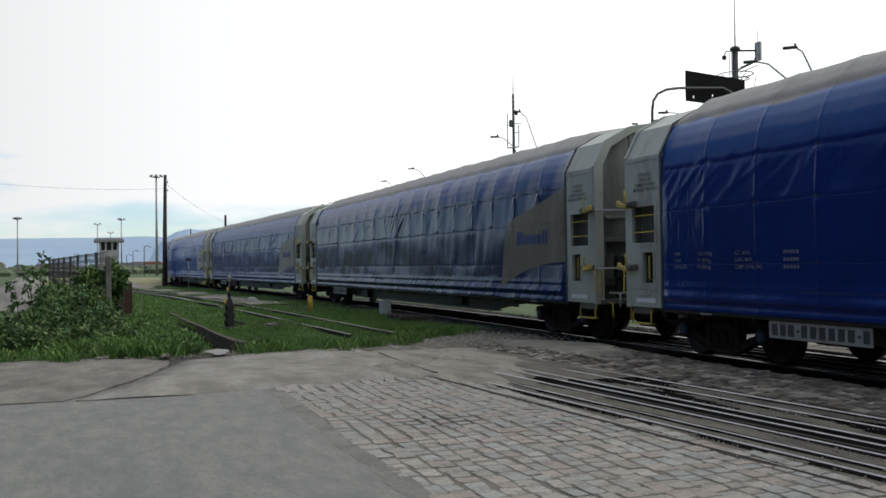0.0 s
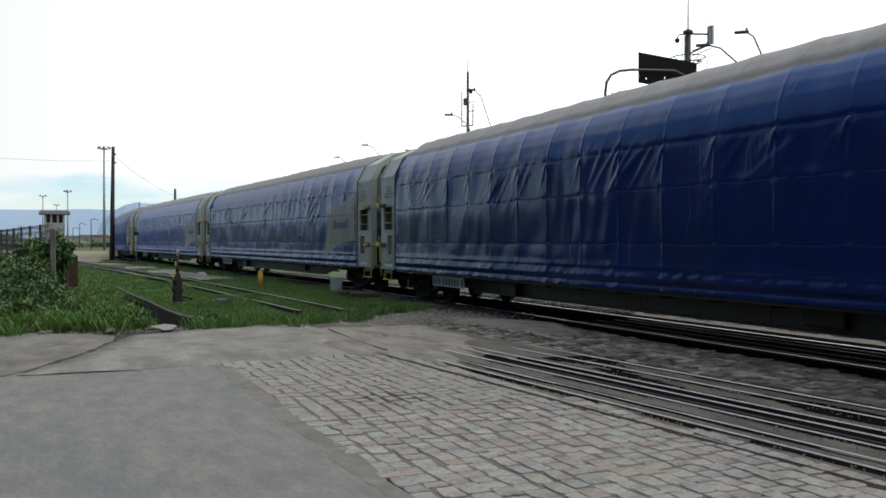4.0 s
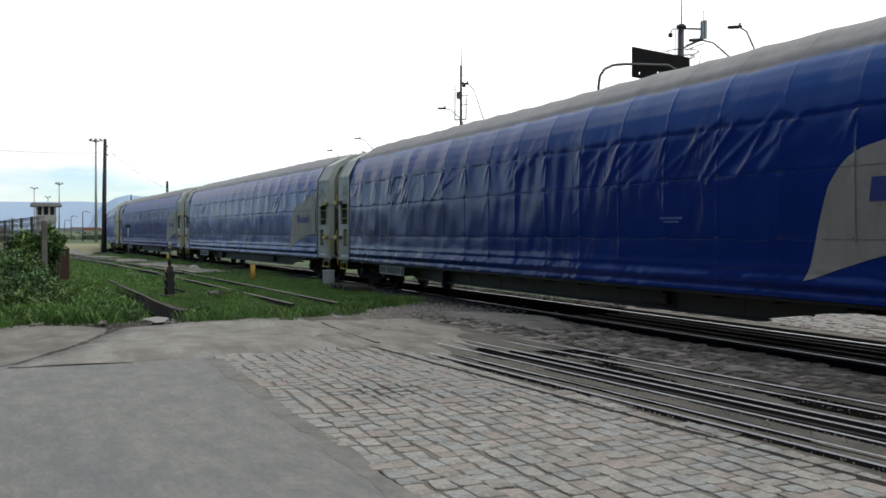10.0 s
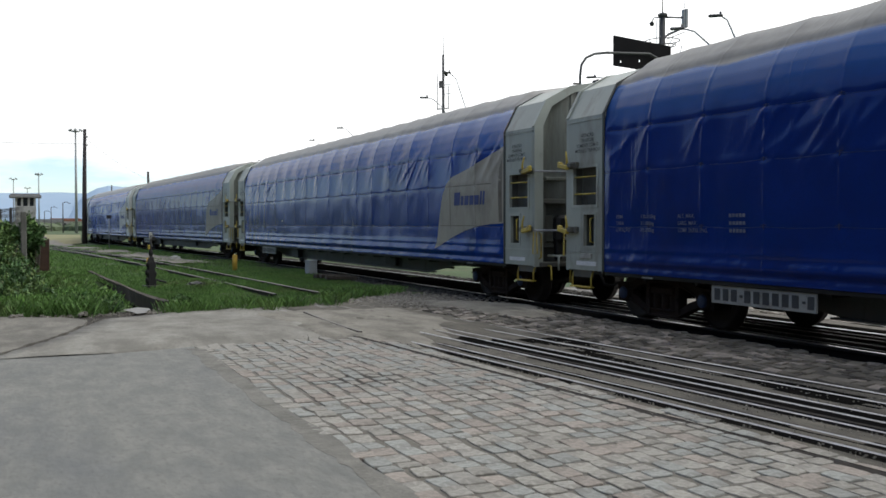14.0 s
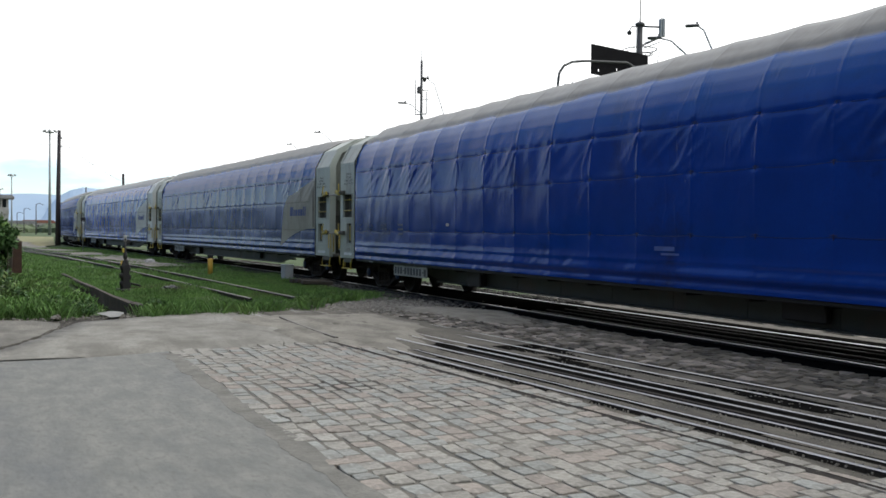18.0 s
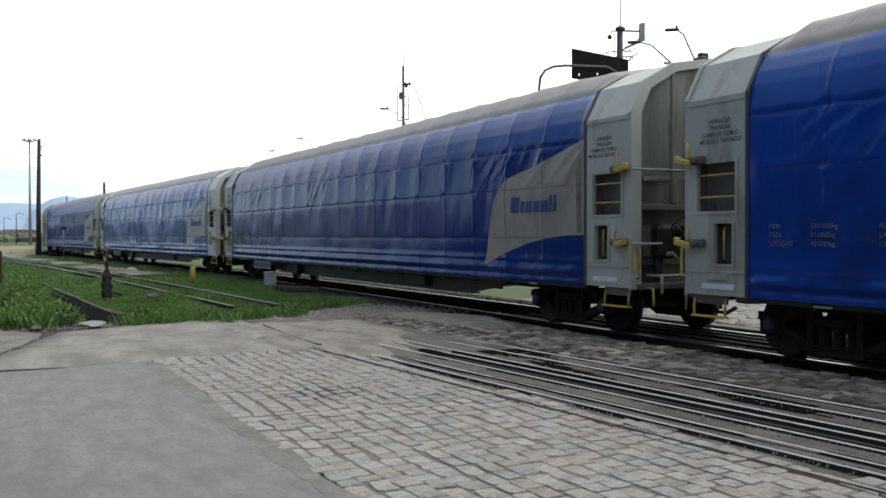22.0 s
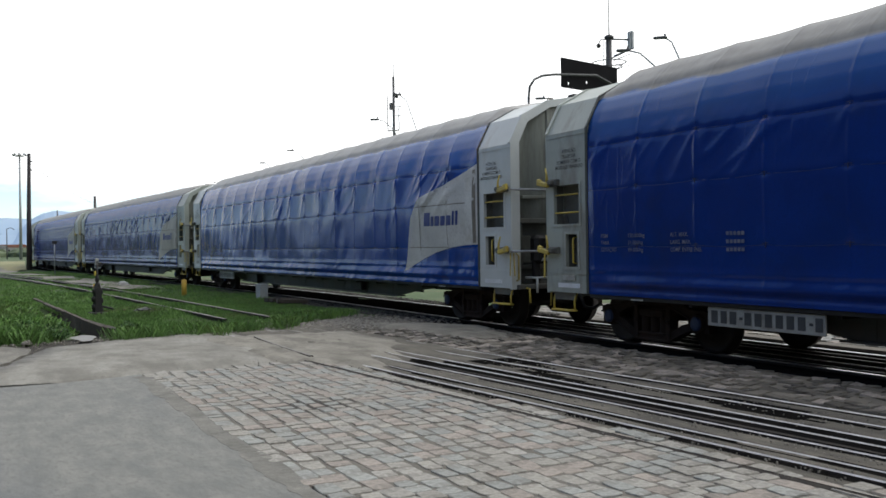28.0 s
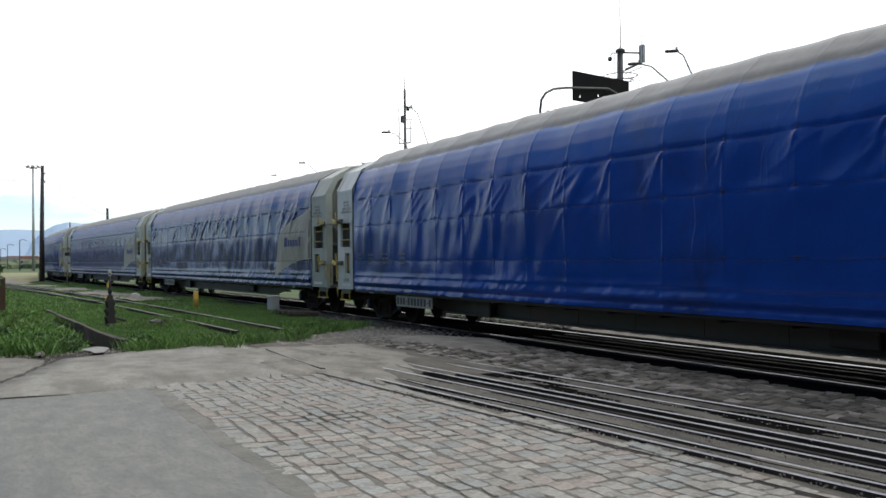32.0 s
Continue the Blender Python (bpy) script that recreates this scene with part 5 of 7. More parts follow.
def train():
    cache = {}
    base = wagon_base()
    rows = [base] + [None] * (len(SLACK) - 1)
    for i in range(1, len(SLACK)):
        rows[i] = copy_thing(base, pose(10.06, 30.0 * i, 0))
    for w, key in zip(rows, SLACK):
        if key not in cache:
            cache[key] = (tarp_mesh(*key), emblem_mesh(*key), [bars_mesh("dark_bar", [q], *key, M["emblem_ink"], 0.013, 0.16) for q in emblem_bars()],
                          bars_mesh("marking", marking_bars(), *key, M["white_ink"], 0.012), marking_words(*key))
        t, em, ink, mk, words = cache[key]
        tarp = part("tarpaulin", t, None, w, "blue tarpaulin stretched over bows, dusty grey on top")
        emb = part("emblem", em, None, tarp, "cream curved emblem panel, dirty")
        part("seam", bars_mesh("seam", [(-HALF + 0.5, -HALF + 2.62, 2.345, 2.362), (-HALF + 1.15, -HALF + 2.9, 1.515, 1.53), (-HALF + 0.08, -HALF + 0.2, 1.6, 2.95)] +
                                         [(-HALF + i * PANEL - 0.012, -HALF + i * PANEL + 0.012, 1.56 - 0.1 * (i - 1), 2.7 - 0.12 * (i - 1)) for i in (1, 2)], *key, M["seam"], 0.0095), None, emb, "dirty seams")
        for one in ink:
            part("dark_bar", one, None, tarp)
        part("marking", mk, None, tarp, "pale rows of small bars")["kind"] = "stuff"
        part("lettering", words, None, tarp, "faint pale stencilled lettering")["kind"] = "stuff"
        i = len(WAGONS)
        if i == 2:
            part("scuff", bars_mesh("scuff", [(-HALF + 5.52, -HALF + 6.05, 1.80, 1.83), (-HALF + 5.6, -HALF + 5.95, 1.75, 1.775)], *key, M["scuff"], 0.008), None, tarp, "pale blue scuff marks")
        if i == 3:
            part("patch", bars_mesh("patch", [(HALF - 5.66, HALF - 5.52, 1.64, 1.70)], *key, M["paper"], 0.008), None, tarp, "small white repair patch")
            part("scuff", bars_mesh("scuff", [(HALF - 12.8, HALF - 12.35, 1.30, 1.36), (HALF - 12.9, HALF - 12.5, 1.24, 1.27)], *key, M["scuff"], 0.008), None, tarp, "pale blue scuff marks")
        bk = Shape()
        for i in range(1, 18):
            for z in STRAPS:
                y = -HALF + i * PANEL
                x = -1.6 - tarp_swell(y, z, 0, *key)
                bk.box(x - 0.008, x + 0.01, y - 0.010, y + 0.010, z - 0.035, z + 0.035, 0, 0.004)
                bk.box(x - 0.006, x + 0.01, y - 0.05, y + 0.05, z + 0.016, z + 0.024)
        part("strap_buckle", bk, M["buckle"], w, "small dark strap buckles")["kind"] = "stuff"
        for z in STRAPS:
            part("strap", strap_mesh(z, *key), None, tarp, "dark blue strap pulled along the tarpaulin")
        if key[0] == 6.5:
            for q in w.children_recursive:
                if q.type == "MESH" and q.data.materials and q.data.materials[0] == M["panel"]:
                    q.material_slots[0].link = "OBJECT"
                    q.material_slots[0].material = M["panel_clean"]
        WAGONS.append(w)


train()

# ---- distance ----
def at(az, dist, z=0.0):
    """A place by its bearing from the crossing, clockwise from the tracks' direction."""
    a = radians(az)
    return (dist * math.sin(a), dist * math.cos(a), z)


def ridge(name, table, dist, label, seed):
    s = Shape()
    azs = np.linspace(table[0][0], table[-1][0], 260)
    vs = []
    for az in azs:
        e = lerp_table(table, az) + 0.035 * noise.noise(Vector((az * 2.2, seed, 0))) + 0.02 * noise.noise(Vector((az * 7, seed, 3)))
        top = at(az, dist, 1.57 + dist * math.tan(radians(max(0.02, e))))
        vs += [at(az, dist * 0.75, -1.0), at(az, dist * 0.9, top[2] * 0.55), top, at(az, dist * 1.15, top[2] * 0.5)]
    s.add(vs, [(i * 4 + k, i * 4 + 4 + k, i * 4 + 5 + k, i * 4 + 1 + k) for i in range(len(azs) - 1) for k in range(3)], smooth=True)
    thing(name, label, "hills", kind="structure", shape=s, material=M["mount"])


ridge("backdrop", [(-75, 1.2), (-40, 1.5), (-12, 1.62), (-5, 1.68), (0, 1.74), (2, 1.8), (3.2, 1.74), (8, 1.5), (20, 1.0), (60, 0.8), (110, 0.6)], 3600, "long blue hazy mountain ridge", 1.0)
ridge("backdrop", [(2.2, 0.4), (3.3, 1.66), (3.9, 2.02), (4.6, 2.2), (5.6, 2.12), (6.7, 2.16), (8.0, 1.9), (11, 1.1), (16, 0.3)], 3200, "nearer blue hazy hill", 2.0)


def far_clumps():
    """Low scrub and roofs along the yard's far edge."""
    s = Shape()
    rng = random.Random(4)
    for i in range(420):
        az = rng.uniform(-14, 8)
        d = rng.uniform(230, 420)
        x, y, _ = at(az, d)
        h = rng.uniform(0.6, 2.2) * (1.4 if rng.random() < 0.12 else 1.0)
        w = rng.uniform(1.2, 4.0)
        ring = []
        for zz, k in ((0, 1.0), (h * 0.55, 1.1), (h, 0.5)):
            ring += [(x + w * k * math.cos(a) * rng.uniform(0.7, 1.2), y + w * k * math.sin(a), zz * rng.uniform(0.85, 1.1)) for a in (j * math.pi / 3 for j in range(6))]
        s.add(ring, [(r * 6 + j, r * 6 + (j + 1) % 6, r * 6 + 6 + (j + 1) % 6, r * 6 + 6 + j) for r in range(2) for j in range(6)] + [tuple(range(12, 18))])
    thing("far_scrub", "low dark scrub along the far edge of the yard", "shrubs", kind="stuff", shape=s, material=M["scrub"])


far_clumps()


def low_building(az, d, w, h, depth, red):
    x, y, _ = at(az, d)
    b = thing("low_building", "low pale building with a %s roof far across the yard" % ("red tiled" if red else "grey"), "building", "far buildings", m=pose(x, y, 0))
    part("wall", Shape().box(-w / 2, w / 2, 0, depth, 0, h), M["wall_pale"], b)
    rf = Shape()
    rf.sweep([(-w / 2 - 0.3, h), (w / 2 + 0.3, h), (w / 2 - 0.5, h + 0.9), (-w / 2 + 0.5, h + 0.9)], -0.3, depth + 0.3)
    part("roof", rf, M["roof_red"] if red else M["roof_slab"], b)
    for k in range(int(w / 3)):
        part("window", Shape().box(-w / 2 + 1 + k * 3, -w / 2 + 2.1 + k * 3, -0.04, 0.02, h * 0.35, h * 0.75), M["glass"], b)


for row in ((1.35, 300, 9, 2.2, 6, False), (2.3, 330, 10, 2.6, 6, True), (-2.6, 340, 12, 2.4, 7, False), (-6.5, 310, 14, 2.8, 7, False), (-9, 330, 11, 2.6, 6, True)):
    low_building(*row)

dry = Shape()
dry.add([(-4.5, 52, 0.015), (-3.2, 46, 0.015), (-1.8, 58, 0.015), (0.2, 66, 0.015), (4.6, 84, 0.015), (5.2, 96, 0.015), (8, 150, 0.015), (-9, 170, 0.015)], [tuple(range(8))])
M["straw"] = mat("dry_grass", (0.30, 0.27, 0.14), (0.20, 0.20, 0.09), 0.35, 0.95, 0, 0.5, 6, (0.13, 0.16, 0.06), 0.12, 0.5)
thing("dry_field", "straw-coloured dry grass across the yard", "field", kind="structure", shape=dry, material=M["straw"])


# ---- poles, masts and lamps ----
def utility_pole():
    x, y, _ = at(3.28, 86.0)
    p = thing("utility_pole", "tall dark wooden utility pole beside the track", "pole", m=pose(x, y, 0))
    part("shaft", Shape().tube([(0, 0, -0.1), (0.03, 0, 4.5), (0.1, 0, 9.6)], 0.23, 12, 0, 0.13), M["dark_pole"], p)
    for z in (8.9, 8.2):
        part("insulator", Shape().lathe([(z, 0.0), (z, 0.05), (z + 0.06, 0.09), (z + 0.12, 0.04), (z + 0.16, 0.0)], 10, 0, "z", (0.28, 0, 0)), M["galv"], p)
    part("bracket", Shape().tube([(0.05, 0, 8.92), (0.28, 0, 8.92)], 0.03, 6), M["rust"], p)


utility_pole()


def overhead_wire(a, b, sag, label):
    a, b = Vector(a), Vector(b)
    pts = []
    for i in range(25):
        u = i / 24
        q = a.lerp(b, u)
        q.z -= sag * 4 * u * (1 - u)
        pts.append(q)
    thing("overhead_wire", label, "wire", shape=Shape().tube(pts, 0.012, 5), material=M["galv"])


overhead_wire(at(3.33, 86, 8.9), at(9.5, 120, 6.0), 1.4, "thin grey wire sagging from the utility pole")
overhead_wire(at(3.2, 86, 8.4), at(-14, 70, 8.6), 0.7, "thin grey wire strung from the utility pole")


def light_mast(az, d, h, heads, label):
    x, y, _ = at(az, d)
    m = thing("light_mast", label, "light mast", "yard light masts", m=pose(x, y, 0))
    part("shaft", Shape().tube([(0, 0, 0), (0, 0, h * 0.5), (0, 0, h)], 0.28 * h / 18, 10, 0, 0.13 * h / 18), M["galv"], m)
    part("crown", Shape().lathe([(h - 0.15, 0.0), (h - 0.15, 0.7 * h / 18), (h, 0.75 * h / 18), (h + 0.1, 0.2)], 14, 0, "z"), M["galv"], m)
    for k in range(heads):
        a = 2 * math.pi * k / heads + 0.4
        r = 1.0 * h / 18
        hd = Shape().box(-0.28, 0.28, -0.18, 0.18, -0.09, 0.13, 0, 0.03, Matrix.Translation((r * math.cos(a), r * math.sin(a), h + 0.15)) @ Matrix.Rotation(a, 4, "Z") @ Matrix.Rotation(0.5, 4, "Y"))
        part("floodlight", hd, M["galv"], m)


light_mast(2.86, 180, 18.0, 6, "tall galvanised high mast with a crown of floodlights")
light_mast(-4.5, 210, 11.7, 6, "galvanised yard mast with a ring of floodlights")
light_mast(0.93, 230, 12.6, 3, "distant thin yard mast with floodlights")
light_mast(-0.35, 260, 12.8, 2, "distant thin yard mast with floodlights")
light_mast(0.35, 300, 12.0, 2, "distant thin yard mast with floodlights")
for az, d, h in ((2.16, 190, 5.6), (1.55, 230, 5.4), (1.2, 240, 4.6), (-1.6, 250, 5.0), (-6.2, 220, 5.5), (-7.6, 240, 5.2)):
    x, y, _ = at(az, d)
    p = thing("yard_pole", "thin distant yard pole with a short arm", "pole", "yard poles", m=pose(x, y, 0))
    part("shaft", Shape().tube([(0, 0, 0), (0, 0, h)], 0.11, 8, 0, 0.07), M["mast_dark"], p)
    part("arm", Shape().tube([(0, 0, h - 0.1), (0.6, 0, h + 0.15), (1.3, 0, h - 0.2)], 0.05, 6), M["mast_dark"], p)
x, y, _ = at(6.76, 104)
thing("stub_pole", "bare wooden pole end beyond the train", "pole", m=pose(x, y, 0), shape=Shape().tube([(0, 0, 0), (-0.05, 0, 7.05)], 0.19, 10, 0, 0.12), material=M["dark_pole"])
x, y, _ = at(4.75, 112)
thing("stub_pole", "thin bare pole beyond the train", "pole", m=pose(x, y, 0), shape=Shape().tube([(0, 0, 0), (0, 0, 5.9)], 0.1, 8, 0, 0.07), material=M["mast_dark"])


def street_lamp(az_head, el_head, az_base, el_base, d, label):
    """A street lamp whose curved arm leans from its pole towards the head."""
    hx, hy, _ = at(az_head, d)
    bx, by, _ = at(az_base, d)
    hz, bz = 1.57 + d * math.tan(radians(el_head)), 1.57 + d * math.tan(radians(el_base))
    px, py = bx + (bx - hx) * 0.12, by + (by - hy) * 0.12
    l = thing("street_lamp", label, "street lamp", "street lamps", m=pose(px, py, 0))
    o = Vector((px, py, 0))
    h, b = Vector((hx, hy, hz)) - o, Vector((bx, by, bz)) - o
    part("shaft", Shape().tube([(0, 0, 0), (0, 0, bz - 0.5)], 0.1, 10, 0, 0.07), M["galv"], l)
    mid = b.lerp(h, 0.62) + Vector((0, 0, (hz - bz) * 0.22))
    part("arm", Shape().tube([(0, 0, bz - 0.5), b.lerp(h, 0.02), b.lerp(h, 0.35) + Vector((0, 0, (hz - bz) * 0.12)), mid, h], 0.045, 8, 0, 0.035), M["galv"], l)
    d2 = (h - mid).normalized()
    ang = math.atan2(d2.y, d2.x)
    hd = Shape()
    k = 1.0 if d < 60 else 1.25
    mt = Matrix.Translation(h) @ Matrix.Rotation(ang, 4, "Z")
    hd.box(-0.1 * k, 0.5 * k, -0.13 * k, 0.13 * k, -0.05 * k, 0.06 * k, 0, 0.04 * k, mt)
    part("lamp_head", hd, M["mast_dark"], l)
    part("photocell", Shape().lathe([(0.05 * k, 0.05 * k), (0.16 * k, 0.05 * k), (0.18 * k, 0.0)], 8, 0, "z", tuple(h)), M["mast_dark"], l)


street_lamp(38.0, 11.2, 39.85, 9.95, 42, "street lamp on a long curved galvanised arm")
street_lamp(40.15, 11.8, 41.15, 10.1, 42, "street lamp with a small photocell on a raked arm")
street_lamp(23.0, 7.54, 24.0, 6.9, 80, "distant street lamp behind the train")
street_lamp(24.35, 9.0, 25.4, 6.7, 80, "distant street lamp behind the train")
street_lamp(17.9, 5.72, 18.7, 5.1, 110, "distant street lamp behind the train")
street_lamp(16.22, 4.98, 16.6, 4.7, 130, "distant street lamp behind the train")
street_lamp(33.0, 8.62, 34.3, 8.3, 70, "distant street lamp behind the train")


def telecom_mast(az, d, top, label, big):
    x, y, _ = at(az, d)
    m = thing("telecom_mast", label, "telecom mast", "telecom masts", m=pose(x, y, 0))
    k = d / 60 if big else d / 95
    part("shaft", Shape().tube([(0, 0, 0), (0, 0, top * 0.6), (0, 0, top)], 0.2 if big else 0.17, 14, 0, 0.17 if big else 0.12), M["mast_dark"], m)
    part("whip_antenna", Shape().tube([(0, 0, top - 0.2), (0.02, 0, top + (4.2 if big else 1.9))], 0.045, 6, 0, 0.02), M["mast_dark"], m)
    R = Matrix.Rotation(radians(-az), 4, "Z")

    def side(a, z):
        v = R @ Vector((a, 0, z))
        return (v.x, v.y, v.z)

    if big:
        part("ring_head", Shape().lathe([(top - 0.25, 0.17), (top - 0.2, 0.3), (top - 0.08, 0.3), (top, 0.17)], 14, 0, "z"), M["mast_dark"], m)
        for a0, z in ((1.15, top - 0.1), (1.3, top - 0.15)):
            q = side(a0 + 0.1, 0)
            part("panel_antenna", Shape().box(q[0] - 0.09, q[0] + 0.09, q[1] - 0.12, q[1] + 0.12, top - 0.95, top + 0.15 + 0.2 * (a0 - 1.15), 0, 0.03), M["galv"], m, "pale panel antenna")
        part("side_arm", Shape().tube([side(0, top - 0.25), side(1.3, top - 0.35)], 0.06, 8), M["mast_dark"], m)
        part("side_arm", Shape().tube([side(0, top - 1.5), side(1.3, top - 0.95)], 0.045, 8), M["mast_dark"], m)
        part("bird_spike", Shape().tube([side(1.3, top), side(1.3, top + 0.85)], 0.02, 6), M["mast_dark"], m)
        part("camera_arm", Shape().tube([side(0, top - 0.3), side(-0.5, top - 0.25), side(-0.62, top - 0.45)], 0.04, 8), M["mast_dark"], m)
        q = side(-0.64, top - 0.62)
        part("dome_camera", Shape().lathe([(q[2] - 0.16, 0.0), (q[2] - 0.12, 0.12), (q[2] + 0.04, 0.15), (q[2] + 0.14, 0.06)], 12, 0, "z", (q[0], q[1], 0)), M["black"], m)
        for a0 in (-0.35, -0.2):
            part("cable_tray", Shape().tube([side(a0, top - 0.35), side(a0, top - 1.9)], 0.025, 6), M["galv"], m)
        pl = Shape()
        zc = top - 2.0
        for rr in (0.8, 1.05):
            n = 18
            for j in range(n):
                a, b = 2 * math.pi * j / n, 2 * math.pi * (j + 1) / n
                pl.tube([(rr * math.cos(a), rr * math.sin(a), zc + (0.3 if rr > 1 else 0)), (rr * math.cos(b), rr * math.sin(b), zc + (0.3 if rr > 1 else 0))], 0.03, 5, caps=False)
        for j in range(8):
            a = 2 * math.pi * j / 8
            pl.tube([(0.25 * math.cos(a), 0.25 * math.sin(a), zc - 0.3), (1.05 * math.cos(a), 1.05 * math.sin(a), zc + 0.3)], 0.022, 5)
        part("platform", pl, M["mast_dark"], m, "open round service platform")
        for z in (top - 0.9, top - 1.2):
            part("side_arm", Shape().tube([side(0.25, z - 0.4), side(1.35, z)], 0.03, 6), M["galv"], m)
        part("guy_stay", Shape().tube([side(1.2, zc + 0.2), side(0.75, zc - 2.0)], 0.02, 5), M["mast_dark"], m)
    else:
        part("side_arm", Shape().tube([side(-0.62, top - 5.4), side(0.55, top - 5.3)], 0.06, 8), M["mast_dark"], m)
        part("dipole", Shape().tube([side(-0.6, top - 5.4), side(-0.6, top - 2.7)], 0.05, 8), M["mast_dark"], m)
        part("dipole", Shape().tube([side(-0.6, top - 2.7), side(-0.6, top - 1.9)], 0.04, 6), M["mast_dark"], m)
        part("dipole", Shape().tube([side(0.5, top - 5.3), side(0.52, top - 3.1)], 0.05, 6), M["galv"], m)
        for z in (top - 3.0, top - 3.9):
            part("yagi_bar", Shape().tube([side(0.1, z), side(0.75, z + 0.05)], 0.04, 6), M["galv"], m)
        q = side(-0.25, top - 3.1)
        part("equipment_box", Shape().box(q[0] - 0.16, q[0] + 0.16, q[1] - 0.16, q[1] + 0.16, top - 3.3, top - 2.6, 0, 0.04), M["mast_dark"], m)
        q = side(0.3, top - 1.9)
        part("dome_camera", Shape().lathe([(top - 2.15, 0.0), (top - 2.1, 0.15), (top - 1.9, 0.17), (top - 1.75, 0.05)], 10, 0, "z", (q[0], q[1], 0)), M["black"], m)
        part("side_arm", Shape().tube([side(0, top - 1.6), side(0.3, top - 1.7)], 0.04, 6), M["mast_dark"], m)
        part("side_arm", Shape().tube([side(0, top - 7.9), side(1.3, top - 8.0)], 0.04, 6), M["galv"], m)


telecom_mast(36.9, 60, 14.45, "dark steel telecom mast with panel antennas and a round platform", True)
telecom_mast(23.97, 95, 18.4, "slim dark telecom mast with dipole antennas", False)


def gantry_sign():
    g = thing("road_sign", "black back of a road sign on a curved overhead arm", "road sign")
    a, b = Vector((17.94, 26.5, 0)), Vector((20.9, 27.35, 0))
    d = (b - a).normalized()
    nrm = Vector((d.y, -d.x, 0))
    bd = Shape()
    holes = ((0.38, 6.95), (1.35, 7.08), (1.62, 6.84))
    us = sorted([0.0, (b - a).length] + [u + e for u, _ in holes for e in (-0.04, 0.04)])
    zs = sorted([6.78, 7.78] + [z + e for _, z in holes for e in (-0.04, 0.04)])
    for u0, u1 in zip(us, us[1:]):
        for z0, z1 in zip(zs, zs[1:]):
            if any(abs((u0 + u1) / 2 - u) < 0.02 and abs((z0 + z1) / 2 - z) < 0.02 for u, z in holes):
                continue
            vs = [a + d * u + Vector((0, 0, z)) for u, z in ((u0, z0), (u1, z0), (u1, z1), (u0, z1))]
            bd.add([v for v in vs] + [v - nrm * 0.03 for v in vs], [(0, 1, 2, 3), (7, 6, 5, 4), (0, 4, 5, 1), (1, 5, 6, 2), (2, 6, 7, 3), (3, 7, 4, 0)])
    part("board", bd, M["sign_back"], g, "black painted sign back with three bolt holes")
    p = a - d * 1.8 + nrm * 0.14
    pts = [p + Vector((0, 0, -0.1)), p + Vector((0, 0, 4.0)), p + Vector((0, 0, 6.25)), p + Vector((0, 0, 6.6)) + d * 0.06, p + Vector((0, 0, 6.85)) + d * 0.28, p + Vector((0, 0, 7.02)) + d * 0.68,
           p + Vector((0, 0, 7.13)) + d * 1.3, p + Vector((0, 0, 7.34)) + d * 3.5, p + Vector((0, 0, 7.12)) + d * 4.4]
    part("arm", Shape().tube(pts, 0.042, 12), M["arm_grey"], g, "bent grey steel tube")
    q = a + d * 3.9 + nrm * 0.14
    part("stay", Shape().tube([q + Vector((0, 0, 7.0)), q + d * 1.6 + nrm * 0.3 + Vector((0, 0, 6.9))], 0.05, 8), M["arm_grey"], g)


gantry_sign()
x, y, _ = at(41.64, 30)
tl = thing("traffic_light", "dark traffic light head seen over the train", "traffic light", m=pose(x, y, 0))
part("shaft", Shape().tube([(0, 0, 0), (0, 0, 6.4)], 0.06, 10), M["galv"], tl)
part("housing", Shape().box(-0.15, 0.15, -0.1, 0.1, 6.3, 7.08, 0, 0.02), M["black"], tl)


# ---- guard booth, fence and posts ----
def guard_booth():
    x, y, _ = at(0.24, 85)
    g = thing("guard_booth", "raised pale guard booth with a flat overhanging roof", "guard booth", m=pose(x, y, 0))
    part("wall", Shape().box(-0.78, 0.78, -0.7, 0.7, 0, 3.05, 0, 0.02), M["wall_pale"], g)
    for sx, sy in ((-0.7, -0.62), (0.7, -0.62), (-0.7, 0.62), (0.7, 0.62), (-0.25, -0.62), (0.25, -0.62)):
        part("mullion", Shape().box(sx - 0.08, sx + 0.08, sy - 0.08, sy + 0.08, 3.05, 3.72), M["wall_pale"], g)
    part("window", Shape().box(-0.7, 0.7, -0.6, -0.58, 3.05, 3.72), M["glass"], g)
    part("window", Shape().box(-0.7, 0.7, 0.58, 0.6, 3.05, 3.72), M["glass"], g)
    part("roof", Shape().box(-1.2, 1.2, -1.1, 1.1, 3.72, 3.95, 0, 0.03), M["roof_slab"], g)
    part("parapet", Shape().box(-1.1, 1.1, -1.0, 1.0, 3.95, 4.05, 0, 0.02), M["roof_slab"], g)
    part("stair_rail", Shape().box(-0.75, 0.8, -0.82, -0.76, 2.5, 3.0, 0, 0.01), M["wall_pale"], g)


guard_booth()


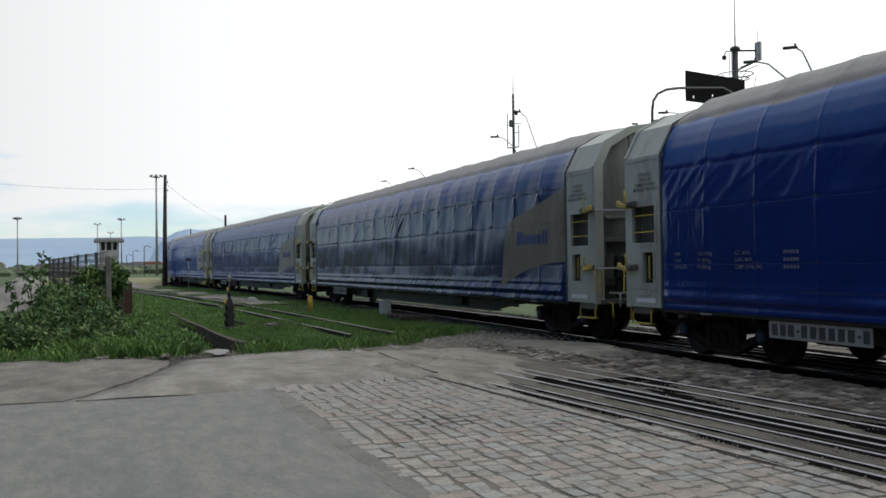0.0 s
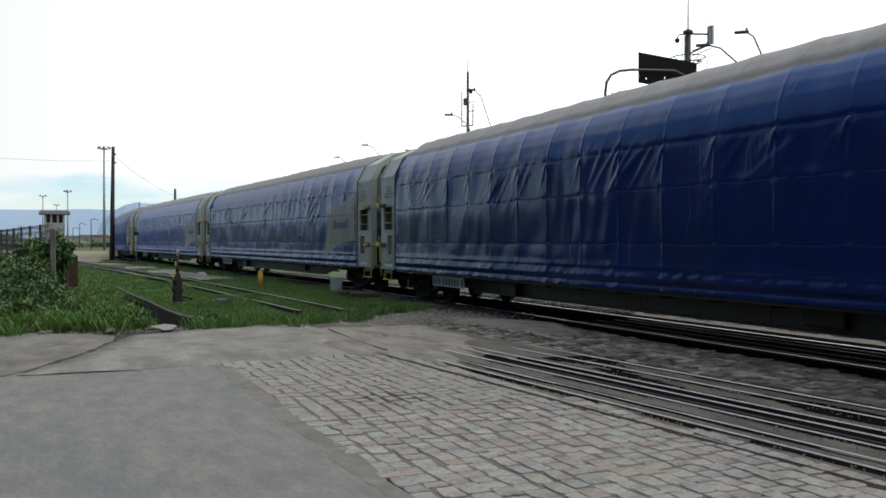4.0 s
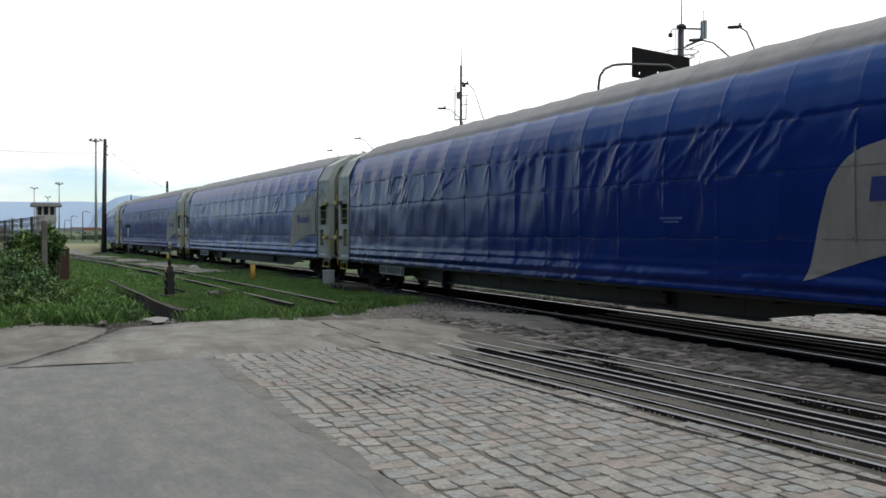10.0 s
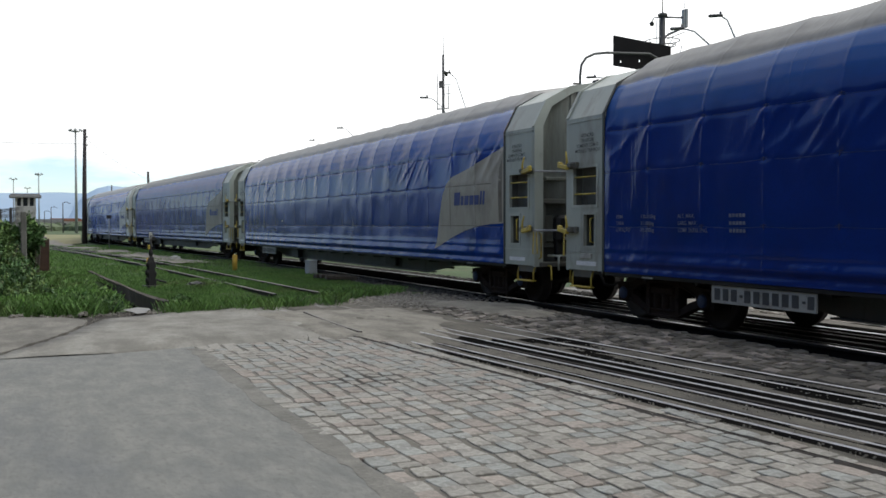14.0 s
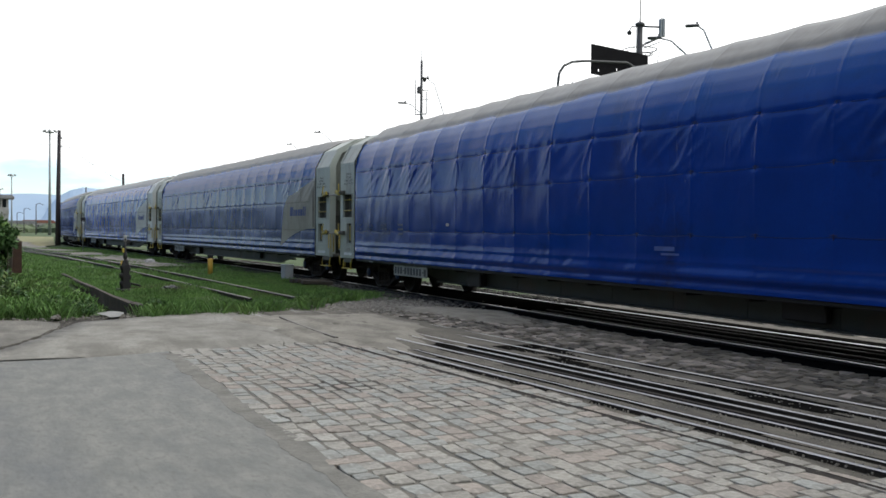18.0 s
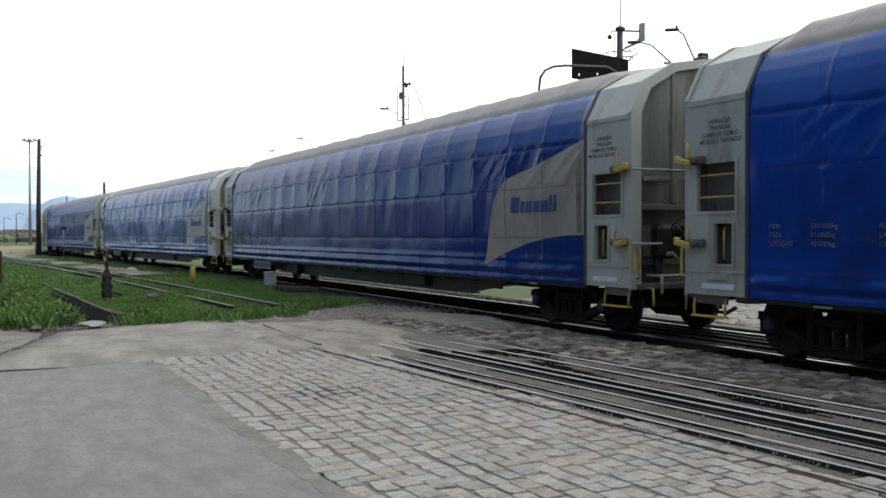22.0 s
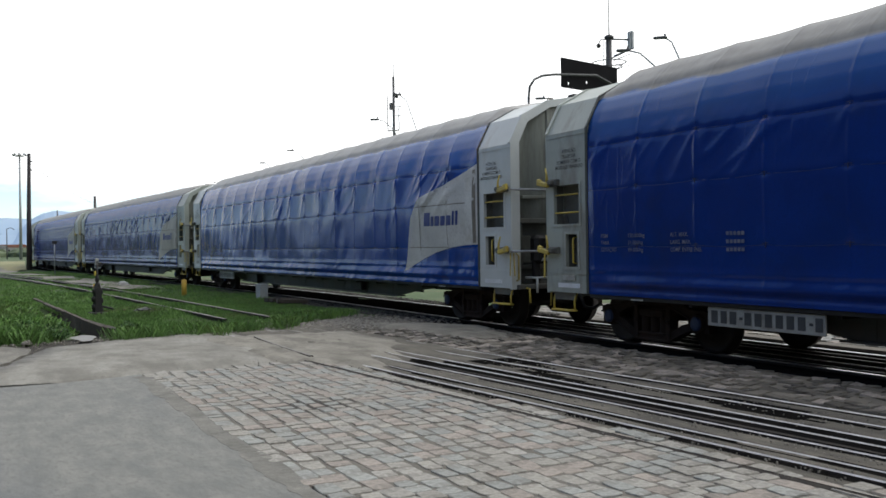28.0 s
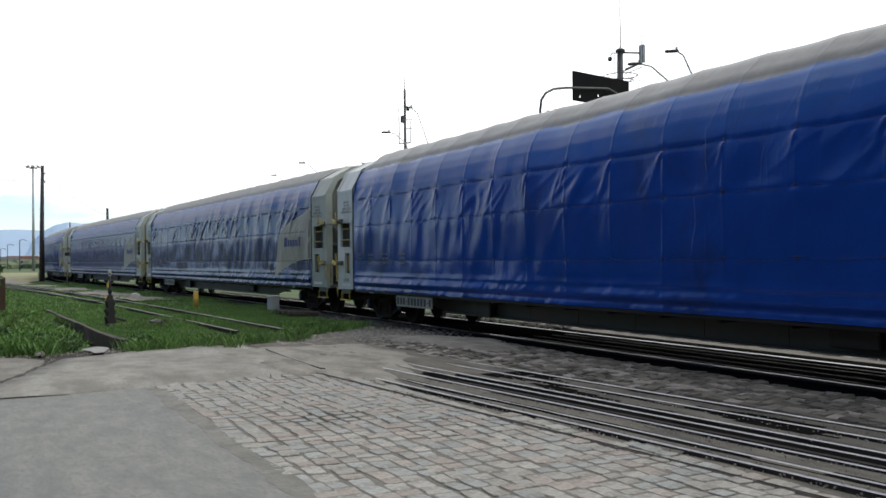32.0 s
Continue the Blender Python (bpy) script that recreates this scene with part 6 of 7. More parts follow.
def fence():
    f = thing("wire_fence", "overgrown wire fence with a weathered concrete end post", "fence")
    a, b = Vector((0.06, 24.6, 0)), Vector((-2.3, 45, 0))
    n = 9
    for i in range(n):
        q = a.lerp(b, i / (n - 1))
        h = 1.86 if i == 0 else 2.0
        w = 0.065 if i == 0 else 0.035
        part("post", Shape().box(q.x - w, q.x + w, q.y - w, q.y + w, -0.1, h, 0, 0.015), M["post_grey"] if i == 0 else M["mast_dark"], f, "weathered concrete end post" if i == 0 else "")
    for z in (0.5, 1.0, 1.5, 1.98):
        part("strand", Shape().tube([a + Vector((0, 0, z)), b + Vector((0, 0, z))], 0.006, 4), M["galv"], f)
    net = Shape()
    ln = (b - a).length
    for k in range(int(ln / 0.16)):
        q = a.lerp(b, k * 0.16 / ln)
        q2 = a.lerp(b, min(1, (k * 0.16 + 0.9) / ln))
        net.tube([q + Vector((0, 0, 0.1)), q2 + Vector((0, 0, 1.98))], 0.0035, 3, caps=False)
        net.tube([q + Vector((0, 0, 1.98)), q2 + Vector((0, 0, 0.1))], 0.0035, 3, caps=False)
    part("wire_mesh", net, M["mast_dark"], f, "dark wire netting")


fence()
rp = thing("steel_post", "rusty dark steel post standing in the grass", "post", m=pose(0.64, 31.2, 0))
part("web", Shape().box(-0.03, 0.03, -0.11, 0.11, -0.1, 1.12, 0, 0.008), M["rust"], rp)
for yy in (-0.11, 0.11):
    part("flange", Shape().box(-0.14, 0.14, yy - 0.015, yy + 0.015, -0.1, 1.12, 0, 0.005), M["rust"], rp)
part("cap_stone", Shape().box(-0.07, 0.09, -0.08, 0.08, 1.12, 1.19, 0, 0.03), M["gravel"], rp)
wp = thing("wooden_post", "dark leaning wooden post overgrown with creeper", "post", m=pose(0.36, 28.6, 0, 0, 3, 0))
part("shaft", Shape().box(-0.09, 0.09, -0.09, 0.09, -0.1, 1.5, 0, 0.02), M["wood"], wp)


def switch_stand():
    s = thing("switch_stand", "black cast switch stand with a small white target", "switch stand", m=pose(2.87, 23.9, 0.02, 0, 0, 20) @ Matrix.Diagonal((0.85, 0.85, 1, 1)))
    part("base", Shape().box(-0.2, 0.2, -0.2, 0.2, -0.05, 0.06, 0, 0.015), M["black"], s)
    col = Shape()
    col.add([(x * k, y * k, z) for z, k in ((0.05, 1.0), (0.34, 0.86), (0.62, 0.8), (0.74, 0.45)) for x, y in ((-0.11, -0.09), (0.11, -0.09), (0.11, 0.09), (-0.11, 0.09))],
            [(4 * j + i, 4 * j + (i + 1) % 4, 4 * j + 4 + (i + 1) % 4, 4 * j + 4 + i) for j in range(3) for i in range(4)] + [(12, 13, 14, 15)])
    part("column", col, M["black"], s)
    for x, z, r in ((-0.09, 0.18, 0.075), (0.1, 0.14, 0.07), (-0.1, 0.37, 0.07), (0.09, 0.33, 0.085), (-0.075, 0.56, 0.07), (0.085, 0.54, 0.075), (0.02, 0.7, 0.07)):
        part("casting", Shape().lathe([(z - r, r * 0.4), (z - r * 0.5, r * 0.95), (z + r * 0.5, r), (z + r, r * 0.5), (z + r * 1.02, 0.0)], 9, 0, "z", (x, 0, 0)), M["black"], s)
    part("spindle", Shape().tube([(0, 0, 0.66), (0, 0, 1.2)], 0.04, 8, 0, 0.026), M["black"], s)
    part("collar", Shape().lathe([(0.78, 0.04), (0.8, 0.06), (0.9, 0.055), (0.92, 0.04)], 10, 0, "z"), M["black"], s)
    part("target", Shape().box(-0.05, 0.05, -0.01, 0.01, 1.19, 1.34, 0, 0.006), M["plate"], s, "white target plate with a dark mark")
    part("target_mark", Shape().box(-0.028, 0.028, -0.016, -0.012, 1.22, 1.27), M["black_ink"], s)
    part("lamp_bracket", Shape().box(-0.09, -0.04, -0.03, 0.03, 0.93, 1.04, 0, 0.01), M["yellow"], s, "small yellow bracket")
    part("side_plate", Shape().box(0.03, 0.15, -0.012, 0.012, 1.14, 1.24, 0, 0.006), M["black"], s, "small black plate")
    part("lever", Shape().tube([(0.1, 0, 0.2), (0.42, -0.1, 0.12)], 0.025, 8), M["black"], s)
    part("throw_rod", Shape().tube([(0, 0, 0.06), (1.6, 0.2, 0.05)], 0.025, 6), M["rust"], s)


switch_stand()
for px, py, h, r in ((6.62, 32.3, 0.5, 0.085), (4.25, 36.2, 0.3, 0.06)):
    p = thing("marker_post", "short faded yellow marker post in the grass", "marker post", "marker posts", m=pose(px, py, 0))
    part("shaft", Shape().tube([(0, 0, -0.05), (0, 0, h)], r, 14), M["orange_post"], p)
    part("cap", Shape().lathe([(h, r), (h + 0.02, r * 0.9), (h + 0.035, 0.0)], 14, 0, "z"), M["orange_post"], p)
x, y, _ = at(5.45, 66)
wpst = thing("marker_post", "thin grey rod with a small black plate beside the track", "marker post", "marker posts", m=pose(x - 1.0, y, 0))
part("shaft", Shape().tube([(0, 0, 0), (0, 0, 2.15)], 0.03, 8), M["galv"], wpst)
part("plate", Shape().box(-0.14, 0.14, -0.035, -0.03, 1.94, 2.16, 0, 0.002), M["black"], wpst, "small black plate")

gb = thing("signal_box", "small weathered grey trackside cabinet", "cabinet", m=pose(8.02, 27.9, 0.02, 0, 0, 14))
part("body", Shape().box(-0.14, 0.14, -0.13, 0.13, 0, 0.42, 0, 0.012), M["white_box"], gb)
part("lid", Shape().box(-0.155, 0.155, -0.145, 0.145, 0.42, 0.455, 0, 0.012), M["white_box"], gb)
part("door", Shape().box(-0.11, 0.11, -0.142, -0.13, 0.04, 0.37, 0, 0.004), M["white_box"], gb)
for i in range(3):
    pk = thing("sleeper_plank", "old dark timber plank lying by the track", "plank", "planks by the track", m=pose(7.95 + 0.04 * i, 25.9 - 0.45 * i, 0.03 + 0.02 * (i % 2), 0, 2, 8 - 7 * i))
    part("plank", Shape().box(-0.42, 0.42, -0.12, 0.12, 0, 0.11, 0, 0.012), M["wood"], pk)

rng = random.Random(9)


def crumpled(name, label, cat, x, y, z, sx, sy, sz, material, seed):
    s = Shape()
    n, m = 10, 14
    vs = []
    for i in range(n + 1):
        for j in range(m):
            t, p = math.pi * i / n, 2 * math.pi * j / m
            v = Vector((math.sin(t) * math.cos(p), math.sin(t) * math.sin(p), math.cos(t)))
            k = 1 + 0.5 * noise.noise(v * 2.2 + Vector((seed, 0, 0)))
            vs.append((v.x * sx * k, v.y * sy * k, max(-0.2, v.z) * sz * k))
    s.add(vs, [(i * m + j, i * m + (j + 1) % m, (i + 1) * m + (j + 1) % m, (i + 1) * m + j) for i in range(n) for j in range(m)])
    thing(name, label, cat, m=pose(x, y, z), shape=s, material=material)


crumpled("plastic_bag", "crumpled black plastic bag in the grass", "litter", 3.9, 23.7, 0.06, 0.24, 0.13, 0.09, M["bag"], 1.0)
crumpled("plastic_sheet", "scrap of white plastic sheet in the grass", "litter", 6.15, 42.6, 0.06, 0.22, 0.1, 0.13, M["paper"], 4.0)
for k in range(16):
    crumpled("stone", "pale loose stone on the ground", "stone", rng.choice((rng.uniform(-1.2, 1.3), rng.uniform(2.6, 8.0))), rng.uniform(17.0, 18.6), 0.02, rng.uniform(0.04, 0.09), rng.uniform(0.04, 0.08), rng.uniform(0.03, 0.06), M["gravel"], 10 + k)


# ---- drain, puddle, gravel, rubble ----
def drain():
    d = thing("drain_kerb", "low broken concrete kerb along a ditch", "kerb")
    pts = [(2.66, 18.0), (2.46, 19.4), (2.32, 21.5), (2.22, 24.4), (2.14, 26.4), (2.05, 29.0), (1.98, 32.0)]
    for (x0, y0), (x1, y1) in zip(pts, pts[1:]):
        a, b = Vector((x0, y0, 0)), Vector((x1, y1, 0))
        dd = (b - a).normalized()
        nr = Vector((dd.y, -dd.x, 0)) * 0.05
        z = 0.09
        vs = [a - nr, b - nr, b + nr, a + nr]
        s = Shape().add([(v.x, v.y, -0.35) for v in vs] + [(v.x + rng.uniform(-0.015, 0.015), v.y, z + rng.uniform(-0.02, 0.02)) for v in vs],
                        [(3, 2, 1, 0), (4, 5, 6, 7), (0, 1, 5, 4), (1, 2, 6, 5), (2, 3, 7, 6), (3, 0, 4, 7)])
        part("kerb_stone", s, M["kerb"], d)
    s = Shape()
    # ditch floor strip: the hollow's shade is in its near-black colour
    ribbon(s, [(x - 0.26, y) for x, y in pts[1:-1]], 0.2, -0.21)
    thing("ditch", "dark wet soil along the kerb, blackened for shade in the ditch", "ditch", kind="structure", shape=s, material=M["grime_shade"])
    s = Shape()
    n = 26
    s.add([(1.90 + 0.2 * math.cos(a) * (1 + 0.3 * math.sin(3 * a)), 17.7 + 0.6 * math.sin(a) * (1 + 0.2 * math.sin(2 * a)), 0.02) for a in (2 * math.pi * k / n for k in range(n))], [tuple(range(n))])
    thing("puddle", "shallow puddle at the ditch's mouth", "puddle", kind="structure", shape=s, material=M["puddle"])


drain()


def pebbles(name, label, count, pick, size, material, seed):
    r = random.Random(seed)
    s = Shape()
    for _ in range(count):
        x, y = pick(r)
        a, k = r.uniform(0, 6.28), size * r.uniform(0.5, 1.5)
        vs = [(x + k * math.cos(a + q) * r.uniform(0.7, 1.1), y + k * math.sin(a + q) * r.uniform(0.7, 1.1), -0.01) for q in (0, 1.57, 3.14, 4.71)]
        top = (x, y, k * r.uniform(0.3, 0.6))
        mid = [(vx * 0.8 + x * 0.2, vy * 0.8 + y * 0.2, k * 0.28) for vx, vy, _ in vs]
        o = len(s.v)
        s.add(vs + mid + [top], [(0, 1, 5, 4), (1, 2, 6, 5), (2, 3, 7, 6), (3, 0, 4, 7), (4, 5, 8), (5, 6, 8), (6, 7, 8), (7, 4, 8)])
    return thing(name, label, "gravel", kind="stuff", shape=s, material=material)


pebbles("gravel", "loose grey gravel spilled beside the track", 3600, lambda r: (r.gauss(7.0, 0.75), r.gauss(18.2, 0.9)), 0.035, M["gravel"], 3)
pebbles("gravel", "loose pale grit between the crossing rails", 1100, lambda r: (lambda y: (5.64 - 0.083 * y + r.choice((-0.1, 0.08, 0.45, 0.55, 1.28, 1.55, 1.85)) + r.gauss(0, 0.035), y))(3.5 + 9.5 * r.random() ** 1.3), 0.009, M["gravel"], 5)
pebbles("gravel", "scattered grit along the grass edge", 900, lambda r: (r.uniform(-3, 6.5), 17.5 + r.gauss(0, 0.3)), 0.022, M["gravel"], 6)
pebbles("gravel", "ballast stones beside the main track", 5200, lambda r: (lambda p, o: (p[0] + o, p[1]))(on_line(r.uniform(17.5, 46)), r.choice((-1, 1)) * r.uniform(0.9, 1.75)), 0.035, M["ballast_stone"], 7)
pebbles("gravel", "fine grit and chips scattered on the concrete", 2600, lambda r: (r.uniform(-3.5, 5.5), 12.3 + 5.2 * r.random() ** 0.6), 0.009, M["gravel"], 16)
pebbles("rubble_heap", "grey heap of broken concrete rubble", 900, lambda r: (r.gauss(-3.1, 0.8), r.gauss(40.5, 1.0)), 0.17, M["rubble"], 8)
mound = Shape()
n = 20
vs = []
for i in range(7):
    for j in range(n):
        a = 2 * math.pi * j / n
        k = 1 - i / 6
        vs.append((-3.0 + 1.9 * k * math.cos(a), 41 + 1.7 * k * math.sin(a), 1.25 * (1 - k ** 1.5) + 0.12 * noise.noise(Vector((j, i, 0)) * 0.7)))
mound.add(vs, [(i * n + j, i * n + (j + 1) % n, (i + 1) * n + (j + 1) % n, (i + 1) * n + j) for i in range(6) for j in range(n)])
thing("rubble_mound", "pale mound of dumped rubble and sand", "rubble", shape=mound, material=M["rubble"])


def dirt_cover():
    """Packed dirt that hides the old rails beyond the crossing."""
    s = Shape()
    n, m = 56, 44
    vs = []
    for i in range(n + 1):
        for j in range(m + 1):
            u, v = i / n, j / m
            x, y = 3.2 + 4.0 * u - 0.06 * v * 5, 10.0 + 8.2 * v
            start = 10.4 + 1.5 * max(0.0, x - 4.85) + 2.2 * max(0.0, 4.7 - x) + 0.9 * noise.noise(Vector((x * 1.4, y * 0.5, 2.0))) + 0.5 * noise.noise(Vector((x * 4.0, y * 0.8, 5.0)))
            rim = min(1, min(u, 1 - u) * 5) * min(1, max(0.0, (y - start) / 1.5)) * min(1, (1 - v) * 4)
            vs.append((x, y, -0.075 + 0.105 * rim + 0.012 * noise.noise(Vector((x * 1.3, y * 1.3, 0))) + 0.008 * noise.noise(Vector((x * 4, y * 4, 1)))))
    s.add(vs, [(i * (m + 1) + j, (i + 1) * (m + 1) + j, (i + 1) * (m + 1) + j + 1, i * (m + 1) + j + 1) for i in range(n) for j in range(m)], smooth=True)
    thing("dirt", "packed grey-brown dirt over the old rails", "dirt", kind="structure", shape=s, material=M["dust"])


dirt_cover()


def worn_hump():
    """A dusty concrete hump where the setts between the tracks run out."""
    s = Shape()
    n, m = 40, 26
    for i in range(n + 1):
        for j in range(m + 1):
            u, v = i / n, j / m
            x, y = 6.9 + 2.0 * v, 13.2 + 5.0 * u
            a = math.hypot((u - 0.52) / 0.5, (v - 0.5 - 0.12 * math.sin(u * 5)) / 0.5) + 0.25 * noise.noise(Vector((x * 1.1, y * 1.1, 4)))
            s.v.append((x, y, -0.05 + 0.10 * min(1.0, max(0.0, (1.0 - a) * 2.2)) + 0.012 * noise.noise(Vector((x * 3, y * 3, 1)))))
    s.f = [(i * (m + 1) + j, (i + 1) * (m + 1) + j, (i + 1) * (m + 1) + j + 1, i * (m + 1) + j + 1) for i in range(n) for j in range(m)]
    s.k, s.smooth = [0] * len(s.f), [True] * len(s.f)
    thing("pavement", "worn pale concrete hump between the tracks", "pavement", kind="structure", shape=s, material=M["dust"])


worn_hump()


# ---- plants ----
def quads(name, corners, material, label, category, kind="stuff", parent=None):
    """A mesh of many loose four-cornered pieces from an array of (count, 4, 3)."""
    k = len(corners)
    me = bpy.data.meshes.new(name)
    me.vertices.add(k * 4)
    me.vertices.foreach_set("co", corners.reshape(-1).astype(np.float32))
    me.loops.add(k * 4)
    me.loops.foreach_set("vertex_index", np.arange(k * 4, dtype=np.int32))
    me.polygons.add(k)
    me.polygons.foreach_set("loop_start", np.arange(0, k * 4, 4, dtype=np.int32))
    me.materials.append(material)
    me.update(calc_edges=True)
    ob = new(name, me)
    if parent is not None:
        ob.parent = parent
        if label:
            ob["label"] = label
        return ob
    return tagged(ob, label, category, "", kind)


def blades(rg, x, y, h, w, lean):
    k = len(x)
    a = rg.uniform(0, 2 * np.pi, k)
    dx, dy = np.cos(a) * w, np.sin(a) * w
    b = rg.uniform(0, 2 * np.pi, k)
    lx, ly = np.cos(b) * lean * h, np.sin(b) * lean * h
    z = np.full(k, -0.04)
    return np.stack([np.stack([x - dx, y - dy, z], -1), np.stack([x + dx, y + dy, z], -1),
                     np.stack([x + dx * 0.5 + lx, y + dy * 0.5 + ly, h], -1), np.stack([x - dx * 0.2 + lx * 1.1, y - dy * 0.2 + ly * 1.1, h * 0.94], -1)], 1)


def grass_area():
    rg = np.random.default_rng(12)
    x = np.concatenate([rg.uniform(-2.5, 8.2, 230000), rg.uniform(-2, 9, 90000)])
    y = np.concatenate([rg.uniform(17.3, 30, 230000), 30 + 45 * rg.random(90000) ** 1.4])
    patch = np.sin(x * 1.7 + 0.6 * y) * np.sin(y * 0.9 - 0.4 * x) + 0.5 * np.sin(x * 4.1) * np.sin(y * 3.3)
    edge = 17.55 + 0.25 * np.sin(x * 2.3) + np.clip(x - 5.2, 0, 3) * 1.0
    keep = (y > edge) & (rg.random(len(x)) < np.clip(0.75 + 0.5 * patch, 0.25, 1.0) * np.clip((y - edge) / 1.4 + 0.3 + 0.4 * np.sin(x * 5.3) * np.sin(y * 4.1 + x), 0.05, 1.0))
    main = np.interp(y, _ly, _lx)
    keep &= (x < main - 1.35 + rg.uniform(0, 0.3, len(x)))
    sx = np.interp(y, [b for _, b in SIDING], [a for a, _ in SIDING])
    keep &= (np.abs(np.abs(x - sx) - 0.5) > 0.1)
    keep &= ~((np.abs(x - np.interp(y, [a for a, _ in DITCH], [b for _, b in DITCH])) < np.interp(y, [18, 22, 27], [0.36, 0.28, 0.15])) & (y < 28) & (y > 17.8))
    keep &= ~((np.hypot((x - 1.90) / 0.36, (y - 17.7) / 0.95) < 1))
    x, y = x[keep], y[keep]
    h = rg.uniform(0.025, 0.075, len(x)) * np.clip(1 + 0.9 * np.sin(x * 0.9 + 1) * np.sin(y * 0.7), 0.5, 1.9) * np.where(x < 1.7, 1.7, 1.0)
    quads("grass", blades(rg, x, y, h, 0.0042 + 0.0006 * np.maximum(0, y - 20), 0.8), M["grass_blade"], "short green grass beside the tracks", "grass")
    # coarse tufts along the edge of the concrete
    cx = np.concatenate([rg.uniform(-5, 2.6, 60), rg.uniform(2.6, 7.2, 40)])
    cy = 17.6 + rg.normal(0, 0.25, 100) + np.clip(cx - 5.2, 0, 3)
    cx = np.where(np.abs(cx - 1.85) < 0.5, cx - 1.2, cx)
    x = np.repeat(cx, 60) + rg.normal(0, 0.09, 6000)
    y = np.repeat(cy, 60) + rg.normal(0, 0.09, 6000)
    quads("grass_tufts", blades(rg, x, y, rg.uniform(0.05, 0.22, 6000), 0.007, 0.7), M["grass_blade"], "coarse tufts of grass along the concrete's edge", "grass")


    # taller rank grass between the fence and the ditch
    cx, cy = rg.uniform(-0.6, 1.75, 260), 17.75 + 9 * rg.random(260) ** 1.3
    ok = cx < np.interp(cy, [17.7, 19.4, 21.5, 24.4, 28.2], [1.2, 1.5, 1.4, 1.3, 1.0])
    cx, cy = cx[ok], cy[ok]
    k = len(cx) * 90
    x, y = np.repeat(cx, 90) + rg.normal(0, 0.11, k), np.repeat(cy, 90) + rg.normal(0, 0.14, k)
    hh = np.repeat(rg.uniform(0.10, 0.30, len(cx)), 90) * rg.uniform(0.4, 1.1, k)
    quads("tall_grass", blades(rg, x, y, hh, 0.006, 0.75), M["grass_blade"], "rank green grass and weeds beside the ditch", "grass")


grass_area()


def leaves(rg, n, centre, radii, size, lift=0.0):
    """Small leaves spread through an uneven clump, denser towards its skin."""
    v = rg.normal(0, 1, (n, 3))
    v /= np.linalg.norm(v, axis=1)[:, None]
    lump = 1 + 0.28 * np.sin(v[:, 0] * 5 + centre[0] * 3) * np.sin(v[:, 1] * 4 + 1) + 0.2 * np.sin(v[:, 2] * 9 + v[:, 0] * 7)
    r = rg.random(n) ** 0.55 * lump * rg.uniform(0.82, 1.16, n)
    c = np.array(centre) + v * r[:, None] * np.array(radii)
    c[:, 2] = np.maximum(c[:, 2], 0.02 + rg.random(n) * 0.1)
    a = rg.normal(0, 1, (n, 3))
    a /= np.linalg.norm(a, axis=1)[:, None]
    b = np.cross(a, rg.normal(0, 1, (n, 3)))
    b /= np.linalg.norm(b, axis=1)[:, None]
    s = (size * rg.uniform(0.55, 1.5, n))[:, None]
    return np.stack([c - a * s, c + b * s * 0.5, c + a * s, c - b * s * 0.5], 1)


def bush(label, clumps, size, seed, stems=6):
    rg = np.random.default_rng(seed)
    r = random.Random(seed)
    c0 = clumps[0][1]
    b = thing("bush", label, "bush", "bushes by the fence", m=pose(c0[0], c0[1], 0))
    off = np.array([c0[0], c0[1], 0])
    st = Shape()
    for _, c, rad in clumps:
        for k in range(stems):
            p = Vector((c[0] - off[0], c[1] - off[1], 0))
            t = p + Vector((r.uniform(-0.6, 0.6) * rad[0], r.uniform(-0.6, 0.6) * rad[1], c[2] + rad[2] * r.uniform(0.3, 0.85)))
            st.tube([p + Vector((r.uniform(-0.1, 0.1), r.uniform(-0.1, 0.1), -0.05)), p.lerp(t, 0.5) + Vector((r.uniform(-0.1, 0.1), r.uniform(-0.1, 0.1), 0)), t], 0.02, 5, 0, 0.006)
    part("stem", st, M["stem"], b)["kind"] = "stuff"
    every = np.concatenate([leaves(rg, n, c, rad, size) for n, c, rad in clumps]) - off
    tone = np.sin(every[:, 0, 0] * 4.1 + seed) * np.sin(every[:, 0, 1] * 2.3) + 0.8 * np.sin(every[:, 0, 2] * 9.0 + every[:, 0, 0] * 6) + rg.normal(0, 0.7, len(every))
    quads("foliage", every[tone < 0.7], M["leaf"], "", "", parent=b)
    quads("foliage", every[tone >= 0.7], M["leaf_light"], "lighter yellow-green leaves", "", parent=b)


bush("dense dark creeper climbing over a fence end", [(3600, (0.22, 25.6, 1.3), (0.3, 0.5, 0.42)), (2000, (0.1, 25.9, 0.8), (0.25, 0.5, 0.6)), (2400, (-0.35, 25.6, 1.2), (0.4, 0.6, 0.4))], 0.055, 1)
bush("leafy roadside bush with mixed dark leaves", [(3600, (-0.85, 21.6, 0.3), (0.62, 1.4, 0.4)), (2000, (-0.4, 19.6, 0.18), (0.5, 0.7, 0.3)), (2600, (-0.66, 24.0, 0.5), (0.42, 0.8, 0.55)), (900, (-0.2, 22.6, 0.2), (0.35, 0.7, 0.3))], 0.046, 2)
bush("low tangled roadside bush", [(3600, (-1.9, 20.6, 0.25), (0.9, 1.5, 0.42)), (2000, (-1.5, 19.1, 0.2), (0.7, 0.6, 0.36)), (2000, (-1.4, 22.8, 0.3), (0.7, 1.0, 0.38))], 0.048, 3)
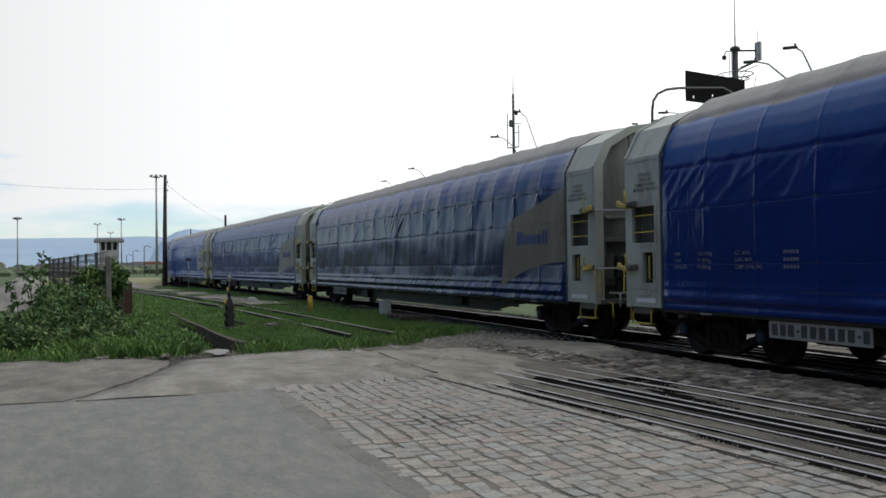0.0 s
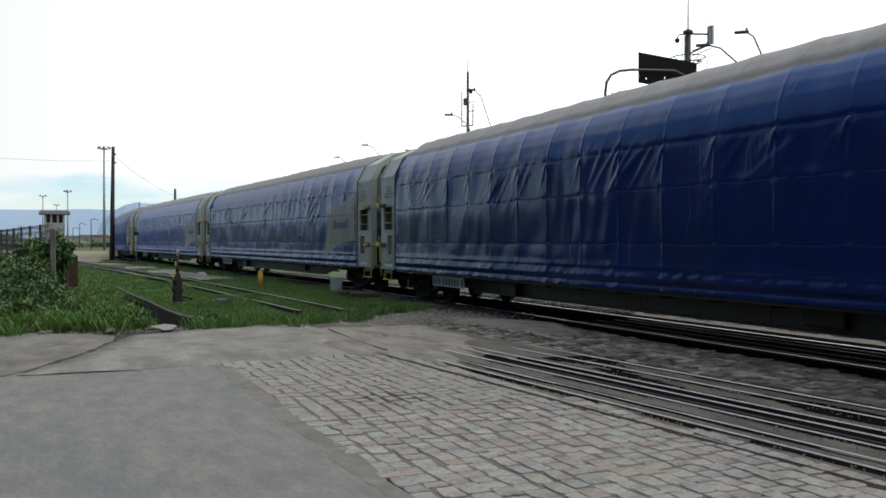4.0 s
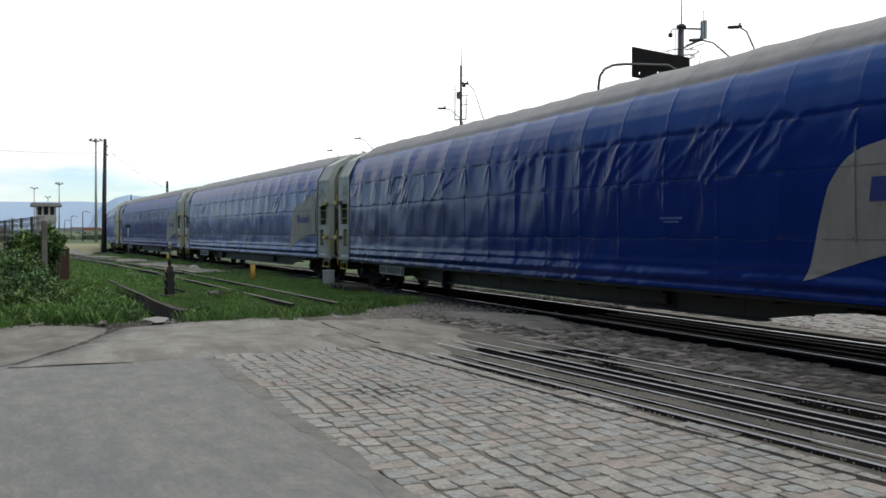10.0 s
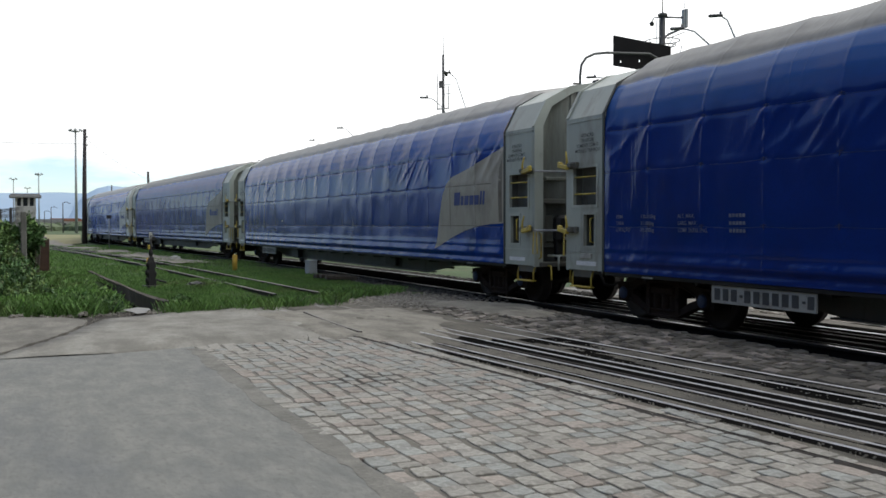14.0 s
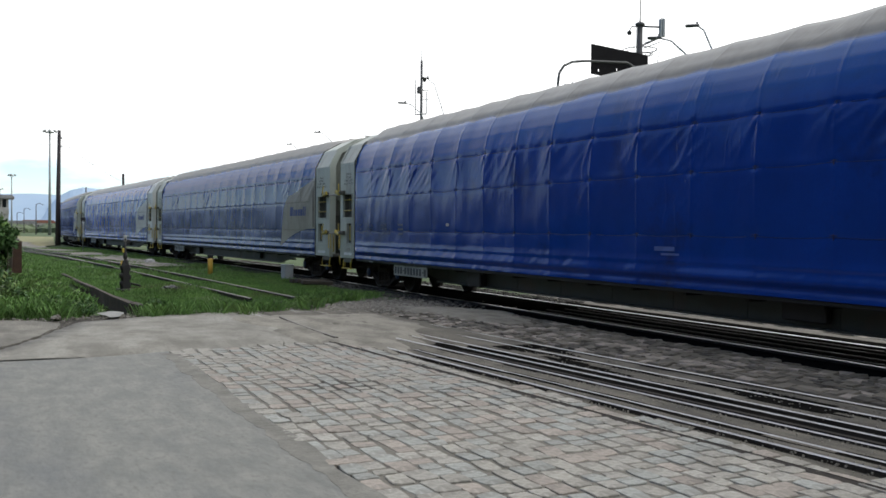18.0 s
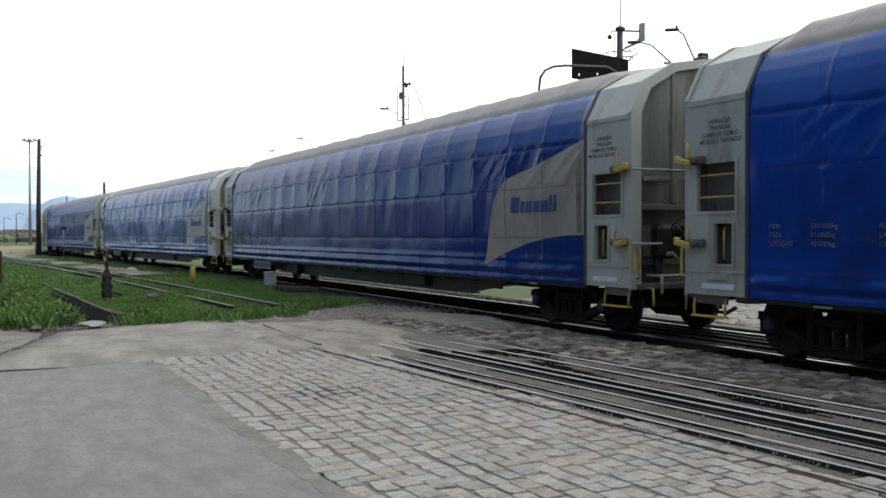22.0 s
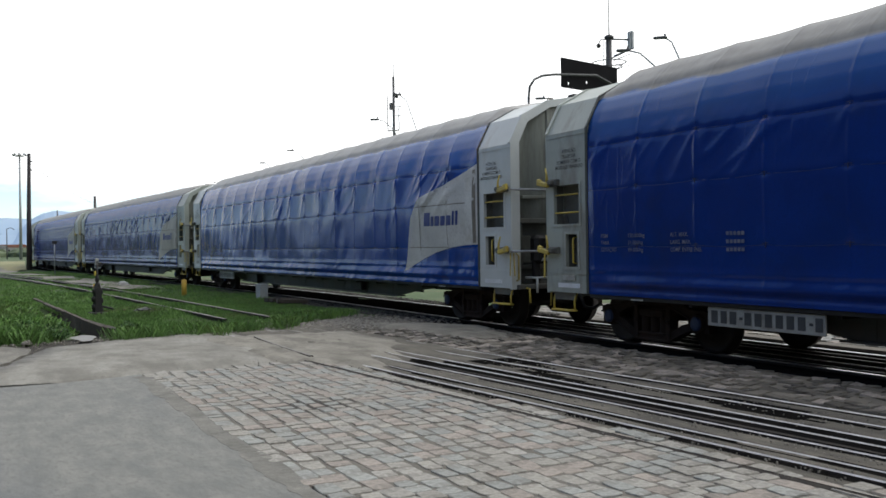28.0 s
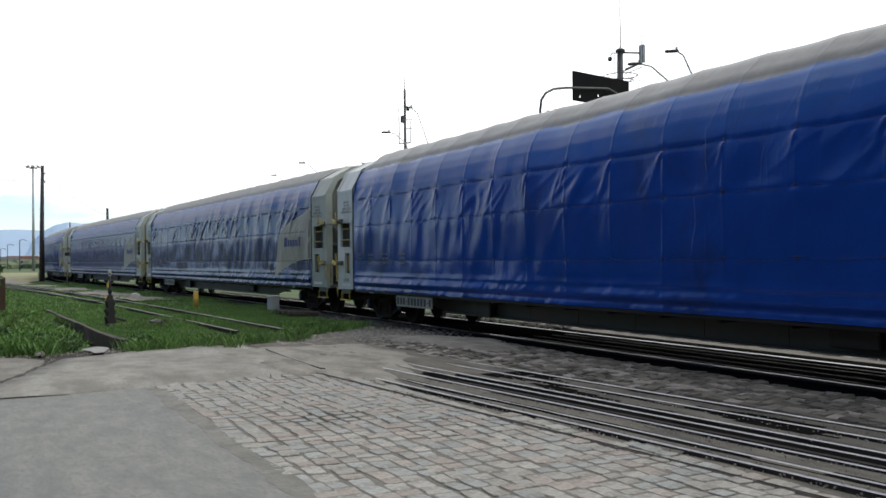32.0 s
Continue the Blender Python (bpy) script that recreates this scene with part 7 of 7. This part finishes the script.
bush("low tangled roadside bush", [(4000, (-3.6, 20.8, 0.28), (1.1, 1.6, 0.46)), (3000, (-5.4, 21.2, 0.3), (1.2, 1.6, 0.5)), (2000, (-2.9, 19.2, 0.2), (0.9, 0.6, 0.38)), (2000, (-4.8, 19.2, 0.25), (1.1, 0.7, 0.5))], 0.058, 4)
bush("bush of grey-green leaves along the fence", [(5000, (-0.75, 27.5, 0.5), (0.5, 2.2, 0.6)), (4500, (-1.3, 33, 0.45), (0.55, 3.0, 0.6)), (4000, (-1.9, 39, 0.45), (0.6, 3.0, 0.6))], 0.055, 5)
bush("dense weeds and creeper round the fence post", [(3400, (-0.05, 22.6, 0.3), (0.5, 1.3, 0.5)), (2600, (0.2, 20.4, 0.14), (0.5, 0.9, 0.3)), (2600, (-0.25, 24.0, 0.6), (0.35, 0.5, 0.6))], 0.04, 9)
bush("broad-leaved weeds hanging over the ditch", [(900, (1.5, 20.2, 0.08), (0.2, 0.7, 0.2)), (800, (1.38, 22.8, 0.08), (0.2, 1.2, 0.2)), (700, (1.2, 18.4, 0.08), (0.45, 0.35, 0.2)), (500, (2.75, 18.0, 0.06), (0.35, 0.3, 0.15))], 0.03, 10, 3)
bush("small weedy clump in the verge", [(1500, (0.85, 18.6, 0.12), (0.5, 0.4, 0.22)), (1500, (1.55, 19.2, 0.06), (0.2, 0.6, 0.16)), (1300, (1.4, 22.4, 0.06), (0.2, 1.6, 0.13)), (700, (1.2, 26.0, 0.06), (0.2, 1.6, 0.12)), (900, (2.75, 18.3, 0.08), (0.25, 0.25, 0.14)), (600, (1.45, 17.8, 0.08), (0.25, 0.2, 0.14))], 0.025, 6, 3)


def tall_weed(x, y, h, seed):
    rg = np.random.default_rng(seed)
    r = random.Random(seed)
    w = thing("tall_weed", "tall leafy weed on a thin stalk", "weed", "tall weeds", m=pose(x, y, 0))
    bend = r.uniform(-0.15, 0.2)
    pts = [Vector((bend * u * u, 0.1 * u, h * u)) for u in (0, 0.3, 0.6, 0.85, 1.0)]
    part("stalk", Shape().tube(pts, 0.014, 6, 0, 0.005), M["stem"], w)
    allq = []
    for k in range(16):
        u = 0.35 + 0.65 * k / 15
        c = (bend * u * u + r.uniform(-0.09, 0.09), 0.1 * u + r.uniform(-0.08, 0.08), h * u)
        allq.append(leaves(rg, 9, c, (0.1, 0.1, 0.07), 0.05))
    quads("foliage", np.concatenate(allq), M["leaf"], "", "", parent=w)


for i, (x, y, h) in enumerate(((-1.22, 20.0, 1.85), (-1.32, 20.2, 1.6), (-1.6, 20.4, 1.3), (-0.5, 19.9, 1.1), (-2.4, 20.1, 1.35), (-3.1, 20.6, 1.45))):
    tall_weed(x, y, h, 30 + i)


# ---- birds over the train ----
def bird():
    b = thing("bird", "small dark bird gliding over the train", "bird", "birds in the sky")
    part("body", Shape().lathe([(-0.17, 0.0), (-0.12, 0.03), (0.0, 0.055), (0.1, 0.045), (0.15, 0.03), (0.19, 0.0)], 10, 0, "x"), M["bird"], b)
    for e in (-1, 1):
        pts = [(0.07, 0.03), (0.09, 0.18), (0.02, 0.34), (-0.03, 0.33), (-0.03, 0.18), (-0.06, 0.03)]
        w = Shape()
        up = [(x, e * y, 0.03 + 0.5 * y if y < 0.2 else 0.13 - 0.25 * (y - 0.2)) for x, y in pts]
        n = len(up)
        w.add(up + [(x, y, z - 0.012) for x, y, z in up], [(0, 1, 4, 5), (1, 2, 3, 4), (n + 5, n + 4, n + 1, n), (n + 4, n + 3, n + 2, n + 1)] + [(i, n + i, n + (i + 1) % n, (i + 1) % n) for i in range(n)])
        part("wing", w, M["bird"], b)
    part("tail", Shape().box(-0.27, -0.15, -0.035, 0.035, -0.008, 0.008, 0, 0.003), M["bird"], b)
    return b


BIRDS = [bird(), bird()]


# ---- paving setts, last ----
def sett_mesh(w, d, seed, material, h=0.06):
    """One worn granite sett: an uneven four-sided block with a flat top and narrow worn edges; top at z = 0."""
    r = random.Random(seed)
    s = Shape()
    q = [(sx * w / 2 + r.uniform(-0.017, 0.013) * sx, sy * d / 2 + r.uniform(-0.018, 0.014) * sy) for sx, sy in ((-1, -1), (1, -1), (1, 1), (-1, 1))]
    ring = []
    for i in range(4):
        a, b = q[i], q[(i + 1) % 4]
        e = r.uniform(-0.007, 0.007)
        nx, ny = b[1] - a[1], a[0] - b[0]
        ln = math.hypot(nx, ny)
        ring += [(a[0] + (b[0] - a[0]) * 0.1, a[1] + (b[1] - a[1]) * 0.1), ((a[0] + b[0]) / 2 + nx / ln * e, (a[1] + b[1]) / 2 + ny / ln * e), (b[0] + (a[0] - b[0]) * 0.1, b[1] + (a[1] - b[1]) * 0.1)]
    top = [(x * 0.94, y * 0.945, r.uniform(-0.002, 0.0015)) for x, y in ring]
    m = len(ring)
    vs = [(x, y, -h) for x, y in ring] + [(x, y, -0.0055) for x, y in ring] + top + [(r.uniform(-0.02, 0.02), r.uniform(-0.02, 0.02), 0.001)]
    fs = [(i, (i + 1) % m, m + (i + 1) % m, m + i) for i in range(m)] + [(m + i, m + (i + 1) % m, 2 * m + (i + 1) % m, 2 * m + i) for i in range(m)] + [(2 * m + i, 2 * m + (i + 1) % m, 3 * m) for i in range(m)]
    s.add(vs, fs, 0, False)
    return s.mesh("sett", [material])


def sett_field(x_left, x_right, y0, y1, w, d, seed):
    """Courses along the tracks, each broken into setts of uneven length; left and right limits are functions of y."""
    r = random.Random(seed)
    x = min(x_left(y0), x_left(y1))
    while x < max(x_right(y0), x_right(y1)) - 0.06:
        col = w * r.uniform(0.86, 1.14)
        y = y0 + r.uniform(0, 0.2)
        while y < y1:
            ln = d * r.uniform(0.66, 1.3)
            cx = x + col / 2 + 0.022 * math.sin(y * 1.3 + x * 0.9) + 0.012 * math.sin(y * 3.1 + x * 5) + r.uniform(-0.013, 0.013)
            if x_left(y) - 0.045 <= cx - col / 2 and cx + col / 2 < x_right(y):
                yield cx, y + ln / 2, col - r.uniform(0.012, 0.026), ln - r.uniform(0.012, 0.030)
            y += ln
        x += col


BROKEN = (3.12, 8.97)       # where setts have worked loose


def paving():
    base = thing("pavement", "old granite setts with sandy joints beside the rails", "pavement", kind="structure")
    kinds = []
    for k in range(16):
        kinds.append(sett_mesh(0.152, 0.21, 50 + k, M["cobble%d" % (k % 4)]))
    r = random.Random(77)
    far = Shape()
    n = 0

    def low(x, y):
        return 0.0015 * math.sin(x * 3.1 + y) + 0.0015 * math.sin(y * 1.7)

    s = Shape()
    s.add([(BROKEN[0] + 0.46 * math.cos(a) * (1 + 0.3 * math.sin(3 * a)), BROKEN[1] + 0.4 * math.sin(a), -0.004) for a in (2 * math.pi * k / 24 for k in range(24))], [tuple(range(24))])
    thing("soil", "dark wet soil in the joints of loosened setts", "soil", kind="structure", shape=s, material=M["soil"])
    for x, y, w, d in sett_field(lambda q: 2.02, lambda q: 5.64 - 0.083 * q - 0.08, -8.0, 12.3, 0.168, 0.228, 5):
        lost = math.hypot((x - BROKEN[0]) / 0.5, (y - BROKEN[1]) / 0.42)
        if lost < 1:
            w, d = w * 0.88, d * 0.86
        if n < 420 and 4.2 < y < 8.2:
            ob = new("sett", kinds[r.randrange(16)])
            ob.parent = base
            ob.matrix_basis = Matrix.Translation((x, y, 0.002 + low(x, y) + r.uniform(-0.004, 0.004))) @ Matrix.Rotation(r.choice((0, math.pi)) + r.uniform(-0.08, 0.08), 4, "Z") @ \
                Matrix.Rotation(r.uniform(-0.015, 0.015), 4, "X") @ Matrix.Diagonal((w / 0.152, d / 0.21, 1, 1))
            n += 1
        else:
            slab(far, x, y, w, d, low(x, y) + 0.002, r)
    ob = part("setts_beyond", far, [M["cobble%d" % i] for i in range(4)], base)
    ob["kind"] = "stuff"
    other = Shape()
    for x, y, w, d in sett_field(lambda q: 5.64 - 0.083 * q + 2.13, lambda q: 8.72, -6.0, 16.2, 0.15, 0.2, 6):
        slab(other, x, y, w, d, 0.010 + r.uniform(-0.008, 0.008), r, 0.010)
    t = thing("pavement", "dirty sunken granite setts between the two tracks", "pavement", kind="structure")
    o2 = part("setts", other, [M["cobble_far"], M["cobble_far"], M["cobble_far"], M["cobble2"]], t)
    o2["kind"] = "stuff"
    third = Shape()
    for x, y, w, d in sett_field(lambda q: 11.95, lambda q: 22, 2.0, 19.6, 0.18, 0.24, 8):
        slab(third, x, y, w, d, 0.0 + r.uniform(-0.012, 0.006), r)
    t = thing("pavement", "granite setts across the road beyond the train", "pavement", kind="structure")
    o3 = part("setts", third, [M["cobble%d" % i] for i in range(4)], t)
    o3["kind"] = "stuff"


def slab(s, x, y, w, d, z, r, tilt=0.004):
    """A cheap chamfered sett added to a joined field."""
    j = [r.uniform(-0.014, 0.014) for _ in range(8)]
    lo = [(x - w / 2 + j[0], y - d / 2 + j[1]), (x + w / 2 + j[2], y - d / 2 + j[3]), (x + w / 2 + j[4], y + d / 2 + j[5]), (x - w / 2 + j[6], y + d / 2 + j[7])]
    t, u = r.uniform(-tilt, tilt), r.uniform(-tilt, tilt)
    vs = [(a, b, z - 0.05) for a, b in lo] + [(a, b, z - 0.010) for a, b in lo] + [(x + (a - x) * 0.92, y + (b - y) * 0.93, z + (t if a > x else -t) + (u if b > y else -u)) for a, b in lo]
    s.add(vs, [(i, (i + 1) % 4, 4 + (i + 1) % 4, 4 + i) for i in range(4)] + [(4 + i, 4 + (i + 1) % 4, 8 + (i + 1) % 4, 8 + i) for i in range(4)] + [(8, 9, 10, 11)], r.randrange(4))


paving()


# ---- what moves ----
PASS = [-0.36, 6.57, 13.50, 20.39, 27.24, 34.13]     # when each wagon's front edge goes by one mark
PITCH = 24.9


def gone(t):
    """How far the train has come at t seconds."""
    return float(np.interp(t, PASS, [PITCH * i for i in range(len(PASS))]))


def wagon_pose(k, t):
    s = 18.0 - gone(t) + PITCH * (k - 1) + HALF
    (x0, y0), (x1, y1) = on_line(s - 9.72), on_line(s + 9.72)
    return pose((x0 + x1) / 2, (y0 + y1) / 2, 0, 0, 0, math.degrees(math.atan2(-(x1 - x0), y1 - y0)))


# where each bird flies
FLIGHTS = [
    [(0, 66, 40, 26), (2.5, 55.7, 54.4, 19.9), (3.0, 52.5, 57.8, 18.8), (3.4, 50.7, 59.8, 17.4), (4.4, 46, 64, 15.6), (5.5, 42.3, 66.1, 17.2), (5.9, 43.3, 65.2, 18.0), (6.3, 44.9, 63.8, 19.4),
     (6.7, 47.4, 61.7, 20.4), (6.9, 49.2, 60.1, 20.7), (9, 66, 44, 30), (32, 180, -120, 60)],
    [(0, 10, 90, 48), (4.5, 36, 70, 28), (5.7, 49.3, 60.1, 20.5), (5.9, 51.7, 58.4, 19.5), (6.1, 53.5, 56.9, 18.8), (6.3, 54.9, 55.8, 18.2), (6.5, 56.0, 54.9, 17.4), (8, 66, 44, 15), (32, 190, -100, 40)],
]


def bird_rows(flight):
    rows = []
    for i, (t, x, y, z) in enumerate(flight):
        a, b = flight[max(0, i - 1)], flight[min(len(flight) - 1, i + 1)]
        rows.append([t, x, y, z, math.degrees(math.atan2(b[2] - a[2], b[1] - a[1]))])
    for p, q in zip(rows, rows[1:]):
        while q[4] - p[4] > 180:
            q[4] -= 360
        while q[4] - p[4] < -180:
            q[4] += 360
    return [(t, pose(x, y, z, 0, 0, h)) for t, x, y, z, h in rows]


def motions():
    for b, f in zip(BIRDS, FLIGHTS):
        walk(b, bird_rows(f))
    for k, w in enumerate(WAGONS):
        walk(w, [(t, wagon_pose(k, t)) for t in np.arange(0, 32.01, 1.0)])
        for b in w.children:
            if not b.name.startswith("bogie"):
                continue
            for ws in b.children:
                if ws.name.startswith("wheelset"):
                    y = ws.location.y
                    walk(ws, [(f / FPS, pose(0, y, 0.45, math.degrees(gone(f / FPS) / 0.42))) for f in range(0, 961, 4)])


motions()
